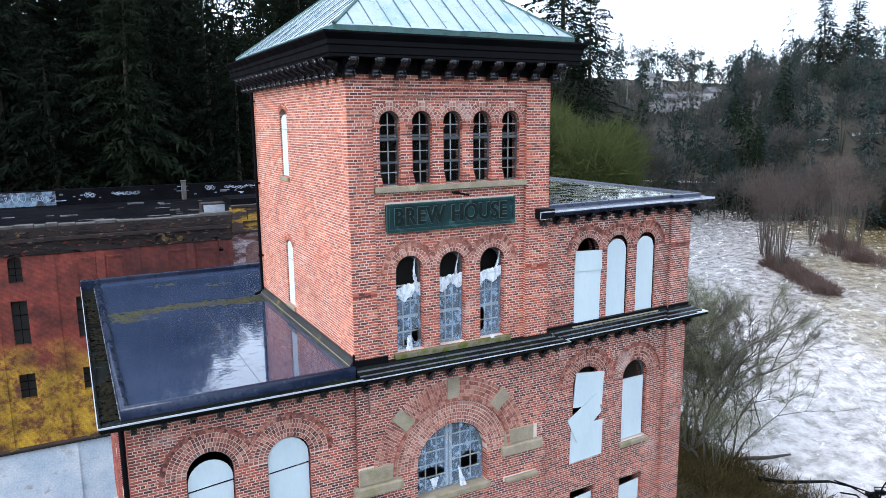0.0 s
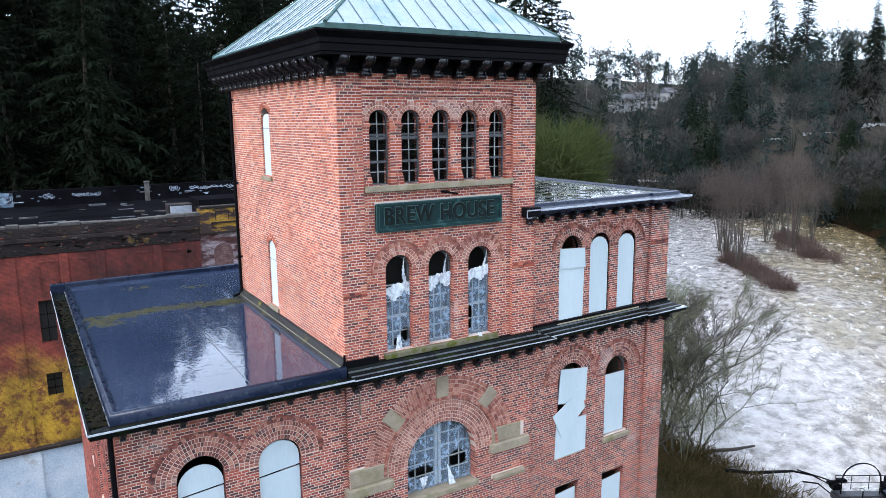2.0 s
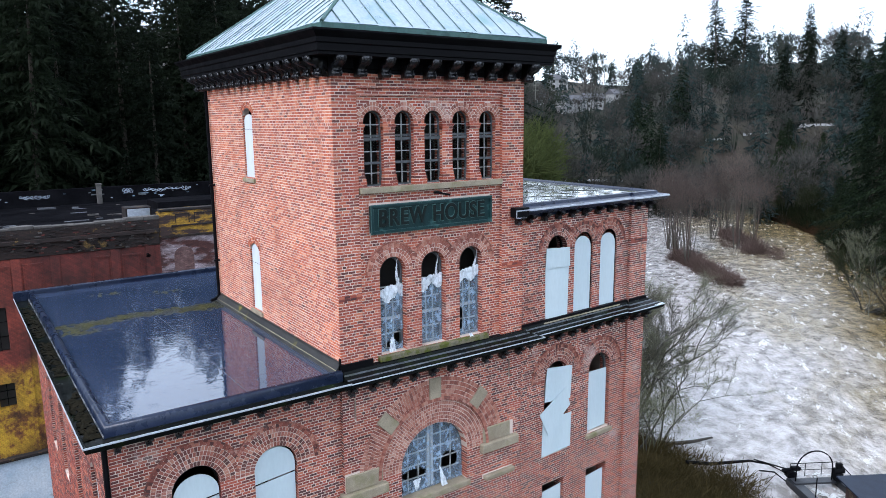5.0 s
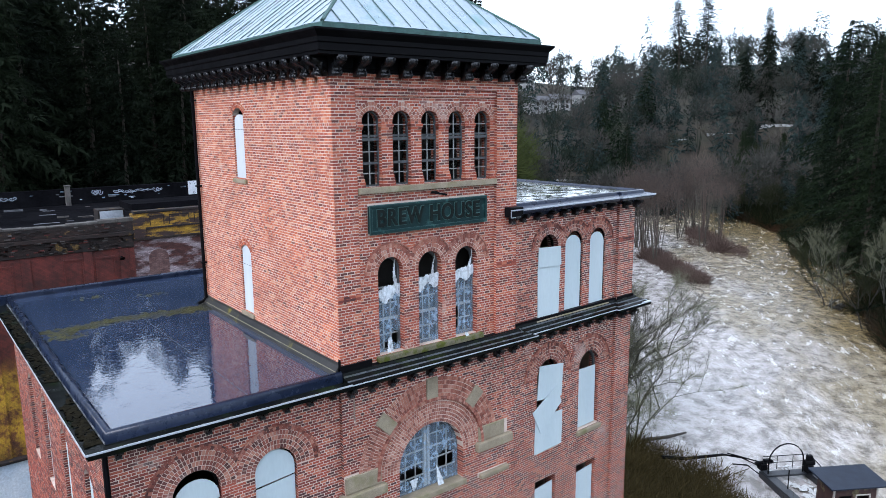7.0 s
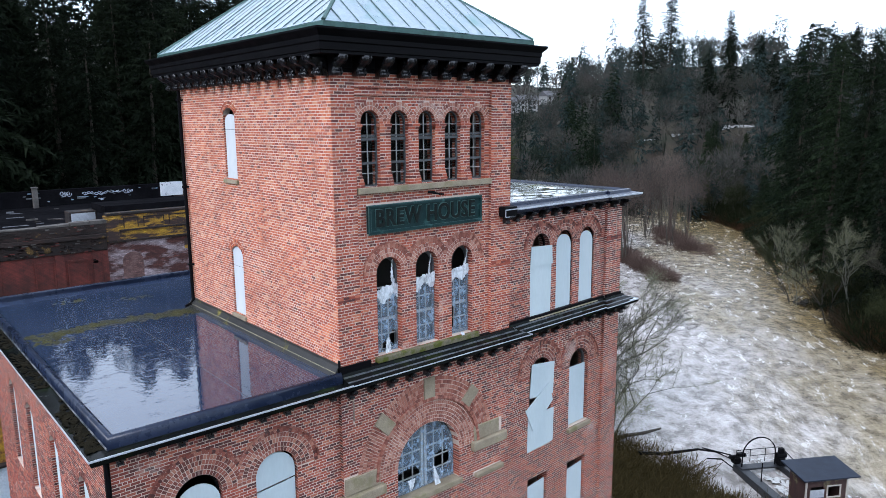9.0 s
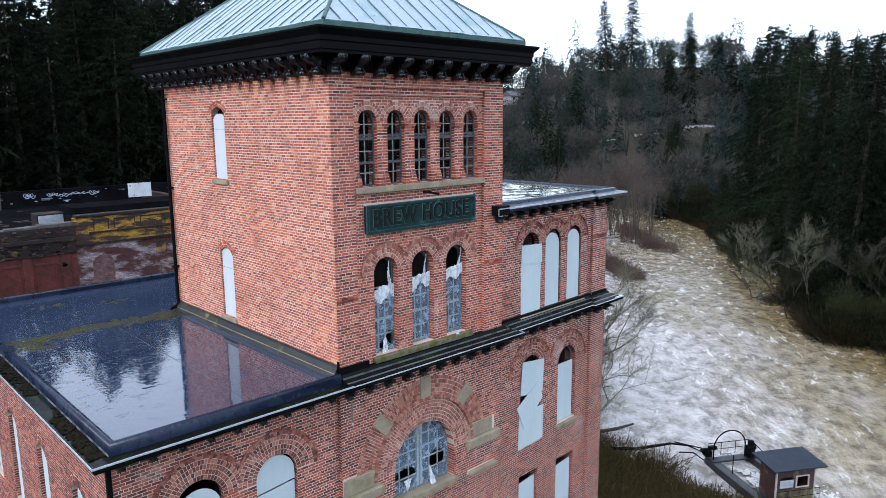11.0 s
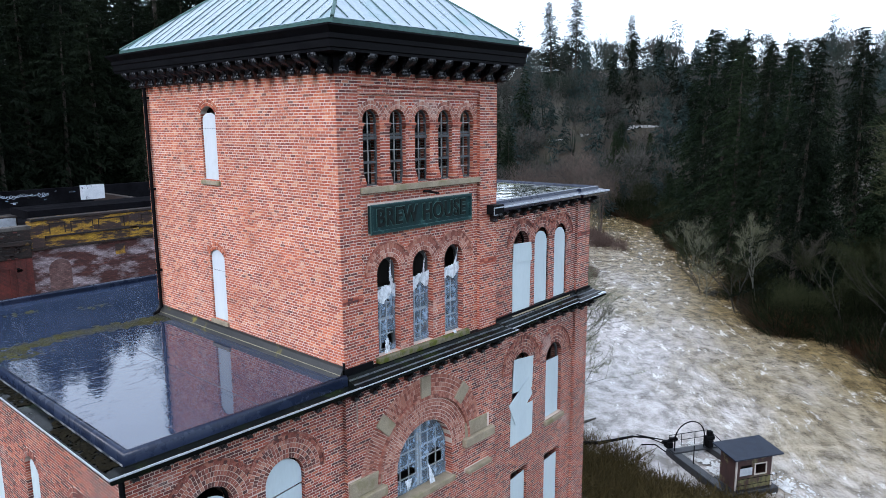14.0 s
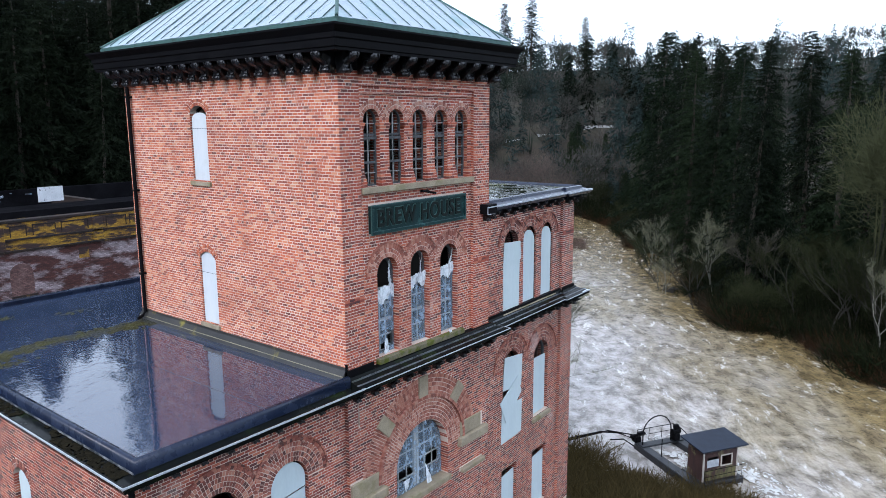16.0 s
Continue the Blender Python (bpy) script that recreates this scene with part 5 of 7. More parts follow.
# ---- trees ----
def conifer_mesh(seed, height, radius, boughs, blades, base=0.05, size=0.8, droop=0.42):
    """Drooping boughs set spirally up a stem, each carrying many small hanging sprays: arrays of corners and triangles."""
    r = np.random.RandomState(seed)
    i = np.arange(boughs)
    f = base + (1 - base) * ((i + r.rand(boughs)) / boughs) ** 0.85
    L = radius * (1.03 - f) ** 0.70 * (0.55 + 0.55 * r.rand(boughs)) + 0.3
    L *= 0.86 + 0.26 * np.sin(f * height * 0.8 + 2.0 * np.sin(i * 2.4))
    a = i * 2.39996 + r.randn(boughs) * 0.4
    out = np.stack([np.cos(a), np.sin(a), 0 * a], -1)[:, None, :]
    side = np.stack([-np.sin(a), np.cos(a), 0 * a], -1)[:, None, :]
    up = np.array([0.0, 0.0, 1.0])
    q = 0.12 + 0.90 * (np.arange(blades)[None] + r.rand(boughs, blades)) / blades
    rise = np.where(f < 0.78, 0.14, 0.45)[:, None]
    z = (f * height)[:, None] + L[:, None] * (rise * q - droop * q * q)
    wide = (L[:, None] * 0.26 * (1.15 - q) + 0.08) * r.uniform(-1, 1, (boughs, blades))
    c = out * (L[:, None] * q)[..., None] + side * wide[..., None] + up * z[..., None]
    sign = np.where(wide > 0, 1.0, -1.0)[..., None]
    d = side * sign * r.uniform(0.1, 0.8, (boughs, blades, 1)) + out * r.uniform(0.2, 0.9, (boughs, blades, 1)) - up * r.uniform(0.1, 0.9, (boughs, blades, 1))
    d = d + 0.35 * r.randn(boughs, blades, 3)
    d /= np.linalg.norm(d, axis=-1, keepdims=True)
    w = np.cross(d, r.randn(boughs, blades, 3) * 0.7 + up)
    w /= np.linalg.norm(w, axis=-1, keepdims=True) + 1e-9
    ln = size * r.uniform(0.6, 1.4, (boughs, blades, 1)) * np.minimum(1.0, 0.28 + L[:, None, None] * 0.28)
    V = np.stack([c - w * ln * 0.15, c + w * ln * 0.15, c + d * ln], 2).reshape(-1, 3)
    V = np.concatenate([V, [[-0.12, 0, height * 0.94], [0.12, 0, height * 0.94], [0, 0, height * 1.03]]])
    return V, np.arange(len(V)).reshape(-1, 3)


def bare_mesh(seed, height, spread, depth=5, twigs=900, lean=0.0, thin=1.0, stems=1):
    """A leafless tree by repeated forking: bars for wood, thin blades for twigs."""
    r = random.Random(seed)
    wood, tips = [], []

    def grow(p, d, L, rad, level):
        n = 2 if level else 3
        q = p
        for k in range(n):
            d = (d + Vector((r.gauss(0, 0.16), r.gauss(0, 0.16), r.gauss(0.03, 0.10)))).normalized()
            e = q + d * L / n
            wood.append((q, e, rad * (1 - 0.3 * k / n), rad * (1 - 0.3 * (k + 1) / n)))
            if level >= 2:
                tips.append((q, e, L))
            q = e
        if level < depth:
            for k in range(3 if level < 2 else 2 + (r.random() < 0.4)):
                a = r.random() * 6.283
                open_ = spread * (0.55 + 0.6 * r.random())
                side = Vector((math.cos(a), math.sin(a), 0.15))
                grow(p + (q - p) * (0.45 + 0.55 * r.random()) if k else q, (d + side * open_).normalized(), L * (0.62 + 0.2 * r.random()), rad * 0.58, level + 1)

    for k in range(stems):
        a = 6.283 * k / stems + r.random()
        tilt = 0.0 if stems == 1 else 0.55
        grow(Vector((0, 0, -0.4)), Vector((lean + tilt * math.cos(a), tilt * math.sin(a), 1)).normalized(), height * 0.34, height * 0.0095, 0 if stems == 1 else 1)
    wv, wf = [], []
    for a, b, r0, r1 in wood:
        d = (b - a).normalized()
        u = d.orthogonal().normalized()
        w = d.cross(u)
        k = len(wv)
        for p, rr in ((a, r0), (b, r1)):
            for j in range(3):
                wv.append(p + (u * math.cos(j * 2.0944) + w * math.sin(j * 2.0944)) * max(rr, 0.010))
        wf += [(k + j, k + (j + 1) % 3, k + 3 + (j + 1) % 3, k + 3 + j) for j in range(3)]
    tv, tf = [], []
    for i in range(twigs):
        a, b, L = tips[r.randrange(len(tips))]
        p = a + (b - a) * r.random()
        d = ((b - a).normalized() + Vector((r.gauss(0, 0.7), r.gauss(0, 0.7), r.gauss(0.2, 0.5)))).normalized()
        ln = height * (0.03 + 0.06 * r.random())
        s = d.orthogonal().normalized() * (0.0011 * height + 0.006) * thin
        k = len(tv)
        tv += [p - s, p + s, p + d * ln]
        tf.append((k, k + 1, k + 2))
    return wv, wf, tv, tf


def tree_thing(name, crown_v, crown_f, crown_mat, trunk_v, trunk_f, trunk_mat, label, category, group):
    e = thing(name, label, category, group)
    raw("trunk", trunk_v, trunk_f, trunk_mat, e)
    raw("crown", crown_v, crown_f, crown_mat, e)
    return e


def trunk_bar(h, r0, r1, n=7, seed=0):
    rr = random.Random(seed)
    v, f = [], []
    k = 6
    for i in range(k):
        z = h * i / (k - 1)
        rad = r0 + (r1 - r0) * i / (k - 1)
        ox, oy = rr.gauss(0, 0.05), rr.gauss(0, 0.05)
        for j in range(n):
            v.append((ox + rad * math.cos(j * 6.283 / n), oy + rad * math.sin(j * 6.283 / n), z - 0.6))
    for i in range(k - 1):
        for j in range(n):
            f.append((i * n + j, i * n + (j + 1) % n, (i + 1) * n + (j + 1) % n, (i + 1) * n + j))
    return v, f


def placed(x, y, s, rng_, dz=0.0):
    return pose(x, y, float(ground_height(x, y)) + dz, rng_.gauss(0, 1.5), rng_.gauss(0, 1.5), rng_.random() * 360) @ Matrix.Diagonal((s, s, s, 1))


USED = set()


def plant(protos, xy, rng_, lo=0.8, hi=1.2):
    """Gives each place to one of the prototypes; copies keep their scale through the prototype's own."""
    sets = [[] for _ in protos]
    for x, y in xy:
        sets[rng_.randrange(len(protos))].append((x, y))
    for p, pts in zip(protos, sets):
        for k, (x, y) in enumerate(pts):
            s = lo + (hi - lo) * rng_.random()
            ob = p if p.name not in USED else copy_thing(p, pose(0, 0, 0))
            USED.add(p.name)
            ob.matrix_basis = placed(x, y, s, rng_)


rng = random.Random(11)


def scatter(n, x0, x1, y0, y1, ok, gap):
    out, tries = [], 0
    while len(out) < n and tries < n * 60:
        tries += 1
        x, y = x0 + (x1 - x0) * rng.random(), y0 + (y1 - y0) * rng.random()
        if ok(x, y) and all((x - a) ** 2 + (y - b) ** 2 > gap * gap for a, b in out):
            out.append((x, y))
    return out


def make_firs(seed, mat, label, group, sizes, boughs, blades, size):
    out = []
    for k, (h, rad) in enumerate(sizes):
        cv, cf = conifer_mesh(seed + k, h, rad, boughs, blades, size=size)
        tv, tf = trunk_bar(h * 0.97, 0.42, 0.05, seed=seed + k)
        out.append(tree_thing("fir_tree", cv.tolist(), cf.tolist(), mat, tv, tf, M_TRUNK, label, "tree", group))
    return out


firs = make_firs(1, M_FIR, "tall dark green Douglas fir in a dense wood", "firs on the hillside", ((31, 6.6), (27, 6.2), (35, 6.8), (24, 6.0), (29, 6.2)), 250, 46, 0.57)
bank_firs = make_firs(21, M_BANKFIR, "green fir standing over the river bank", "firs beyond the river", ((24, 5.6), (20, 5.2), (27, 5.8), (17, 4.9)), 220, 60, 0.50)


def crest(x, y):
    """The greatest height, over the flat roof, of trees on the hillside: capped lower so that the wet roof mirrors sky
    there.
    """
    a = math.degrees(math.atan2(x + 3.5, y - 4.0))
    if 8.0 < a < 28.2:
        tip = 20.6 + 0.7 * math.sin(a * 3.1)
        for a0, a1, low in ((9.0, 10.6, 16.3), (12.2, 13.6, 18.6), (17.4, 19.0, 19.4), (21.5, 23.3, 17.4), (23.3, 25.0, 18.6), (25.0, 28.2, 14.8)):
            if a0 < a < a1:
                tip = low
        return 19.4 + math.hypot(x + 3.5, y - 4.0) * math.tan(radians(tip))
    return 90.0


def on_left_hill(x, y):
    return x < 0.60 * (y + 16) - 10 and y > 53


def right_dist(x, y):
    d, w = river_distance(np.array([x], float), np.array([y], float))
    return d[0] if len(LEFT_BANK) - 1 <= w[0] < len(RIVER) - 1 else -1.0


def bearing(x, y):
    return math.degrees(math.atan2(x + 9, y + 14))


FIR_HEIGHTS = (31, 27, 35, 24, 29)
hill_places = scatter(48, -70, 60, 53, 74, on_left_hill, 4.8)
for x, y in hill_places:
    n_ = rng.randrange(5)
    s_ = min(1.25 + 0.35 * rng.random(), (crest(x, y) - float(ground_height(x, y))) / FIR_HEIGHTS[n_] * (0.86 + 0.14 * rng.random()))
    ob = firs[n_]
    ob = ob if ob.name not in USED else copy_thing(ob, pose(0, 0, 0))
    USED.add(ob.name)
    ob.matrix_basis = placed(x, y, s_, rng)
bank_places = scatter(36, 62, 200, -30, 120, lambda x, y: 5.0 < right_dist(x, y) < 38 and bearing(x, y) > 60, 5.2)
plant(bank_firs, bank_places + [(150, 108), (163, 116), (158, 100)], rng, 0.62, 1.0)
# tall firs that stand out of the bank wood
for x, y, s_ in ((127.8, 44.3, 1.52), (119.6, 37.8, 1.45), (111.4, 31.2, 1.38), (107.7, 26.4, 1.36), (105.8, 22.3, 1.30), (85.4, 13.9, 1.25), (101.5, 10.6, 1.30), (97.3, 5.9, 1.18), (107.7, 4.1, 1.18), (112.0, -2.0, 1.25), (104.0, -6.0, 1.2), (98.0, -10.0, 1.2)):
    k_ = rng.randrange(3)
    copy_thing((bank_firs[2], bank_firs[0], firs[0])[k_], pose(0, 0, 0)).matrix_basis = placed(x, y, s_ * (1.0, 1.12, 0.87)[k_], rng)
for x, y, s_ in ((79, 96, 1.45), (87, 97, 1.1), (262, 168, 1.15), (268, 160, 1.22), (300, 150, 0.9)):
    copy_thing(firs[2], pose(0, 0, 0)).matrix_basis = placed(x, y, s_, rng) @ Matrix.Diagonal((1.45, 1.45, 1, 1))

bares = []
for s, (mat, lab) in enumerate(((M_TWIGS, "leafless grey alder"), (M_MOSSTWIGS, "leafless mossy maple"))):
    for q in range(2):
        wv, wf, tv, tf = bare_mesh(s * 7 + q + 3, 14, 0.40 + 0.12 * q, 4, 2600, thin=0.5)
        bares.append(tree_thing("bare_tree", tv, tf, mat, wv, wf, M_BARK, lab + " with fine twigs near the river", "tree", "leafless trees by the river"))
island = scatter(9, 97, 110, 60, 76, lambda x, y: abs((y - 66) - 1.2 * (x - 103)) < 5, 1.8) + scatter(15, 113, 138, 56, 90, lambda x, y: abs((y - 70) - 1.0 * (x - 125)) < 7, 2.4)
ISLAND_SPOTS = island
mossy = scatter(30, 62, 200, -40, 120, lambda x, y: 4.0 < right_dist(x, y) < 60, 4.6)
plant([bares[2], bares[3], bares[0]], mossy, rng, 0.85, 1.35)
corner = [(84, 19.8), (86.5, 21.0), (92, 28), (70, -9), (68.5, -13), (73, -4), (76, 2), (72, -18), (80, 6), (86, 12), (71, -25)]
plant([bares[2], bares[3]], corner, rng, 0.8, 1.2)
edge = scatter(24, 60, 200, -45, 120, lambda x, y: 0.5 < right_dist(x, y) < 13, 2.6)
plant([bares[2], bares[3], bares[1]], edge, rng, 0.5, 1.0)


# far wooded hills, one mass
def far_woods(name, n, seed, region, builder, mat, label, limit=None):
    r = np.random.RandomState(seed)
    protos = [builder(k) for k in range(5)]
    V, F, base = [], [], 0
    count = 0
    while count < n:
        x, y = region(r)
        z = float(ground_height(x, y))
        v, f = protos[r.randint(5)]
        s, a = 0.7 + 0.6 * r.rand(), r.rand() * 6.283
        if limit:
            s = min(s, (limit(x, y) - z) / v[:, 2].max() * (0.85 + 0.15 * r.rand()))
            if s < 0.3:
                continue
        ca, sa = math.cos(a) * s, math.sin(a) * s
        w = np.stack([v[:, 0] * ca - v[:, 1] * sa + x, v[:, 0] * sa + v[:, 1] * ca + y, v[:, 2] * s + z - 0.5], -1)
        V.append(w)
        F.append(f + base)
        base += len(v)
        count += 1
    ob = raw(name, np.concatenate(V).tolist(), np.concatenate(F).tolist(), mat)
    return tagged(ob, label, "woods", kind="stuff")


def fuzzy(k, n=150, thin=1.0, wild=0.25):
    """A leafless crown seen from far off: a rounded cloud of fine twigs over a few limbs."""
    r = np.random.RandomState(k + 60)
    V = []
    h, w = 13 + 5 * r.rand(), 4.2 + 1.8 * r.rand()
    lobes = [(r.randn() * w * 0.35, r.randn() * w * 0.35, h * (0.55 + 0.2 * r.rand()), w * (0.5 + 0.25 * r.rand())) for _ in range(5)]
    for i in range(n):
        lx, ly, lz, lr = lobes[r.randint(5)]
        d = r.randn(3)
        d /= np.linalg.norm(d) + 1e-9
        d[2] = abs(d[2]) if r.rand() < 0.7 else d[2]
        p = np.array([lx, ly, lz]) + d * lr * (0.35 + 0.65 * r.rand() ** 0.5) * np.array([1, 1, 1.15])
        t = d * (0.5 + 0.6 * r.rand()) * (1.25 - wild) + np.array([0, 0, 0.35]) + r.randn(3) * wild
        s = np.cross(t, r.randn(3))
        s = s / (np.linalg.norm(s) + 1e-9) * (0.07 + 0.08 * r.rand()) * thin
        V += [p - s, p + s, p + t]
    for lx, ly, lz, lr in lobes:
        s = np.array([-ly, lx, 0]) / (math.hypot(lx, ly) + 1e-6) * 0.13
        V += [-s, s, np.array([lx, ly, lz + lr * 0.6])]
    V = np.array(V)
    return V, np.arange(len(V)).reshape(-1, 3)


HOUSES = [(227, 216, 14, 7), (236, 213, 9, 6), (254, 214, 8, 7), (222, 226, 11, 6), (258, 258, 9, 7)]


def far_region(r):
    while True:
        a, d = radians(15 + 82 * r.rand()), 175 + 290 * r.rand() ** 1.25
        x, y = d * math.sin(a), d * math.cos(a)
        if any(abs(x / d - hx / math.hypot(hx, hy)) < 0.016 and -4 < math.hypot(hx, hy) - d < 12 or (x - hx) ** 2 + (y - hy) ** 2 < 120 for hx, hy, _, _ in HOUSES):
            continue
        if 55.5 < math.degrees(a) < 66 and d < 238 and r.rand() < 0.25:
            continue
        if y > 0.62 * x - 60 or d > 210:
            return x, y


def deep_bank(r):
    while True:
        x, y = 80 + 170 * r.rand(), -70 + 200 * r.rand()
        if 45 < right_dist(x, y) < 110:
            return x, y


def valley_region(r):
    while True:
        x, y = 60 + 170 * r.rand(), 60 + 160 * r.rand()
        if abs(math.degrees(math.atan2(x + 6, y + 16.2)) - 46.3) < 2.6 and math.hypot(x, y) > 140:
            continue
        if y > 0.60 * x + 14 and (x - 108) ** 2 + (y - 74) ** 2 > 900 and float(ground_height(x, y)) > 0.4:
            return x, y


far_woods("far_woods", 950, 5, far_region, lambda k: fuzzy(k, 300, 1.15), M_FARTWIG, "distant leafless woods, their grey partly put in for mist")
far_woods("far_firs", 480, 6, far_region, lambda k: conifer_mesh(k + 30, 12 + 2.6 * k, 3.6 + 0.3 * k, 48, 8, size=1.7), M_FARFIR, "distant firs, hillside mist put into their pale bluish colour")
def hill_region(r):
    while True:
        x, y = -95 + 150 * r.rand(), 76 + 42 * r.rand()
        return x, y


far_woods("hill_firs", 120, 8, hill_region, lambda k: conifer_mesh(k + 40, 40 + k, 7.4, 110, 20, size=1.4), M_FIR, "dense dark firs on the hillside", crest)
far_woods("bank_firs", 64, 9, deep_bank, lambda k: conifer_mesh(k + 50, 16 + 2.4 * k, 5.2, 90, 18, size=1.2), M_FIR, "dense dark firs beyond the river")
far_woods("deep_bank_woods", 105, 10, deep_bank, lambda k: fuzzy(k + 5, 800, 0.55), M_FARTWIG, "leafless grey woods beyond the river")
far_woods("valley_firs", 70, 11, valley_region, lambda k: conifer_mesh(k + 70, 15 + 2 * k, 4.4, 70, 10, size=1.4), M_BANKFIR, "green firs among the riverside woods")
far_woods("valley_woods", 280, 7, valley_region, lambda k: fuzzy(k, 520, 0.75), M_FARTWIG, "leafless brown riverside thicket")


rounded = []
for k in range(3):
    cv, cf = fuzzy(k + 11, 3600, 0.26, 0.6)
    cv = cv - np.array([0, 0, 4.5])
    tv, tf = trunk_bar(5.0, 0.22, 0.06, seed=k + 40)
    rounded.append(tree_thing("mossy_tree", cv.tolist(), cf.tolist(), M_MOSSTWIGS, tv, tf, M_BARK, "rounded leafless tree thick with moss and ivy over the bank", "tree", "mossy trees beyond the river"))
plant(rounded, scatter(44, 62, 170, -40, 100, lambda x, y: 2.0 < right_dist(x, y) < 22, 4.0), rng, 0.45, 0.9)


alders = []
for k in range(3):
    cv, cf = fuzzy(k + 71, 1500, 0.19, 0.5)
    cv = cv * np.array([0.8, 0.8, 1.1])
    ra_, tv, tf = random.Random(k + 5), [], []
    for q in range(4):
        a, hh = ra_.random() * 6.283, 11 + 4 * ra_.random()
        sv, sf = trunk_bar(hh, 0.085, 0.03, 5, seed=k * 9 + q)
        lean_ = 0.06 + 0.16 * ra_.random()
        tf += [tuple(i + len(tv) for i in f_) for f_ in sf]
        tv += [(x + math.cos(a) * (0.35 + lean_ * z), y + math.sin(a) * (0.35 + lean_ * z), z) for x, y, z in sv]
    alders.append(tree_thing("alder_tree", cv.tolist(), cf.tolist(), M_ALDER, tv, tf, M_TWIG, "slender leafless red-brown alder clump standing in the flood", "tree", "alders on the flooded bar"))
plant(alders, ISLAND_SPOTS[::2] + ISLAND_SPOTS[1:12:4], rng, 0.85, 1.25)


# ---- riverside brush and the trees beside the brew house ----
def bush(k, h=1.6, w=1.5, n=260):
    """A low tangle of arching stems."""
    r = np.random.RandomState(k + 200)
    V = []
    for i in range(n):
        a, q = r.rand() * 6.283, r.rand() ** 0.6 * w
        p = np.array([math.cos(a) * q, math.sin(a) * q, r.rand() * h * 0.6])
        d = np.array([math.cos(a) * 0.4, math.sin(a) * 0.4, 0.6]) * (0.3 + 0.7 * r.rand()) * h * 0.6 + r.randn(3) * 0.18 * h
        s = np.cross(d, r.randn(3))
        s = s / (np.linalg.norm(s) + 1e-9) * (0.008 + 0.016 * r.rand()) * h
        V += [p - s, p + s, p + d]
    V = np.array(V)
    return V, np.arange(len(V)).reshape(-1, 3)


def near_bank(r):
    while True:
        x, y = 13 + 25 * r.rand(), -22 + 62 * r.rand()
        d, w = river_distance(np.array([x]), np.array([y]))
        if 0.2 < d[0] < 22 and not (x < 13.2 and y < 15):
            return x, y


def near_slope(r):
    while True:
        x, y = 25 + 12 * r.rand(), -2 + 21 * r.rand()
        d, w = river_distance(np.array([x]), np.array([y]))
        if 0.1 < d[0] < 9:
            return x, y


def far_bank(r):
    while True:
        x, y = 60 + 110 * r.rand(), -45 + 130 * r.rand()
        if 0.1 < right_dist(x, y) < 14:
            return x, y


def waterline(r):
    while True:
        x, y = far_bank(r)
        if right_dist(x, y) < 3.2:
            return x, y


def island_spot(r):
    while True:
        t = r.rand()
        if r.rand() < 0.55:
            return 90 + 13 * t + r.randn() * 0.7, 46 + 20 * t + r.randn() * 0.6
        return 116 + 16 * t + r.randn() * 1.5, 55 + 20 * t + r.randn() * 1.5


def on_water(k):
    v, f = bush(k, 2.0, 1.3, 300)
    return v + np.array([0, 0, 1.7]), f


far_woods("bank_brush", 620, 21, near_bank, bush, M_BRUSH, "brown bramble and dead grass on the river bank")
far_woods("slope_brush", 260, 29, near_slope, lambda k: bush(k + 14, 1.3, 1.3, 240), M_BRUSH, "thick brown and olive bramble on the slope below the brew house")
far_woods("bank_undergrowth", 300, 22, far_bank, lambda k: bush(k, 2.6, 2.2, 300), M_DARKBRUSH, "dark leafless undergrowth along the water")
far_woods("bank_bramble", 460, 27, waterline, lambda k: bush(k + 4, 2.0, 1.6, 240), M_REDBRUSH, "red-brown bramble and leaf litter along the far bank")
far_woods("bank_ivy", 420, 23, far_bank, lambda k: bush(k + 9, 3.4, 2.6, 300), M_IVY, "dark green ivy and sword fern along the water")
far_woods("island_brush", 120, 24, island_spot, on_water, M_REDTWIGS, "dark brown willow scrub standing in the flood")
big = []
for s, (mat, hh, lab) in enumerate(((M_LICHEN, 16, "large leafless mossy maple beside the brew house"), (M_LICHEN, 10.5, "slender leafless alder leaning over the water"), (M_TWIGS, 13.5, "leafless grey-grown alder on the river bank"))):
    wv, wf, tv, tf = bare_mesh(90 + s, hh, 0.72, 6, 15000, lean=0.05, thin=0.26, stems=3)
    big.append(tree_thing("bare_tree", tv, tf, mat, wv, wf, M_TWIG, lab, "tree", "leafless trees by the river"))
for ob, m in zip(big, (pose(34.5, 20.0, 0.6, 0, 0, -20), pose(36.6, 18.0, 0.2, 0, 0, -35), pose(31.5, 22.5, 1.2, 0, 0, 10))):
    ob.matrix_basis = m
copy_thing(big[2], pose(35.5, 23.5, 0.6, 0, 0, 130))
copy_thing(big[0], pose(29.5, 26.5, 1.6, 0, 0, 60))
copy_thing(big[1], pose(33.2, 17.6, 0.8, 0, 0, 150))
copy_thing(big[2], pose(37.5, 22.0, 0.3, 0, 0, 250))
for k, (x, y, z, sc) in enumerate(((52, 56, 4.0, 1.45), (47, 60, 5.0, 1.6), (57, 62, 3.5, 1.45), (51, 67, 5.0, 1.75))):
    cv, cf = fuzzy(k + 21, 9500, 0.34, 0.7)
    tv, tf = trunk_bar(9.0, 0.34, 0.10, seed=k + 60)
    willow = tree_thing("willow_tree", cv.tolist(), cf.tolist(), M_WILLOW, tv, tf, M_TWIG, "broad yellow-green moss-grown willow", "tree", "willows upstream")
    willow.matrix_basis = pose(x, y, z, 0, 0, 40 * k) @ Matrix.Diagonal((sc, sc, sc, 1))
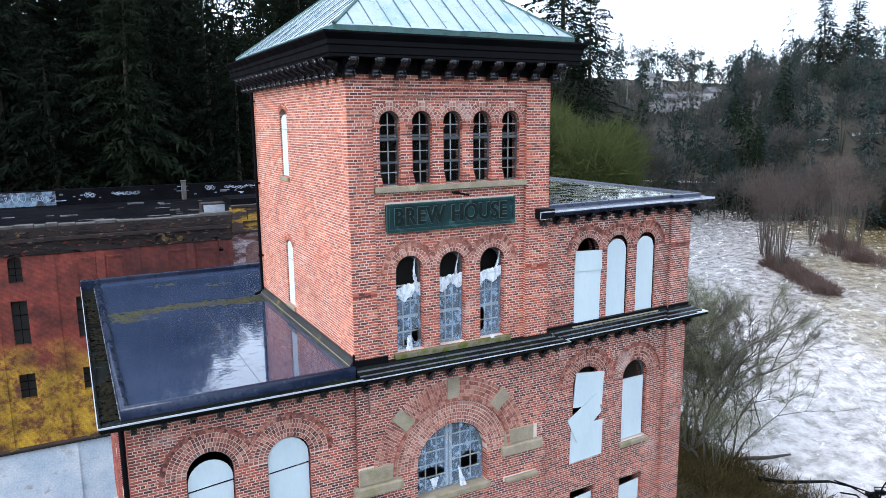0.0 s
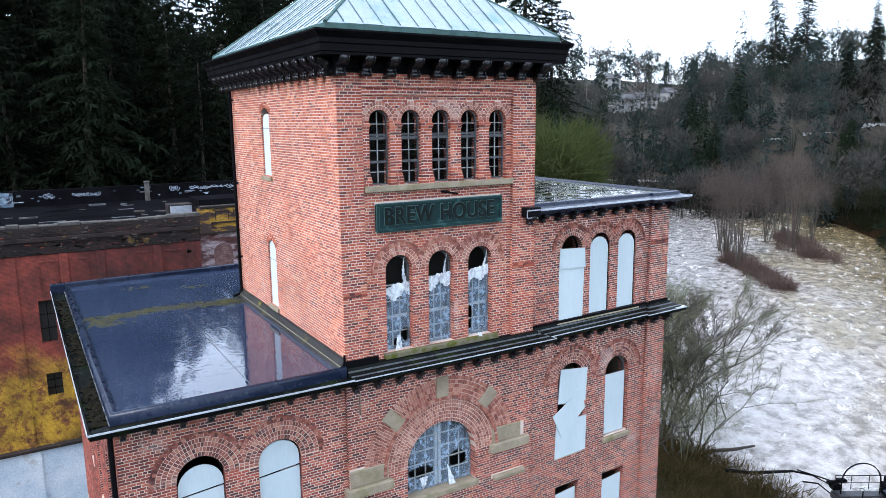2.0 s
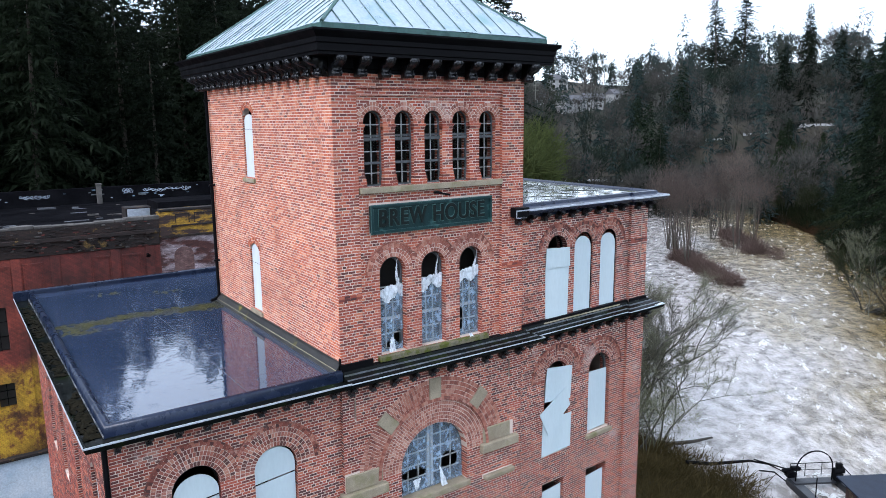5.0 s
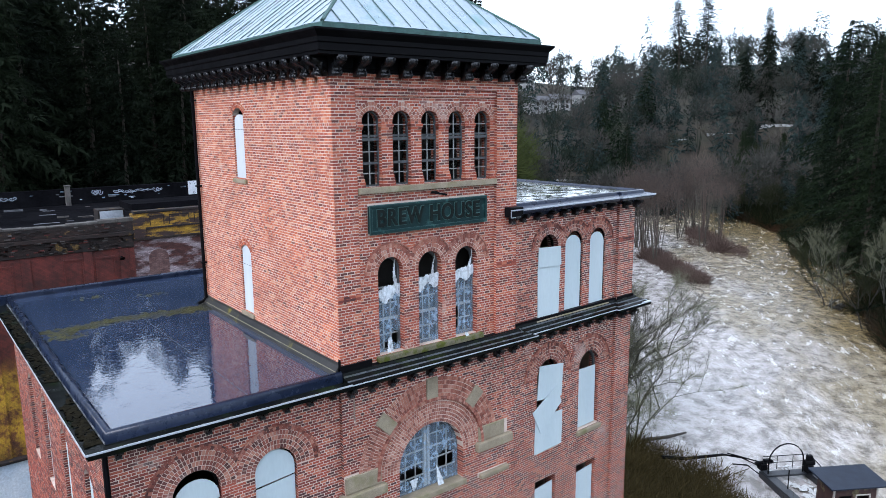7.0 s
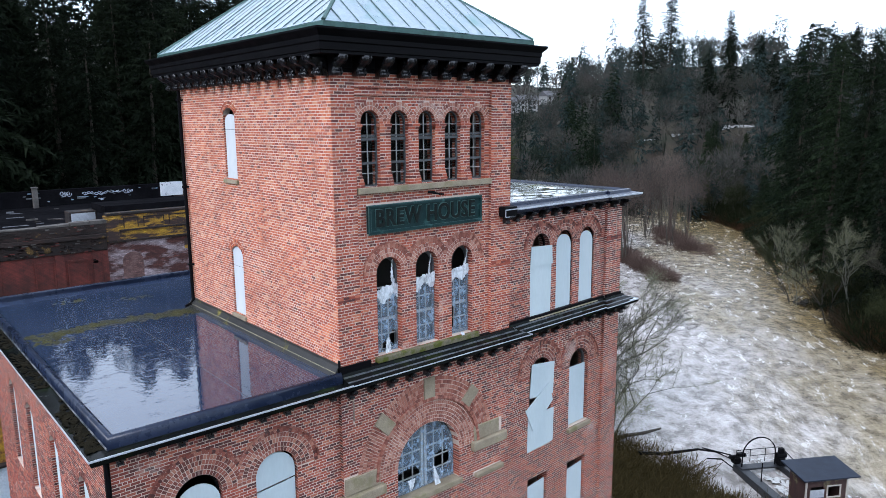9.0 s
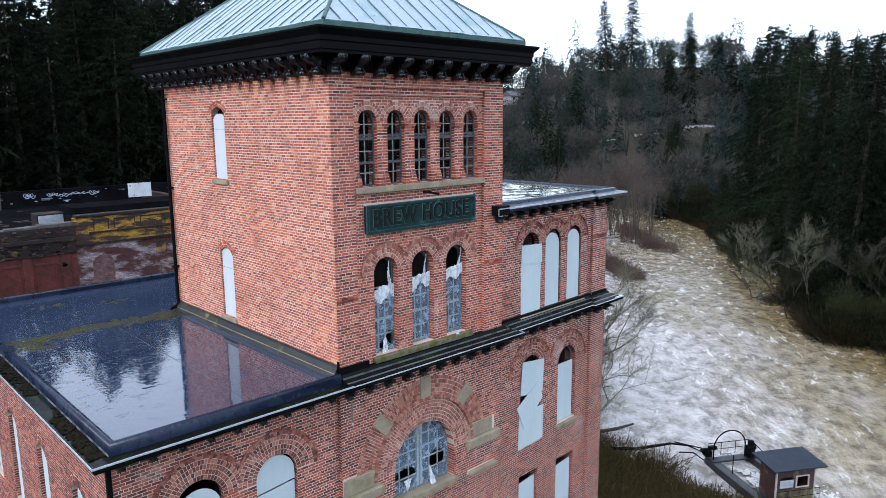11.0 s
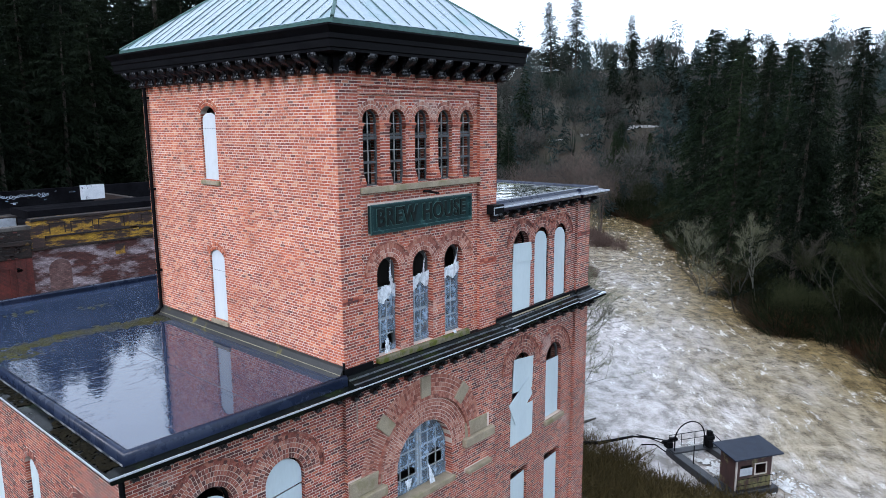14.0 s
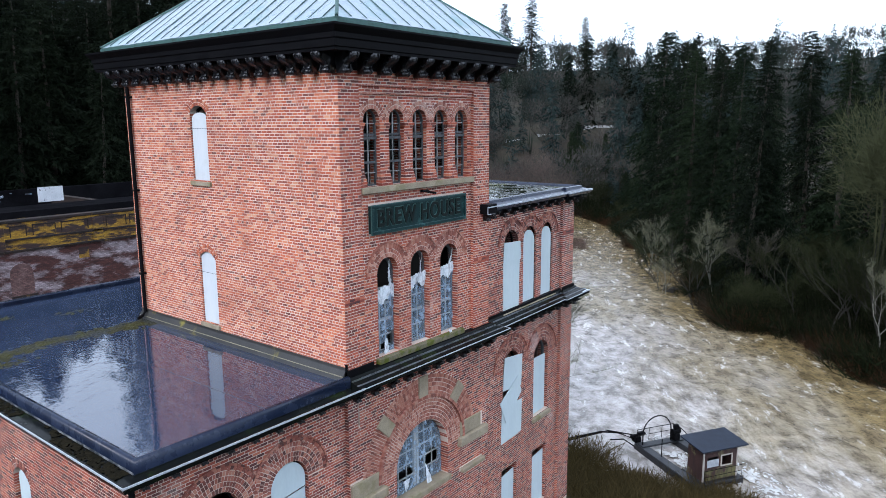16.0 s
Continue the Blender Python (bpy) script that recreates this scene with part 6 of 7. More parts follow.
# thicket of lichen-grown shrubs at the foot of the brew house bank
for k, (x, y, sc) in enumerate(((34.2, 20.4, 0.74), (33.4, 16.8, 0.42), (35.4, 17.6, 0.36), (33.0, 22.5, 0.85))):
    cv, cf = fuzzy(k + 31, 4200, 0.14, 0.75)
    tv, tf = trunk_bar(9.0, 0.16, 0.05, seed=k + 70)
    shrub = tree_thing("mossy_shrub", cv.tolist(), cf.tolist(), M_OLIVE, tv, tf, M_TWIG, "tall leafless shrub grown with olive lichen on the bank", "shrub", "shrubs on the brew house bank")
    shrub.matrix_basis = pose(x, y, float(ground_height(x, y)) - 0.8, 0, 0, 50 * k) @ Matrix.Diagonal((sc, sc, sc, 1))
for k, (x, y, sc) in enumerate(((78.5, -1.5, 1.55), (80.5, -6.0, 1.6), (77.0, -10.0, 1.5))):
    cv, cf = fuzzy(k + 51, 6000, 0.22, 0.6)
    tv, tf = trunk_bar(9.0, 0.22, 0.08, seed=k + 80)
    olive = tree_thing("mossy_tree", cv.tolist(), cf.tolist(), M_OLIVETREE, tv, tf, M_BARK, "broad leafless tree with pale olive lichen over the bank", "tree", "mossy trees beyond the river")
    olive.matrix_basis = pose(x, y, float(ground_height(x, y)) + 2.0, 0, 0, 70 * k) @ Matrix.Diagonal((sc, sc, sc, 1))
# lichen-grey trees on the far bank and one standing in the flood among drift
wv, wf, tv, tf = bare_mesh(140, 13.5, 0.50, 5, 7000, thin=0.28)
pale = tree_thing("bare_tree", tv, tf, M_LICHEN, wv, wf, M_PALEBARK, "pale lichen-grown alder at the water's edge", "tree", "leafless trees by the river")
pale.matrix_basis = pose(85.7, 18.1, 0.2, 0, 0, 30)
for x, y, sc, turn, tilt in ((96.5, 30.0, 0.72, 100, -14), (89.3, 26.1, 0.50, 160, 3), (90.2, 27.0, 0.42, 270, -5), (71.5, -3.5, 0.8, 75, 5), (69.5, -9.0, 0.7, 140, 0), (101.0, 33.5, 0.8, 300, 0)):
    ob = copy_thing(pale, pose(0, 0, 0))
    ob.matrix_basis = pose(x, y, max(float(ground_height(x, y)), -0.2), tilt, 0, turn) @ Matrix.Diagonal((sc, sc, sc, 1))
bm = bmesh.new()
dr_ = random.Random(31)
for k in range(14):
    a = radians(-25 + 50 * dr_.random())
    x, y, z, ln = 89.0 + 2.6 * dr_.random(), 25.2 + 1.8 * dr_.random(), 0.1 + 0.5 * dr_.random(), 1.2 + 2.4 * dr_.random()
    tube(bm, [(x, y, z), (x + ln * 0.5 * math.cos(a), y + ln * 0.5 * math.sin(a), z + 0.2 * dr_.random()), (x + ln * math.cos(a), y + ln * math.sin(a), z - 0.1)], [0.10, 0.09, 0.05], 5)
tagged(link("drift_pile", bm, M_BARK), "dark drift wood caught against trees in the flood", "drift wood")
# drift log at the bank
bm = bmesh.new()
tube(bm, [(36.5, 17.6, 0.3), (39.0, 16.6, 0.25), (41.0, 16.3, 0.15)], [0.16, 0.14, 0.08], 7)
log = tagged(link("drift_log", bm, M_TRUNK), "dark wet drift log lying in the shallows", "log")

M_HOUSE = surface("pale_house_siding", (0.24, 0.24, 0.24), (0.40, 0.40, 0.39), 0.5, 4, 0.8, bump=0.1)
M_SHINGLE = surface("grey_shingle_roof", (0.06, 0.06, 0.065), (0.12, 0.12, 0.13), 0.5, 4, 0.8, bump=0.2)
for hx, hy, hw, hd in HOUSES:
    g0 = float(ground_height(hx, hy))
    hs = thing("house", "small pale house among trees on the far hillside", "house", "houses on the hillside", at=(hx, hy, g0))
    hs.rotation_euler = (0, 0, radians(-35 + (hx * 7) % 40))
    part("wall", boxes((-hw / 2, hw / 2, -hd / 2, hd / 2, -2, 4.6)), M_HOUSE, hs)
    bm = bmesh.new()
    pr = [bm.verts.new(p) for p in ((-hw / 2 - 0.5, -hd / 2 - 0.6, 4.62), (hw / 2 + 0.5, -hd / 2 - 0.6, 4.62), (hw / 2 + 0.5, hd / 2 + 0.6, 4.62), (-hw / 2 - 0.5, hd / 2 + 0.6, 4.62), (-hw / 2 - 0.5, 0, 7.0), (hw / 2 + 0.5, 0, 7.0))]
    for i in ((0, 1, 5, 4), (2, 3, 4, 5), (0, 4, 3), (1, 2, 5), (0, 3, 2, 1)):
        bm.faces.new([pr[k] for k in i])
    part("roof", bm, M_SHINGLE, hs)
    for wx in (-0.3, 0.05, 0.32):
        for wz in (0.6, 2.9):
            part("window", boxes((wx * hw - 0.6, wx * hw + 0.6, -hd / 2 - 0.04, -hd / 2 + 0.1, wz, wz + 1.3)), M_DARK, hs)


# footbridge over a side channel upstream
M_PALECON = surface("pale_weathered_concrete", (0.30, 0.31, 0.31), (0.50, 0.51, 0.51), 0.4, 5, 0.85, bump=0.1)
bridge = thing("footbridge", "long pale footbridge with a railing over the upstream channel", "bridge", at=(165.0, 134.8, 6.4))
bridge.rotation_euler = (0, 0, math.atan2(126.3 - 143.4, 172.2 - 157.8))
part("deck", boxes((-20, 22, -1.1, 1.1, 0.0, 0.45)), M_PALECON, bridge)
for x in (-19, -9, 1, 11, 21):
    part("pier", boxes((x - 0.35, x + 0.35, -0.9, 0.9, -6.5, -0.005)), M_PALEBARK, bridge)
for x in range(-20, 23, 2):
    part("rail_post", boxes((x - 0.06, x + 0.06, -1.08, -0.98, 0.455, 1.5)), M_BARK, bridge)
part("handrail", boxes((-20, 22, -1.10, -0.96, 1.505, 1.62)), M_BARK, bridge)
# retaining wall of the road along the far hillside
for x0, y0, x1, y1 in ((192, 137, 201, 130), (201.4, 129.6, 210, 122), (210.4, 121.6, 221, 110), (221.4, 109.6, 230, 97)):
    zg = min(float(ground_height(x0, y0)), float(ground_height(x1, y1)))
    rw_ = thing("road_wall", "low pale concrete wall beside the hillside road", "wall", "road walls on the hillside", at=(x0, y0, zg))
    rw_.rotation_euler = (0, 0, math.atan2(y1 - y0, x1 - x0))
    ln_ = math.hypot(x1 - x0, y1 - y0)
    part("parapet", boxes((0, ln_, -0.2, 0.2, -1.5, 0.9)), M_PALECON, rw_)
    part("coping", boxes((-0.05, ln_ + 0.05, -0.28, 0.28, 0.904, 1.02)), M_PALECON, rw_)
# power pole among the houses
pole = thing("power_pole", "tall grey timber power pole with a crossarm", "pole", at=(186, 196, float(ground_height(186, 196))))
bm = bmesh.new()
tube(bm, [(0, 0, -0.5), (0, 0, 21)], [0.26, 0.17], 8)
part("shaft", bm, M_PALEBARK, pole)
for z in (19.4, 17.6):
    part("crossarm", boxes((-1.4, 1.4, -0.33, -0.2, z, z + 0.18)), M_PALEBARK, pole)


# ---- the ruined red building behind ----
def paint_wall_material():
    m = bpy.data.materials.new("peeling_painted_brick_wall")
    m.use_nodes = True
    nt = m.node_tree
    b = nt.nodes["Principled BSDF"]
    pos = nt.nodes.new("ShaderNodeNewGeometry").outputs["Position"]
    sep = nt.nodes.new("ShaderNodeSeparateXYZ")
    nt.links.new(pos, sep.inputs[0])
    n1, n2 = noise_tex(nt, 0.25, 4, 0.6, vec=pos), noise_tex(nt, 3.0, 6, 0.7, vec=pos)
    zz = math_node(nt, "ADD", sep.outputs["Z"], math_node(nt, "MULTIPLY", math_node(nt, "SUBTRACT", n1, 0.5), 9.0))
    soot = ramp(nt, noise_tex(nt, 0.6, 6, 0.7, vec=pos), [(0.36, (0.34, 0.31, 0.30)), (0.60, (1.0, 1.0, 1.0))])
    red = ramp(nt, n2, [(0.3, (0.13, 0.022, 0.015)), (0.7, (0.27, 0.050, 0.029))])
    n3 = noise_tex(nt, 0.9, 6, 0.7, vec=pos)
    yel = ramp(nt, math_node(nt, "ADD", math_node(nt, "MULTIPLY", n2, 0.5), math_node(nt, "MULTIPLY", n3, 0.5)), [(0.38, (0.10, 0.030, 0.018)), (0.45, (0.24, 0.10, 0.018)), (0.51, (0.46, 0.27, 0.018)), (0.7, (0.60, 0.38, 0.028))])
    f = ramp(nt, math_node(nt, "DIVIDE", zz, 25.0), [(0.42, (1, 1, 1)), (0.50, (0, 0, 0))])
    col = mix(nt, 1.0, mix(nt, f, red, yel), soot, "MULTIPLY")
    # wall colour multiplied down from left to right along the front
    old = ramp(nt, math_node(nt, "ADD", math_node(nt, "MULTIPLY", sep.outputs["X"], 0.05), math_node(nt, "MULTIPLY", n1, 0.5)), [(0.0, (1.15, 1.1, 1.05)), (0.14, (0.62, 0.52, 0.55))])
    col = mix(nt, 1.0, col, old, "MULTIPLY")
    pale = ramp(nt, noise_tex(nt, 0.22, 5, 0.6, vec=pos), [(0.63, (0, 0, 0)), (0.69, (0.6, 0.6, 0.6))])
    col = mix(nt, pale, col, (0.24, 0.13, 0.11))
    bk = nt.nodes.new("ShaderNodeTexBrick")
    bk.inputs["Color1"].default_value, bk.inputs["Color2"].default_value, bk.inputs["Mortar"].default_value = (0.85, 0.85, 0.85, 1), (1, 1, 1, 1), (0.55, 0.55, 0.55, 1)
    bk.inputs["Scale"].default_value, bk.inputs["Brick Width"].default_value, bk.inputs["Row Height"].default_value, bk.inputs["Mortar Size"].default_value = 1.0, 0.22, 0.075, 0.012
    cmb = nt.nodes.new("ShaderNodeCombineXYZ")
    nt.links.new(sep.outputs["X"], cmb.inputs[0])
    nt.links.new(sep.outputs["Z"], cmb.inputs[1])
    nt.links.new(cmb.outputs[0], bk.inputs["Vector"])
    nt.links.new(mix(nt, 1.0, col, bk.outputs["Color"], "MULTIPLY"), b.inputs["Base Color"])
    b.inputs["Roughness"].default_value = 0.75
    return m


M_REDWALL = paint_wall_material()
M_WHITEWALL = surface("scuffed_white_blue_paint", (0.42, 0.52, 0.62), (0.70, 0.73, 0.76), 0.6, 9, 0.7, bump=0.2, stain=(0.25, 0.20, 0.17), stain_scale=0.7, stain_at=(0.58, 0.7))
M_TAR = surface("wet_black_tar_roof", (0.004, 0.004, 0.005), (0.011, 0.011, 0.013), 0.5, 6, 0.35, 0.7, bump=0.3, spec=0.06)
M_LEDGE = surface("sooty_brick_ledge", (0.006, 0.004, 0.004), (0.036, 0.016, 0.011), 1.6, 12, 0.85, bump=0.8, stain=(0.22, 0.13, 0.03), stain_scale=1.4, stain_at=(0.60, 0.68), stretch=(0.5, 0.5, 2.2))
M_CAP = surface("broken_pale_coping", (0.03, 0.026, 0.024), (0.13, 0.12, 0.11), 1.5, 14, 0.9, bump=0.6)
M_YELLOW = surface("flaking_yellow_paint", (0.30, 0.145, 0.008), (0.54, 0.315, 0.016), 0.9, 10, 0.7, bump=0.3, stain=(0.030, 0.012, 0.010), stain_scale=1.1, stain_at=(0.46, 0.54), stain_stretch=(0.6, 1, 2.2))
M_BLUEPAINT = surface("blue_white_graffiti_paint", (0.03, 0.08, 0.14), (0.30, 0.40, 0.48), 1.4, 7, 0.7, bump=0.1, stain=(0.02, 0.02, 0.03), stain_scale=1.3, stain_at=(0.48, 0.56))
M_TAR.node_tree.nodes["Principled BSDF"].inputs["IOR"].default_value = 1.08
ruin = thing("red_brick_ruin", "derelict red painted brick brewery building with yellow patches", "building")
RY = 31.8
RF = facing_front(RY)
rw = [arch(-9.19, 0.72, 16.35, 17.6, 0.3), arch(-9.19, 0.85, 12.5, 15.24, 0.0), arch(-9.2, 0.85, 9.1, 10.7, 0.0), arch(-11.2, 0.85, 9.1, 10.7, 0.0), arch(-5.75, 0.85, 12.5, 15.13, 0.0), arch(-5.75, 0.85, 9.1, 10.6, 0.0), arch(-11.9, 0.85, 12.5, 15.24, 0.0)]
blind = [(-5.93, -4.98, 15.7, 17.42), (-4.21, -3.32, 15.7, 17.43), (-0.58, 0.38, 15.7, 17.44), (1.16, 2.16, 15.7, 17.39)]
holes = rw
BW_SAVE = len(BRICKWORK)
ob = wall(RF, -30.0, 3.4, 6.1, 18.7, holes, 0.5, ruin, M_BRICK_LOWER, label="red painted brick front with yellow paint below")
del BRICKWORK[BW_SAVE:]
ob.data.materials[0] = M_REDWALL
for x0, x1, z0, z1 in blind:
    part("blind_panel", boxes((x0 - 0.06, x1 + 0.06, RY - 0.07, RY + 0.01, z1, z1 + 0.10), (x0 - 0.06, x0, RY - 0.07, RY + 0.01, z0, z1), (x1, x1 + 0.06, RY - 0.07, RY + 0.01, z0, z1)), M_REDWALL, ruin)
for x in (-15.2, -12.9, -10.5, -7.35, -4.62, -2.6, 0.7, 2.75):
    part("pilaster", boxes((x - 0.26, x + 0.26, RY - 0.06, RY, 6.1, 17.9), bevel=0.02), M_REDWALL, ruin)
for d0, d1, z0, z1 in ((-0.10, -0.02, 17.9, 18.7), (-0.28, 0.5, 18.7, 18.95), (-0.18, 0.5, 18.95, 19.55)):
    part("ledge", boxes((-30, 3.4, RY + d0, RY + d1, z0, z1), bevel=0.03), M_LEDGE, ruin, "sooty corbelled brick ledge")
r_ = random.Random(3)
for name, mat, n_, label in (("worn_bricks", M_LEDGE, 900, "rows of broken sooty bricks"), ("bare_bricks", M_REDWALL, 110, "bare red bricks where the soot has fallen off"), ("pale_bricks", M_CAP, 130, "pale broken brick edges")):
    wv_, wf_ = [], []
    for k in range(n_):
        cx, cz = -28 + 31 * r_.random(), 17.93 + 0.075 * r_.randrange(21)
        w_, d_ = 0.12 + 0.22 * r_.random(), RY - 0.125 - (0.20 * r_.random() if cz > 18.6 else 0.03)
        k0 = len(wv_)
        wv_ += [(x, y, z) for y in (d_, RY - 0.02) for x, z in ((cx, cz), (cx + w_, cz), (cx + w_, cz + 0.06), (cx, cz + 0.06))]
        wf_ += [tuple(k0 + i for i in f) for f in ((0, 1, 2, 3), (0, 4, 5, 1), (1, 5, 6, 2), (2, 6, 7, 3), (3, 7, 4, 0))]
    raw(name, wv_, wf_, mat, ruin, label)["kind"] = "stuff"
x = -30.0
while x < 3.2:
    w_ = 0.5 + 0.7 * r_.random()
    part("coping_stone", boxes((x, x + w_ - 0.02, RY - 0.16 - 0.05 * r_.random(), RY + 0.42, 19.55, 19.62 + 0.16 * r_.random()), bevel=0.02), M_CAP, ruin)
    x += w_
M_WASHED = surface("patchy_whitewashed_brick", (0.045, 0.014, 0.013), (0.12, 0.036, 0.028), 1.6, 9, 0.85, bump=0.5, stain=(0.34, 0.28, 0.30), stain_scale=0.75, stain_at=(0.47, 0.60), stretch=(0.5, 1, 3.0), stain_stretch=(0.7, 1, 1.7))
part("wall", boxes((3.4, 14.0, RY, RY + 0.5, 6.1, 18.35)), M_WASHED, ruin, "dark brick wall with flaking whitewash")
part("upper_wall", boxes((3.4, 14.0, RY - 0.02, RY + 0.5, 18.35, 19.95), bevel=0.02), M_YELLOW, ruin, "sooty parapet with flaking yellow paint")
part("coping", boxes((3.5, 14.0, RY - 0.10, RY + 0.55, 19.95, 20.12), bevel=0.03), M_LEDGE, ruin, "broken sooty coping")
part("roof_slope", boxes((3.6, 14.0, RY + 0.55, RY + 3.5, 20.0, 20.5)), M_TAR, ruin, "wet black roof")
part("ledge", boxes((3.4, 14.0, RY - 0.16, RY - 0.03, 18.28, 18.40)), M_LEDGE, ruin, "sooty brick ledge")
part("ledge", boxes((4.2, 14.0, RY - 0.12, RY - 0.03, 18.95, 19.05)), M_LEDGE, ruin, "sooty brick ledge")
for x0, x1 in ((3.4, 4.15), (9.1, 9.7)):
    part("pilaster", boxes((x0, x1, RY - 0.12, RY - 0.02, 18.40, 19.8), bevel=0.02), M_YELLOW, ruin, "yellow painted pilaster")
for x0, x1 in ((4.5, 5.3), (5.7, 6.9), (7.3, 8.8), (10.0, 11.2), (11.5, 12.6)):
    part("recessed_panel", boxes((x0 - 0.05, x1 + 0.05, RY - 0.055, RY - 0.02, 19.70, 19.78), (x0 - 0.05, x0, RY - 0.055, RY - 0.02, 19.15, 19.70), (x1, x1 + 0.05, RY - 0.055, RY - 0.02, 19.15, 19.70)), M_LEDGE, ruin)
part("yellow_patch", boxes((8.15, 8.75, RY - 0.015, RY, 17.4, 18.05)), M_YELLOW, ruin, "flaking yellow paint patch")
# bricked-up arch
bm = bmesh.new()
vs = [bm.verts.new((4.85 + 0.62 * math.cos(math.pi * i / 12), RY - 0.015, 17.05 + 0.55 * math.sin(math.pi * i / 12))) for i in range(13)] + [bm.verts.new((4.23, RY - 0.015, 15.75)), bm.verts.new((5.47, RY - 0.015, 15.75))]
f = bm.faces.new(vs)
r0_ = bmesh.ops.extrude_face_region(bm, geom=[f])
for v in r0_["geom"]:
    if isinstance(v, bmesh.types.BMVert):
        v.co.y = RY + 0.01
bmesh.ops.recalc_face_normals(bm, faces=bm.faces)


def coursed(m, w=0.22, h=0.075, dark=0.5):
    """Lays faint brick courses over a painted wall's colour."""
    nt = m.node_tree
    b = nt.nodes["Principled BSDF"]
    sep = nt.nodes.new("ShaderNodeSeparateXYZ")
    cmb = nt.nodes.new("ShaderNodeCombineXYZ")
    bk = nt.nodes.new("ShaderNodeTexBrick")
    nt.links.new(nt.nodes.new("ShaderNodeNewGeometry").outputs["Position"], sep.inputs[0])
    nt.links.new(sep.outputs["X"], cmb.inputs[0])
    nt.links.new(sep.outputs["Z"], cmb.inputs[1])
    nt.links.new(cmb.outputs[0], bk.inputs["Vector"])
    bk.inputs["Color1"].default_value, bk.inputs["Color2"].default_value, bk.inputs["Mortar"].default_value = (0.55, 0.55, 0.55, 1), (1.15, 1.15, 1.15, 1), (dark, dark, dark, 1)
    bk.inputs["Scale"].default_value, bk.inputs["Brick Width"].default_value, bk.inputs["Row Height"].default_value, bk.inputs["Mortar Size"].default_value = 1.0, w, h, 0.012
    nt.links.new(mix(nt, 1.0, b.inputs["Base Color"].links[0].from_socket, bk.outputs["Color"], "MULTIPLY"), b.inputs["Base Color"])


coursed(M_WASHED)
coursed(M_YELLOW)
coursed(M_LEDGE, dark=0.25)
M_PINK = surface("pinkish_infill_brick", (0.12, 0.055, 0.050), (0.24, 0.14, 0.13), 2.0, 12, 0.85, bump=0.4)
coursed(M_PINK)
part("bricked_arch", bm, M_PINK, ruin, "bricked-up arched opening")
part("ledge", boxes((4.2, 5.6, RY - 0.08, RY, 15.62, 15.74)), M_LEDGE, ruin)
lampd = bmesh.new()
tube(lampd, [(2.57, RY, 17.35), (2.57, RY - 0.3, 17.42), (2.57, RY - 0.42, 17.3)], [0.05, 0.05, 0.16], 8)
part("wall_lamp", lampd, M_BLACK, ruin, "old gooseneck wall lamp")
part("flat_roof", boxes((-30, 26, RY + 0.5, 47.8, 18.9, 19.2)), M_TAR, ruin, "wet black tarred flat roof")
part("base_wall", boxes((-30, 14.0, RY - 0.25, RY + 0.5, -0.5, 5.95)), M_WHITEWALL, ruin, "white and blue painted concrete base")
part("ledge", boxes((-30, 14.0, RY - 0.45, RY + 0.5, 5.95, 6.12), bevel=0.02), M_LEDGE, ruin, "rusty sill ledge")
part("pipe_pilaster", boxes((-7.4, -6.9, RY - 0.35, RY - 0.25, -0.5, 5.9)), M_WHITEWALL, ruin)
part("back_parapet", boxes((-30, 26, 47.8, 48.2, 19.0, 20.45), bevel=0.02), M_TAR, ruin, "black parapet")
M_PALEBOARD = surface("white_scribbled_board", (0.50, 0.53, 0.57), (0.72, 0.74, 0.77), 1.0, 20, 0.6, bump=0.1, stain=(0.12, 0.13, 0.15), stain_scale=4.0, stain_at=(0.62, 0.66))
part("graffiti_board", boxes((11.0, 12.8, 43.9, 43.96, 19.75, 20.85)), M_PALEBOARD, ruin, "white board with faded scribbles")
M_PAINT = surface("white_spray_paint", (0.25, 0.30, 0.38), (0.55, 0.60, 0.68), 3, 20, 0.7, bump=0)
gr = random.Random(6)
for k, (gx0, gx1, gz0, gz1) in enumerate(((4.6, 5.2, 19.8, 20.3), (6.2, 7.0, 19.9, 20.2), (7.1, 7.9, 19.8, 20.15), (8.0, 9.1, 19.9, 20.2), (9.3, 10.0, 19.8, 20.2), (-2.8, -1.9, 19.8, 20.1), (-1.8, -0.8, 19.75, 20.1), (-4.8, -4.2, 19.7, 20.2), (-10.4, -9.0, 19.5, 20.3), (-8.6, -7.2, 19.4, 20.2))):
    bm = bmesh.new()
    pts, n_ = [], 40
    turns = 2.5 + 2 * gr.random()
    for i in range(n_):
        t_ = i / (n_ - 1)
        a_ = t_ * turns * 6.283
        pts.append((gx0 + (gx1 - gx0) * t_ + 0.16 * math.cos(a_), 47.72, (gz0 + gz1) / 2 + (gz1 - gz0) * 0.45 * math.sin(a_) * (0.6 + 0.4 * math.sin(i * 0.9 + k))))
    tube(bm, pts, 0.026, 4)
    part("graffiti", bm, M_PAINT, ruin, "looping white spray-paint scribble")
part("back_parapet", boxes((-30, -6.9, 47.74, 47.8, 19.25, 20.35)), M_BLUEPAINT, ruin, "parapet covered in blue and white graffiti paint")
part("side_wall", boxes((13.5, 14.0, RY + 0.5, 47.8, 2.0, 19.9), (-30, -29.5, RY + 0.5, 47.8, 2.0, 19.0), (-29.5, 26, 47.75, 48.1, 2.0, 18.95)), M_LEDGE, ruin)
part("chimney", boxes((2.5, 2.85, 47.0, 47.4, 19.1, 20.7), (2.45, 2.9, 46.95, 47.45, 20.7, 20.8), bevel=0.02), M_CAP, ruin, "small capped roof vent")
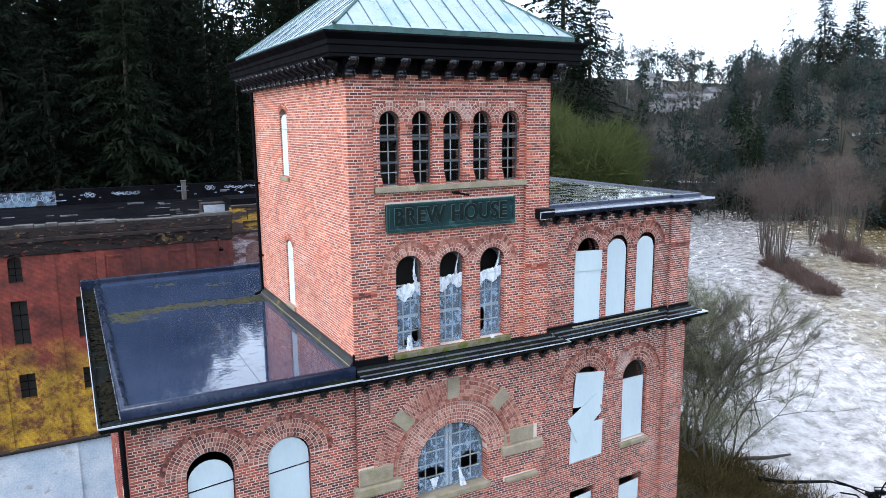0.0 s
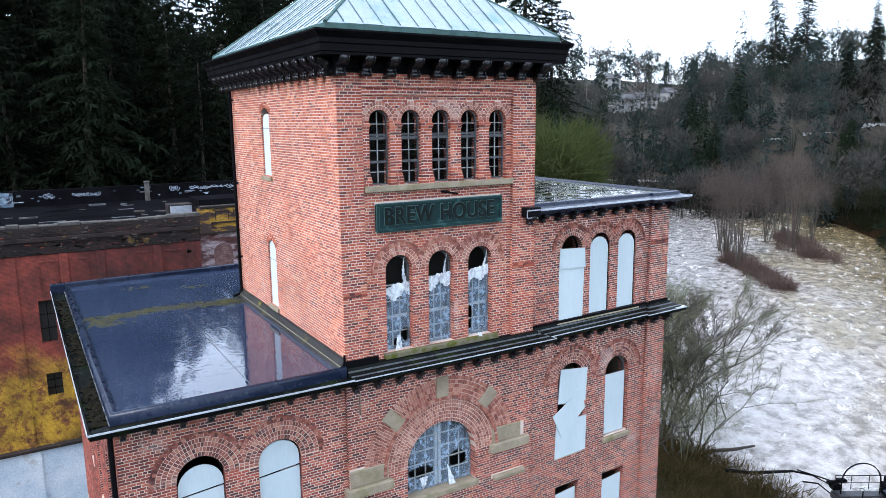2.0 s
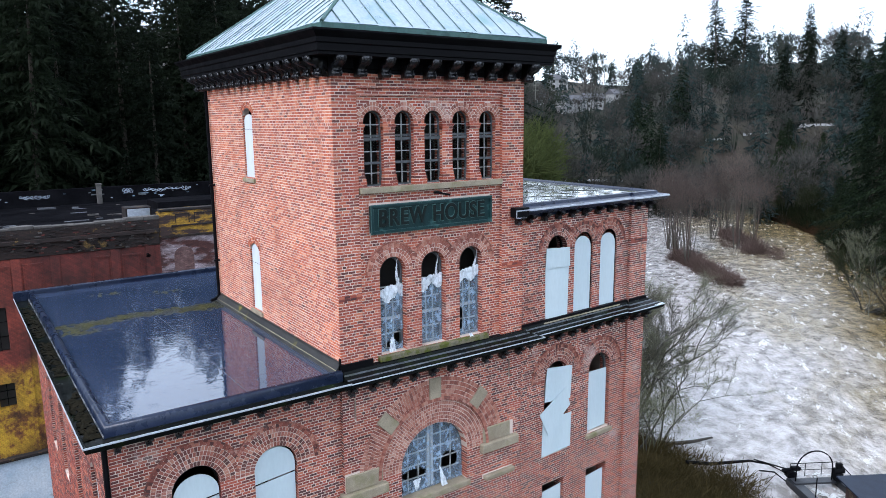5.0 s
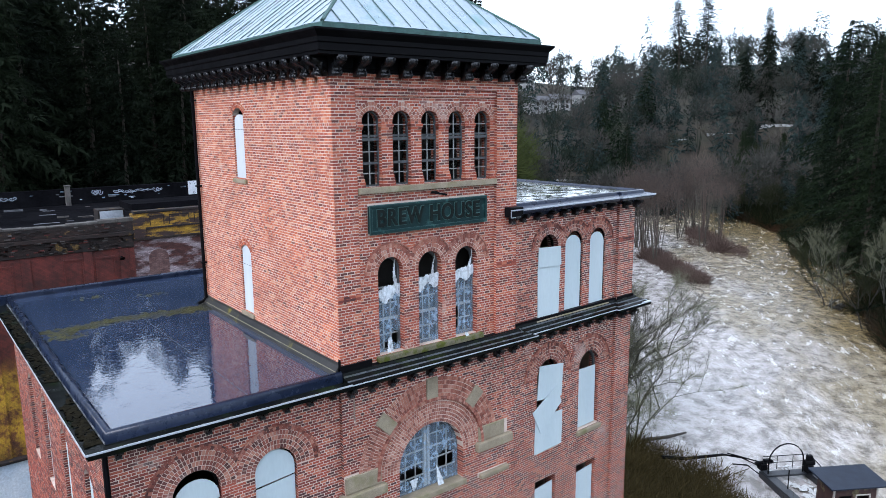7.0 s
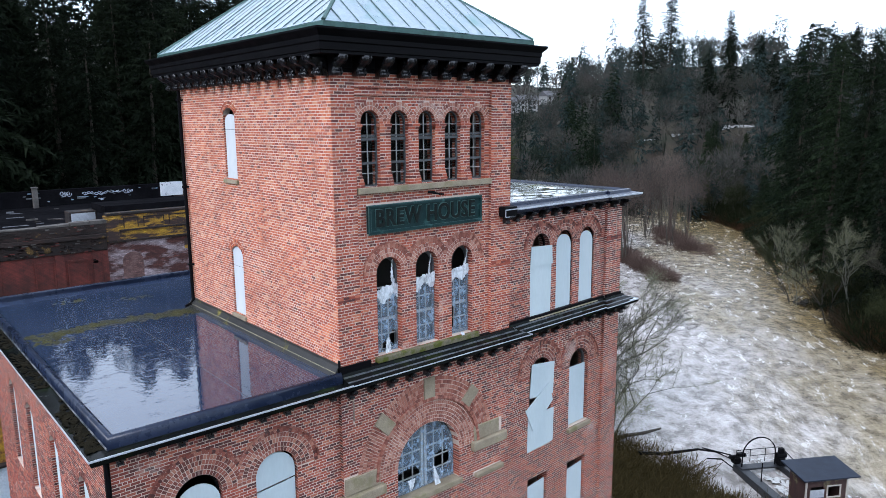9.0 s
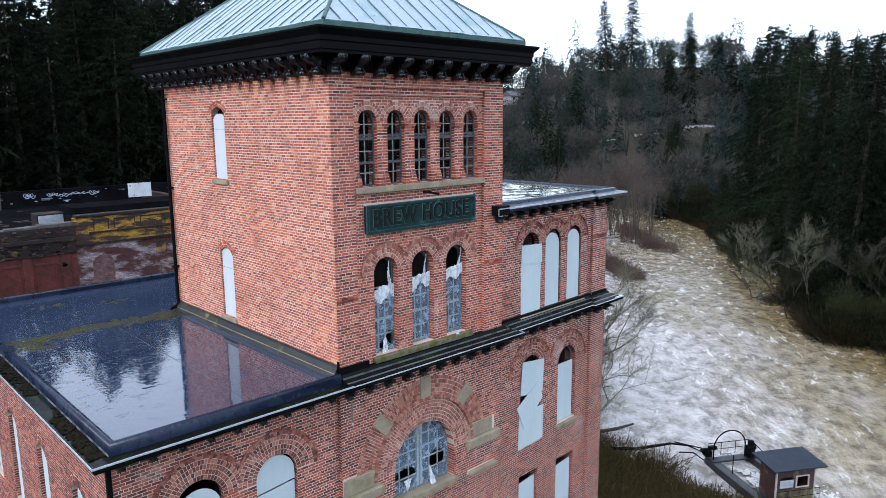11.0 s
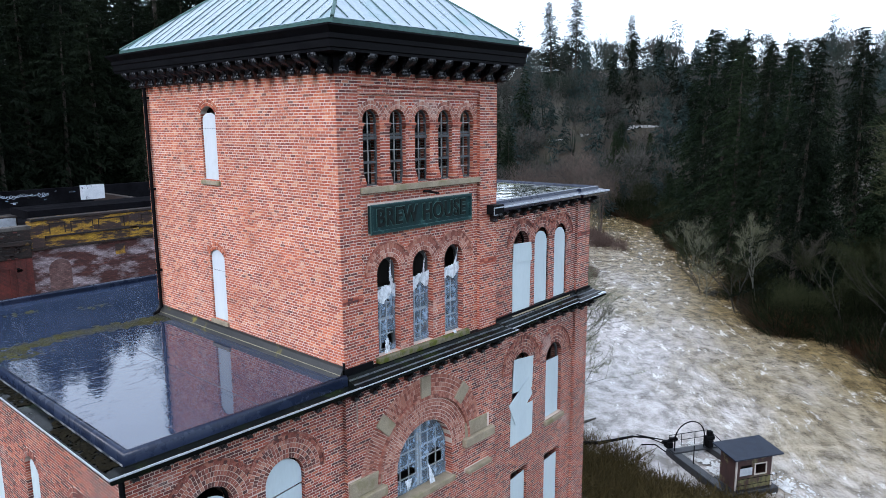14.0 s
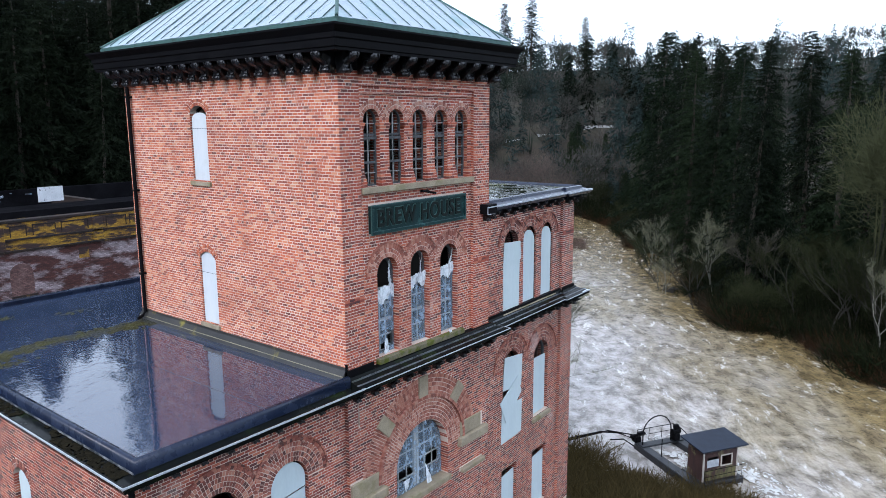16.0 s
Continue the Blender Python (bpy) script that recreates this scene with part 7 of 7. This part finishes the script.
part("roof_block", boxes((2.0, 3.6, 34.2, 35.4, 19.1, 20.1), bevel=0.03), M_LEDGE, ruin)
part("graffiti", boxes((2.1, 3.5, 34.17, 34.20, 19.5, 20.0)), M_EDGE, ruin, "white painted block end")
for h in rw:
    # black sheets behind the ruin's windows stand for the shade inside
    part("window_dark", boxes((h["c"] - 0.6, h["c"] + 0.6, RY + 0.45, RY + 0.5, h["z0"] - 0.1, h["zs"] + 0.4)), M_DARK, ruin)
    w0 = bar(RF, h["c"] - 0.02, h["c"] + 0.02, h["z0"], h["zs"], 0.3, 0.04, ruin, "mullion", M_BLACK)
    for k in (0.33, 0.66):
        z = h["z0"] + (h["zs"] - h["z0"]) * k
        bar(RF, h["c"] - h["w"] / 2, h["c"] + h["w"] / 2, z - 0.02, z + 0.02, 0.3, 0.04, w0, "glazing_bar", M_BLACK)
# flaking paint, torn felt and rubble on the ruin's roof
dr = random.Random(23)
M_FELT = surface("weathered_grey_felt", (0.03, 0.03, 0.035), (0.16, 0.17, 0.19), 1.2, 9, 0.6, bump=0.5)
for k in range(70):
    x, y = -28 + 38 * dr.random(), RY + 0.7 + 13.5 * dr.random() ** 1.4
    w, d, a = 0.3 + 1.4 * dr.random() ** 2, 0.08 + 0.25 * dr.random(), 0.3 * dr.random()
    part("debris", boxes((x, x + w, y, y + d, 19.19, 19.215 + 0.10 * dr.random() ** 3)), dr.choice((M_FELT, M_FELT, M_CAP, M_LEDGE)), ruin)
for k in range(46):
    x, w = -28 + 40 * dr.random(), 0.15 + 0.9 * dr.random() ** 2
    z = 19.35 + 0.9 * dr.random()
    part("paint_flake", boxes((x, x + w, 47.70, 47.80 - 0.06, z, z + 0.03 + 0.12 * dr.random() ** 2)), dr.choice((M_PAINT, M_BLUEPAINT, M_FELT)), ruin)


# ---- the floating work raft with its hut ----
M_HUT = surface("dark_red_brown_boards", (0.035, 0.018, 0.016), (0.07, 0.032, 0.028), 3.0, 30, 0.7, bump=0.3, stretch=(1, 1, 0.2), stain=(0.16, 0.15, 0.07), stain_scale=1.6, stain_at=(0.56, 0.7))
M_HUTROOF = surface("blue_black_felt_roof", (0.006, 0.011, 0.024), (0.014, 0.022, 0.04), 1.5, 20, 0.45, spec=0.25, bump=0.2)
M_TRIM = surface("weathered_pale_trim", (0.40, 0.36, 0.32), (0.58, 0.53, 0.48), 4, 30, 0.7, bump=0.2)
M_RAFT = surface("wet_black_steel_float", (0.008, 0.009, 0.012), (0.025, 0.027, 0.032), 2.0, 20, 0.3, 0.5, bump=0.2)
M_FOAM = surface("white_water_foam", (0.42, 0.41, 0.39), (0.68, 0.68, 0.66), 1.5, 9, 0.8, bump=0.9, dist=0.05)
raft = thing("work_raft", "black steel work raft with pipe rails and a thin hoop", "raft", at=(35.0, 2.7, 0.0))
raft.rotation_euler = (0, 0, radians(-31.5))
for x0, x1, y0, y1 in ((0.0, 0.75, 0.0, 7.3), (3.35, 4.1, 0.0, 7.3)):
    part("float", boxes((x0, x1, y0, y1, -0.3, 0.5), bevel=0.05), M_RAFT, raft, "black steel float")
part("deck", boxes((0.75, 3.35, 0.0, 2.5, 0.30, 0.52), bevel=0.03), M_RAFT, raft)
part("deck", boxes((0.1, 4.0, 6.3, 7.0, 0.45, 0.60), bevel=0.03), M_RAFT, raft)
bm = bmesh.new()
tube(bm, [(0.3, 6.6, 0.55)] + [(1.6 - 1.3 * math.cos(math.pi * i / 14), 6.6, 1.5 + 1.3 * math.sin(math.pi * i / 14)) for i in range(15)] + [(2.9, 6.6, 0.55)], 0.05, 6)
part("hoop", bm, M_BLACK, raft, "thin black steel hoop")
bm = bmesh.new()
tube(bm, [(0.2, 7.2, 0.6), (0.2, 7.2, 1.6), (3.6, 7.2, 1.6), (3.6, 7.2, 0.6)], 0.03, 5)
tube(bm, [(0.2, 7.2, 1.1), (3.6, 7.2, 1.1)], 0.022, 5)
for x in (1.3, 2.5):
    tube(bm, [(x, 7.2, 0.6), (x, 7.2, 1.6)], 0.025, 5)
part("rail", bm, M_BLACK, raft, "black pipe rail")
bm = bmesh.new()
tube(bm, [(3.3, 6.5, 1.9), (3.5, 5.0, 1.4), (3.6, 3.4, 1.3), (3.6, 2.6, 0.6)], 0.035, 5)
part("rail", bm, M_BLACK, raft)
bm = bmesh.new()
tube(bm, [(0.55, 4.6, 0.5), (0.55, 4.6, 1.9)], 0.04, 6)
part("post", bm, M_BLACK, raft)
winch = boxes((3.0, 3.5, 6.2, 6.7, 0.6, 1.2), (3.05, 3.45, 6.3, 6.6, 1.5, 1.9), bevel=0.04)
tube(winch, [(2.9, 6.45, 1.35), (3.6, 6.45, 1.35)], 0.22, 10)
part("winch", winch, M_BLACK, raft, "rusty black winch")
winch = boxes((0.2, 0.7, 7.3, 7.9, 0.4, 0.9), (0.5, 1.1, 7.4, 7.7, 0.9, 1.2), bevel=0.04)
tube(winch, [(-0.1, 7.6, 0.9), (1.2, 7.6, 1.0)], 0.13, 9)
part("winch", winch, M_BLACK, raft)
bm = bmesh.new()
tube(bm, [(0.4, 7.4, 0.6), (-0.6, 8.6, 0.9), (-1.6, 9.4, 0.8)], [0.09, 0.08, 0.08], 6)
tube(bm, [(0.2, 7.3, 0.1), (-0.5, 8.0, 0.6), (-0.9, 9.2, 0.1)], 0.06, 5)
tube(bm, [(0.3, 7.5, 1.0), (-1.4, 9.2, 1.0)], 0.05, 5)
tube(bm, [(-1.6, 9.4, 0.8), (-4.2, 9.9, 0.4), (-6.2, 9.8, 0.7)], [0.10, 0.13, 0.15], 6)
part("mooring_boom", bm, M_BLACK, raft, "mooring boom and chain to the bank")
wv_, wf_, wr = [], [], random.Random(12)


def foam_patch(x0, x1, y0, y1, nx_, ny_, seed):
    base_ = len(wv_)
    for i in range(nx_ + 1):
        for j in range(ny_ + 1):
            x, y = x0 + (x1 - x0) * i / nx_, y0 + (y1 - y0) * j / ny_
            wv_.append((x, y, 0.10 + 0.16 * noise.noise(Vector((x * 1.3, y * 1.3, seed))) + 0.08 * noise.noise(Vector((x * 4, y * 4, seed)))))
    for i in range(nx_):
        for j in range(ny_):
            x, y = x0 + (x1 - x0) * (i + 0.5) / nx_, y0 + (y1 - y0) * (j + 0.5) / ny_
            edge_ = min((x - x0), (x1 - x), (y - y0) * 0.6, (y1 - y)) * 0.35
            if noise.noise(Vector((x * 1.3, y * 0.9, seed + 4))) * 0.7 + 0.7 * noise.noise(Vector((x * 5.1, y * 3.9, seed + 9))) + min(edge_, 0.30) > 0.30:
                a = base_ + i * (ny_ + 1) + j
                wf_.append((a, a + ny_ + 1, a + ny_ + 2, a + 1))


foam_patch(0.75, 3.4, 2.4, 6.4, 40, 56, 1)
foam_patch(3.4, 6.6, -6.0, 2.5, 110, 250, 2)
foam_patch(0.4, 4.4, 7.0, 8.6, 40, 24, 3)
foam = raw("foam", wv_, wf_, M_FOAM, None, "", True)
foam.matrix_basis = pose(35.0, 2.7, 0.0, 0, 0, -31.5)
tagged(foam, "white water churning round the raft", "foam", kind="stuff")
hut = thing("raft_hut", "dark red timber hut with a flat felt roof on the raft", "hut", at=(35.0, 2.7, 0.52))
hut.rotation_euler = (0, 0, radians(-31.5))
wl = boxes((0.8, 3.7, 0.35, 0.43, 0, 1.0), (0.8, 3.7, 0.35, 0.43, 1.75, 2.35), (0.8, 1.15, 0.35, 0.43, 1.0, 1.75), (2.05, 2.30, 0.35, 0.43, 1.0, 1.75), (3.2, 3.7, 0.35, 0.43, 1.0, 1.75), (0.8, 0.88, 0.43, 2.0, 0, 2.5), (3.62, 3.7, 0.43, 2.0, 0, 2.5), (0.88, 3.62, 1.92, 2.0, 0, 2.6))
part("wall", wl, M_HUT, hut, "dark red boarded wall")
part("lower_panel", boxes((0.90, 3.60, 0.325, 0.348, 0.05, 0.80)), surface("mossy_yellow_green_boards", (0.05, 0.05, 0.020), (0.20, 0.18, 0.075), 2.5, 25, 0.8, bump=0.3, stretch=(2, 1, 0.4), stain=(0.05, 0.024, 0.02), stain_scale=2.0, stain_at=(0.5, 0.62)), hut, "boards green with algae under the windows")
hr = part("roof", boxes((0.35, 4.3, -0.05, 2.45, 0, 0.10), bevel=0.02), M_HUTROOF, hut, "flat blue-black felt roof")
hr.matrix_basis = pose(0, 0, 2.36, 5.5, 0, 0)
for x in (0.76, 3.64):
    part("corner_board", boxes((x, x + 0.10, 0.31, 0.41, 0.0, 2.36)), M_TRIM, hut, "pale corner board")
w = part("window", boxes((2.26, 3.26, 0.30, 0.36, 0.95, 1.03), (2.26, 3.26, 0.30, 0.36, 1.73, 1.80), (2.26, 2.34, 0.30, 0.36, 1.03, 1.73), (3.18, 3.26, 0.30, 0.36, 1.03, 1.73)), M_TRIM, hut, "open window with a pale frame")
part("notice_board", boxes((1.10, 2.08, 0.32, 0.36, 1.02, 1.55)), M_EDGE, hut, "plain white board")
# black sheet in the hut for the shade behind its window
part("interior", boxes((0.95, 3.55, 1.7, 1.75, 0.1, 2.2)), M_DARK, hut)
bm = bmesh.new()
tube(bm, [(0.7, 0.05, 0.0), (0.7, 0.05, 0.95), (3.9, 0.05, 0.95), (3.9, 0.05, 0.0)], 0.022, 5)
tube(bm, [(0.7, 0.05, 0.5), (3.9, 0.05, 0.5)], 0.018, 5)
part("rail", bm, M_BLACK, hut)


# ---- bricks, laid wall by wall ----
COURSE, MODULE, BH, BL = 0.0715, 0.200, 0.0545, 0.205


def half_at(h, z, ring):
    """Half the width, at height z, of an opening and the ring round its head."""
    if z < h["z0"] - 0.001:
        return 0.0
    if z <= h["zs"]:
        return h["w"] / 2
    if 0 < h["rise"] < 0.3 * h["w"]:
        half = h["w"] / 2
        rad = (half * half + h["rise"] ** 2) / (2 * h["rise"])
        dz = z - (h["zs"] + h["rise"] - rad)
        return min(half + ring * 0.3, math.sqrt(max(0.0, (rad + ring) ** 2 - dz * dz)))
    a, b = h["w"] / 2 + ring, h["rise"] + ring
    if h["rise"] == 0 or z >= h["zs"] + b:
        return 0.0
    return a * math.sqrt(1 - ((z - h["zs"]) / b) ** 2)


def brick_runs(j):
    """The bricks of one wall as (u0, u1, z0, z1)."""
    out = []
    n = int((j["z1"] - j["z0"]) / COURSE)
    r = random.Random(int(j["u0"] * 100) + int(j["z0"] * 10))
    top = j["z1"]
    for k in range(n + 1):
        za = top - (k + 1) * COURSE
        zb = za + BH
        if k == n:
            za = j["z0"] + 0.004
            if zb - za < 0.015:
                break
        if zb < 11.0:
            break
        mid = (za + zb) / 2
        cuts = []
        for h in j["holes"]:
            rg = h["ring"] + (h["hood"] if h.get("hood_rows") else 0)
            w = half_at(h, mid, rg) if h["ring"] else max(half_at(h, za, 0), half_at(h, zb, 0))
            if w:
                cuts.append((h["c"] - w, h["c"] + w))
        for c0, c1, z0, z1 in j["clear"]:
            if z0 < mid < z1:
                cuts.append((c0, c1))
        cuts.sort()
        free, u = [], j["lay0"]
        for a, b in cuts:
            if a > u:
                free.append((u, a))
            u = max(u, b)
        if u < j["lay1"]:
            free.append((u, j["lay1"]))
        header = k % 6 == 5
        mod = MODULE / 2 if header else MODULE
        off = (0.5 if k % 2 else 0.0) * MODULE + (0.25 * MODULE if header else 0)
        g = math.floor((j["lay0"] - off) / mod) * mod + off
        while g < j["lay1"]:
            a, b = g, g + mod - 0.016
            for f0, f1 in free:
                p, q = max(a, f0), min(b, f1)
                if q - p < 0.03:
                    continue
                if f1 - q < 0.075:
                    q = f1
                if p - f0 < 0.075:
                    p = f0
                if q - p > 0.055 or f1 - f0 < 0.12:
                    out.append((p, q, za, zb))
            g += mod
    return out


def brick_corners(plane, ring_pts, out):
    back = [spot(plane, u, z, -0.004) for u, z in ring_pts]
    front = [spot(plane, u, z, out) for u, z in ring_pts]
    return back + front


BRICK_FACES = [(4, 5, 6, 7), (0, 1, 5, 4), (1, 2, 6, 5), (2, 3, 7, 6), (3, 0, 4, 7)]
r = random.Random(8)
brick_meshes = {}


def single_brick(j, u0, u1, z0, z1, out):
    """A brick as an object of its own on a shared mesh."""
    key = (j["brick"].name, round(u1 - u0, 3))
    if key not in brick_meshes:
        me = bpy.data.meshes.new("brick")
        w, h = (u1 - u0) / 2, BH / 2
        v = [(s * a, d, t) for d in (0.004, -0.008) for s, a, t in ((-1, w, -h), (1, w, -h), (1, w, h), (-1, w, h))]
        me.from_pydata(v, [], BRICK_FACES)
        me.materials.append(j["brick"])
        brick_meshes[key] = me
    ob = new("brick", brick_meshes[key])
    o, ud, nd = j["plane"]
    turn = 0 if nd.y < -0.5 else (-90 if nd.x < -0.5 else 90)
    p = spot(j["plane"], (u0 + u1) / 2, (z0 + z1) / 2, out - 0.008)
    ob.parent = j["ob"]
    ob.matrix_basis = pose(p.x, p.y, p.z, 0, 0, turn)


for j in BRICKWORK:
    flip = j["plane"][2].x > 0.5
    verts, faces, slots, count = [], [], [], 0
    single = j["single"]

    def lay(pts, out, curved=False, own=None):
        if own:
            mu, mz = sum(p[0] for p in pts) / 4, sum(p[1] for p in pts) / 4
            if any(o is not own and abs(o["zs"] - own["zs"]) < 0.4 and abs(mu - o["c"]) < abs(mu - own["c"]) for o in j["holes"] if o["ring"]):
                return
        k = len(verts)
        verts.extend(brick_corners(j["plane"], pts, out))
        faces.extend(tuple(k + i for i in f) for f in BRICK_FACES)
        slots.extend([1 if curved else 0] * 5)

    for u0, u1, z0, z1 in brick_runs(j):
        out = j["proud"] + r.uniform(-0.5, 0.5) * j["proud"]
        if single and count < 300 and single[0] < z0 < single[1] and u1 - u0 > 0.18:
            single_brick(j, u0, u1, z0, z1, out)
            count += 1
        else:
            lay([(u0, z0), (u1, z0), (u1, z1), (u0, z1)], out)
    for h in j["holes"]:
        if not h["ring"]:
            continue
        if h["rise"] > 0.3 * h["w"]:
            sweep_a = (0.0, math.pi)
            rad, cz = h["w"] / 2, h["zs"]
        else:
            half = h["w"] / 2
            rad = (half * half + h["rise"] ** 2) / (2 * h["rise"])
            cz = h["zs"] + h["rise"] - rad
            a = math.asin(half / rad)
            sweep_a = (math.pi / 2 - a, math.pi / 2 + a)
        rows = max(1, round(h["ring"] / 0.105))
        for q in range(rows):
            r0, r1 = rad + 0.004 + q * h["ring"] / rows, rad - 0.012 + (q + 1) * h["ring"] / rows
            n = max(6, int(r0 * (sweep_a[1] - sweep_a[0]) / 0.074))
            for i in range(n):
                a0 = sweep_a[0] + (sweep_a[1] - sweep_a[0]) * (i + 0.10) / n
                a1 = sweep_a[0] + (sweep_a[1] - sweep_a[0]) * (i + 0.90) / n
                lay([(h["c"] + r0 * math.cos(a1), cz + r0 * math.sin(a1)), (h["c"] + r0 * math.cos(a0), cz + r0 * math.sin(a0)), (h["c"] + r1 * math.cos(a0), cz + r1 * math.sin(a0)), (h["c"] + r1 * math.cos(a1), cz + r1 * math.sin(a1))], 0.009 + r.uniform(-0.003, 0.003), True, h)
        if h["hood"]:
            hr = h.get("hood_rows", 1)
            for i, n, r0, r1 in [(i, int((rad + h["ring"] + h["hood"] * q / hr) * math.pi / 0.076), rad + h["ring"] + 0.006 + h["hood"] * q / hr, rad + h["ring"] + h["hood"] * (q + 1) / hr - 0.008) for q in range(hr) for i in range(int((rad + h["ring"] + h["hood"] * q / hr) * math.pi / 0.076))]:
                a0, a1 = math.pi * (i + 0.09) / n, math.pi * (i + 0.91) / n
                lay([(h["c"] + r0 * math.cos(a1), cz + r0 * math.sin(a1)), (h["c"] + r0 * math.cos(a0), cz + r0 * math.sin(a0)), (h["c"] + r1 * math.cos(a0), cz + r1 * math.sin(a0)), (h["c"] + r1 * math.cos(a1), cz + r1 * math.sin(a1))], (0.016 if hr > 1 else 0.013) + r.uniform(-0.003, 0.003), True, h)
            if hr == 1:
                # thin moulded label over the outer order
                n, r0, r1 = int(rad * math.pi / 0.05), rad + h["ring"] + h["hood"], rad + h["ring"] + h["hood"] + 0.04
                for i in range(n):
                    a0, a1 = math.pi * (i + 0.06) / n, math.pi * (i + 0.94) / n
                    lay([(h["c"] + r0 * math.cos(a1), cz + r0 * math.sin(a1)), (h["c"] + r0 * math.cos(a0), cz + r0 * math.sin(a0)), (h["c"] + r1 * math.cos(a0), cz + r1 * math.sin(a0)), (h["c"] + r1 * math.cos(a1), cz + r1 * math.sin(a1))], 0.042, True, h)
        if h.get("hood_rows"):
            # moulded roll between the two orders of the great arch
            n = 84
            for i in range(n):
                a0, a1 = math.pi * (i + 0.04) / n, math.pi * (i + 0.96) / n
                r0, r1 = rad + h["ring"] - 0.045, rad + h["ring"] + 0.035

                lay([(h["c"] + r0 * math.cos(a1), cz + r0 * math.sin(a1)), (h["c"] + r0 * math.cos(a0), cz + r0 * math.sin(a0)), (h["c"] + r1 * math.cos(a0), cz + r1 * math.sin(a0)), (h["c"] + r1 * math.cos(a1), cz + r1 * math.sin(a1))], 0.075, True)
    for h in j["holes"]:
        # jamb bricks on the reveals
        if h["w"] < 0.3:
            continue
        dep = j["depth"]
        k = int((h["zs"] - max(h["z0"], 11.0)) / COURSE)
        for i in range(k):
            z0 = h["zs"] - (i + 1) * COURSE
            for s in (-1, 1):
                u = h["c"] + s * h["w"] / 2
                b = len(verts)
                for du in (0.0, -s * 0.006):
                    for o, z in ((-0.004, z0), (-dep * 0.96, z0), (-dep * 0.96, z0 + BH), (-0.004, z0 + BH)):
                        verts.append(spot(j["plane"], u + du, z, o))
                faces.extend(tuple(b + t for t in f) for f in BRICK_FACES)
                slots.extend([0] * 5)
        if h["rise"] > 0.3 * h["w"]:
            half, n = h["w"] / 2, max(8, int(h["w"] * 1.57 / 0.074))
            for i in range(n):
                b = len(verts)
                for k_ in (1.0, 1.0 - 0.006 / half):
                    for o, i_ in ((-0.004, i + 0.1), (-dep * 0.96, i + 0.1), (-dep * 0.96, i + 0.9), (-0.004, i + 0.9)):
                        a = math.pi * i_ / n
                        verts.append(spot(j["plane"], h["c"] + half * k_ * math.cos(a), h["zs"] + h["rise"] * k_ * math.sin(a), o))
                faces.extend(tuple(b + t for t in f) for f in BRICK_FACES)
                slots.extend([0] * 5)
    me = bpy.data.meshes.new("brickwork")
    me.from_pydata(verts, [], faces)
    bm = bmesh.new()
    bm.from_mesh(me)
    bmesh.ops.recalc_face_normals(bm, faces=bm.faces)
    bm.to_mesh(me)
    bm.free()
    me.materials.append(j["brick"])
    me.materials.append(j["ring_mat"])
    me.polygons.foreach_set("material_index", slots)
    ob = new("brickwork", me)
    ob.parent = j["ob"]
    ob["kind"] = "stuff"

# the river wing stands a little out of square with the tower
SKEW, HINGE = 0.045, 5.93
for ob in house.children_recursive:
    if ob.type != "MESH":
        continue
    if ob.matrix_basis.translation.length > 1e-6:
        ob.location.y += SKEW * max(0.0, ob.location.x - HINGE)
        continue
    co_ = np.empty(len(ob.data.vertices) * 3, np.float32)
    ob.data.vertices.foreach_get("co", co_)
    co_ = co_.reshape(-1, 3)
    if co_[:, 0].max() > HINGE:
        co_[:, 1] += SKEW * np.maximum(0.0, co_[:, 0] - HINGE)
        ob.data.vertices.foreach_set("co", co_.ravel())
        ob.data.update()
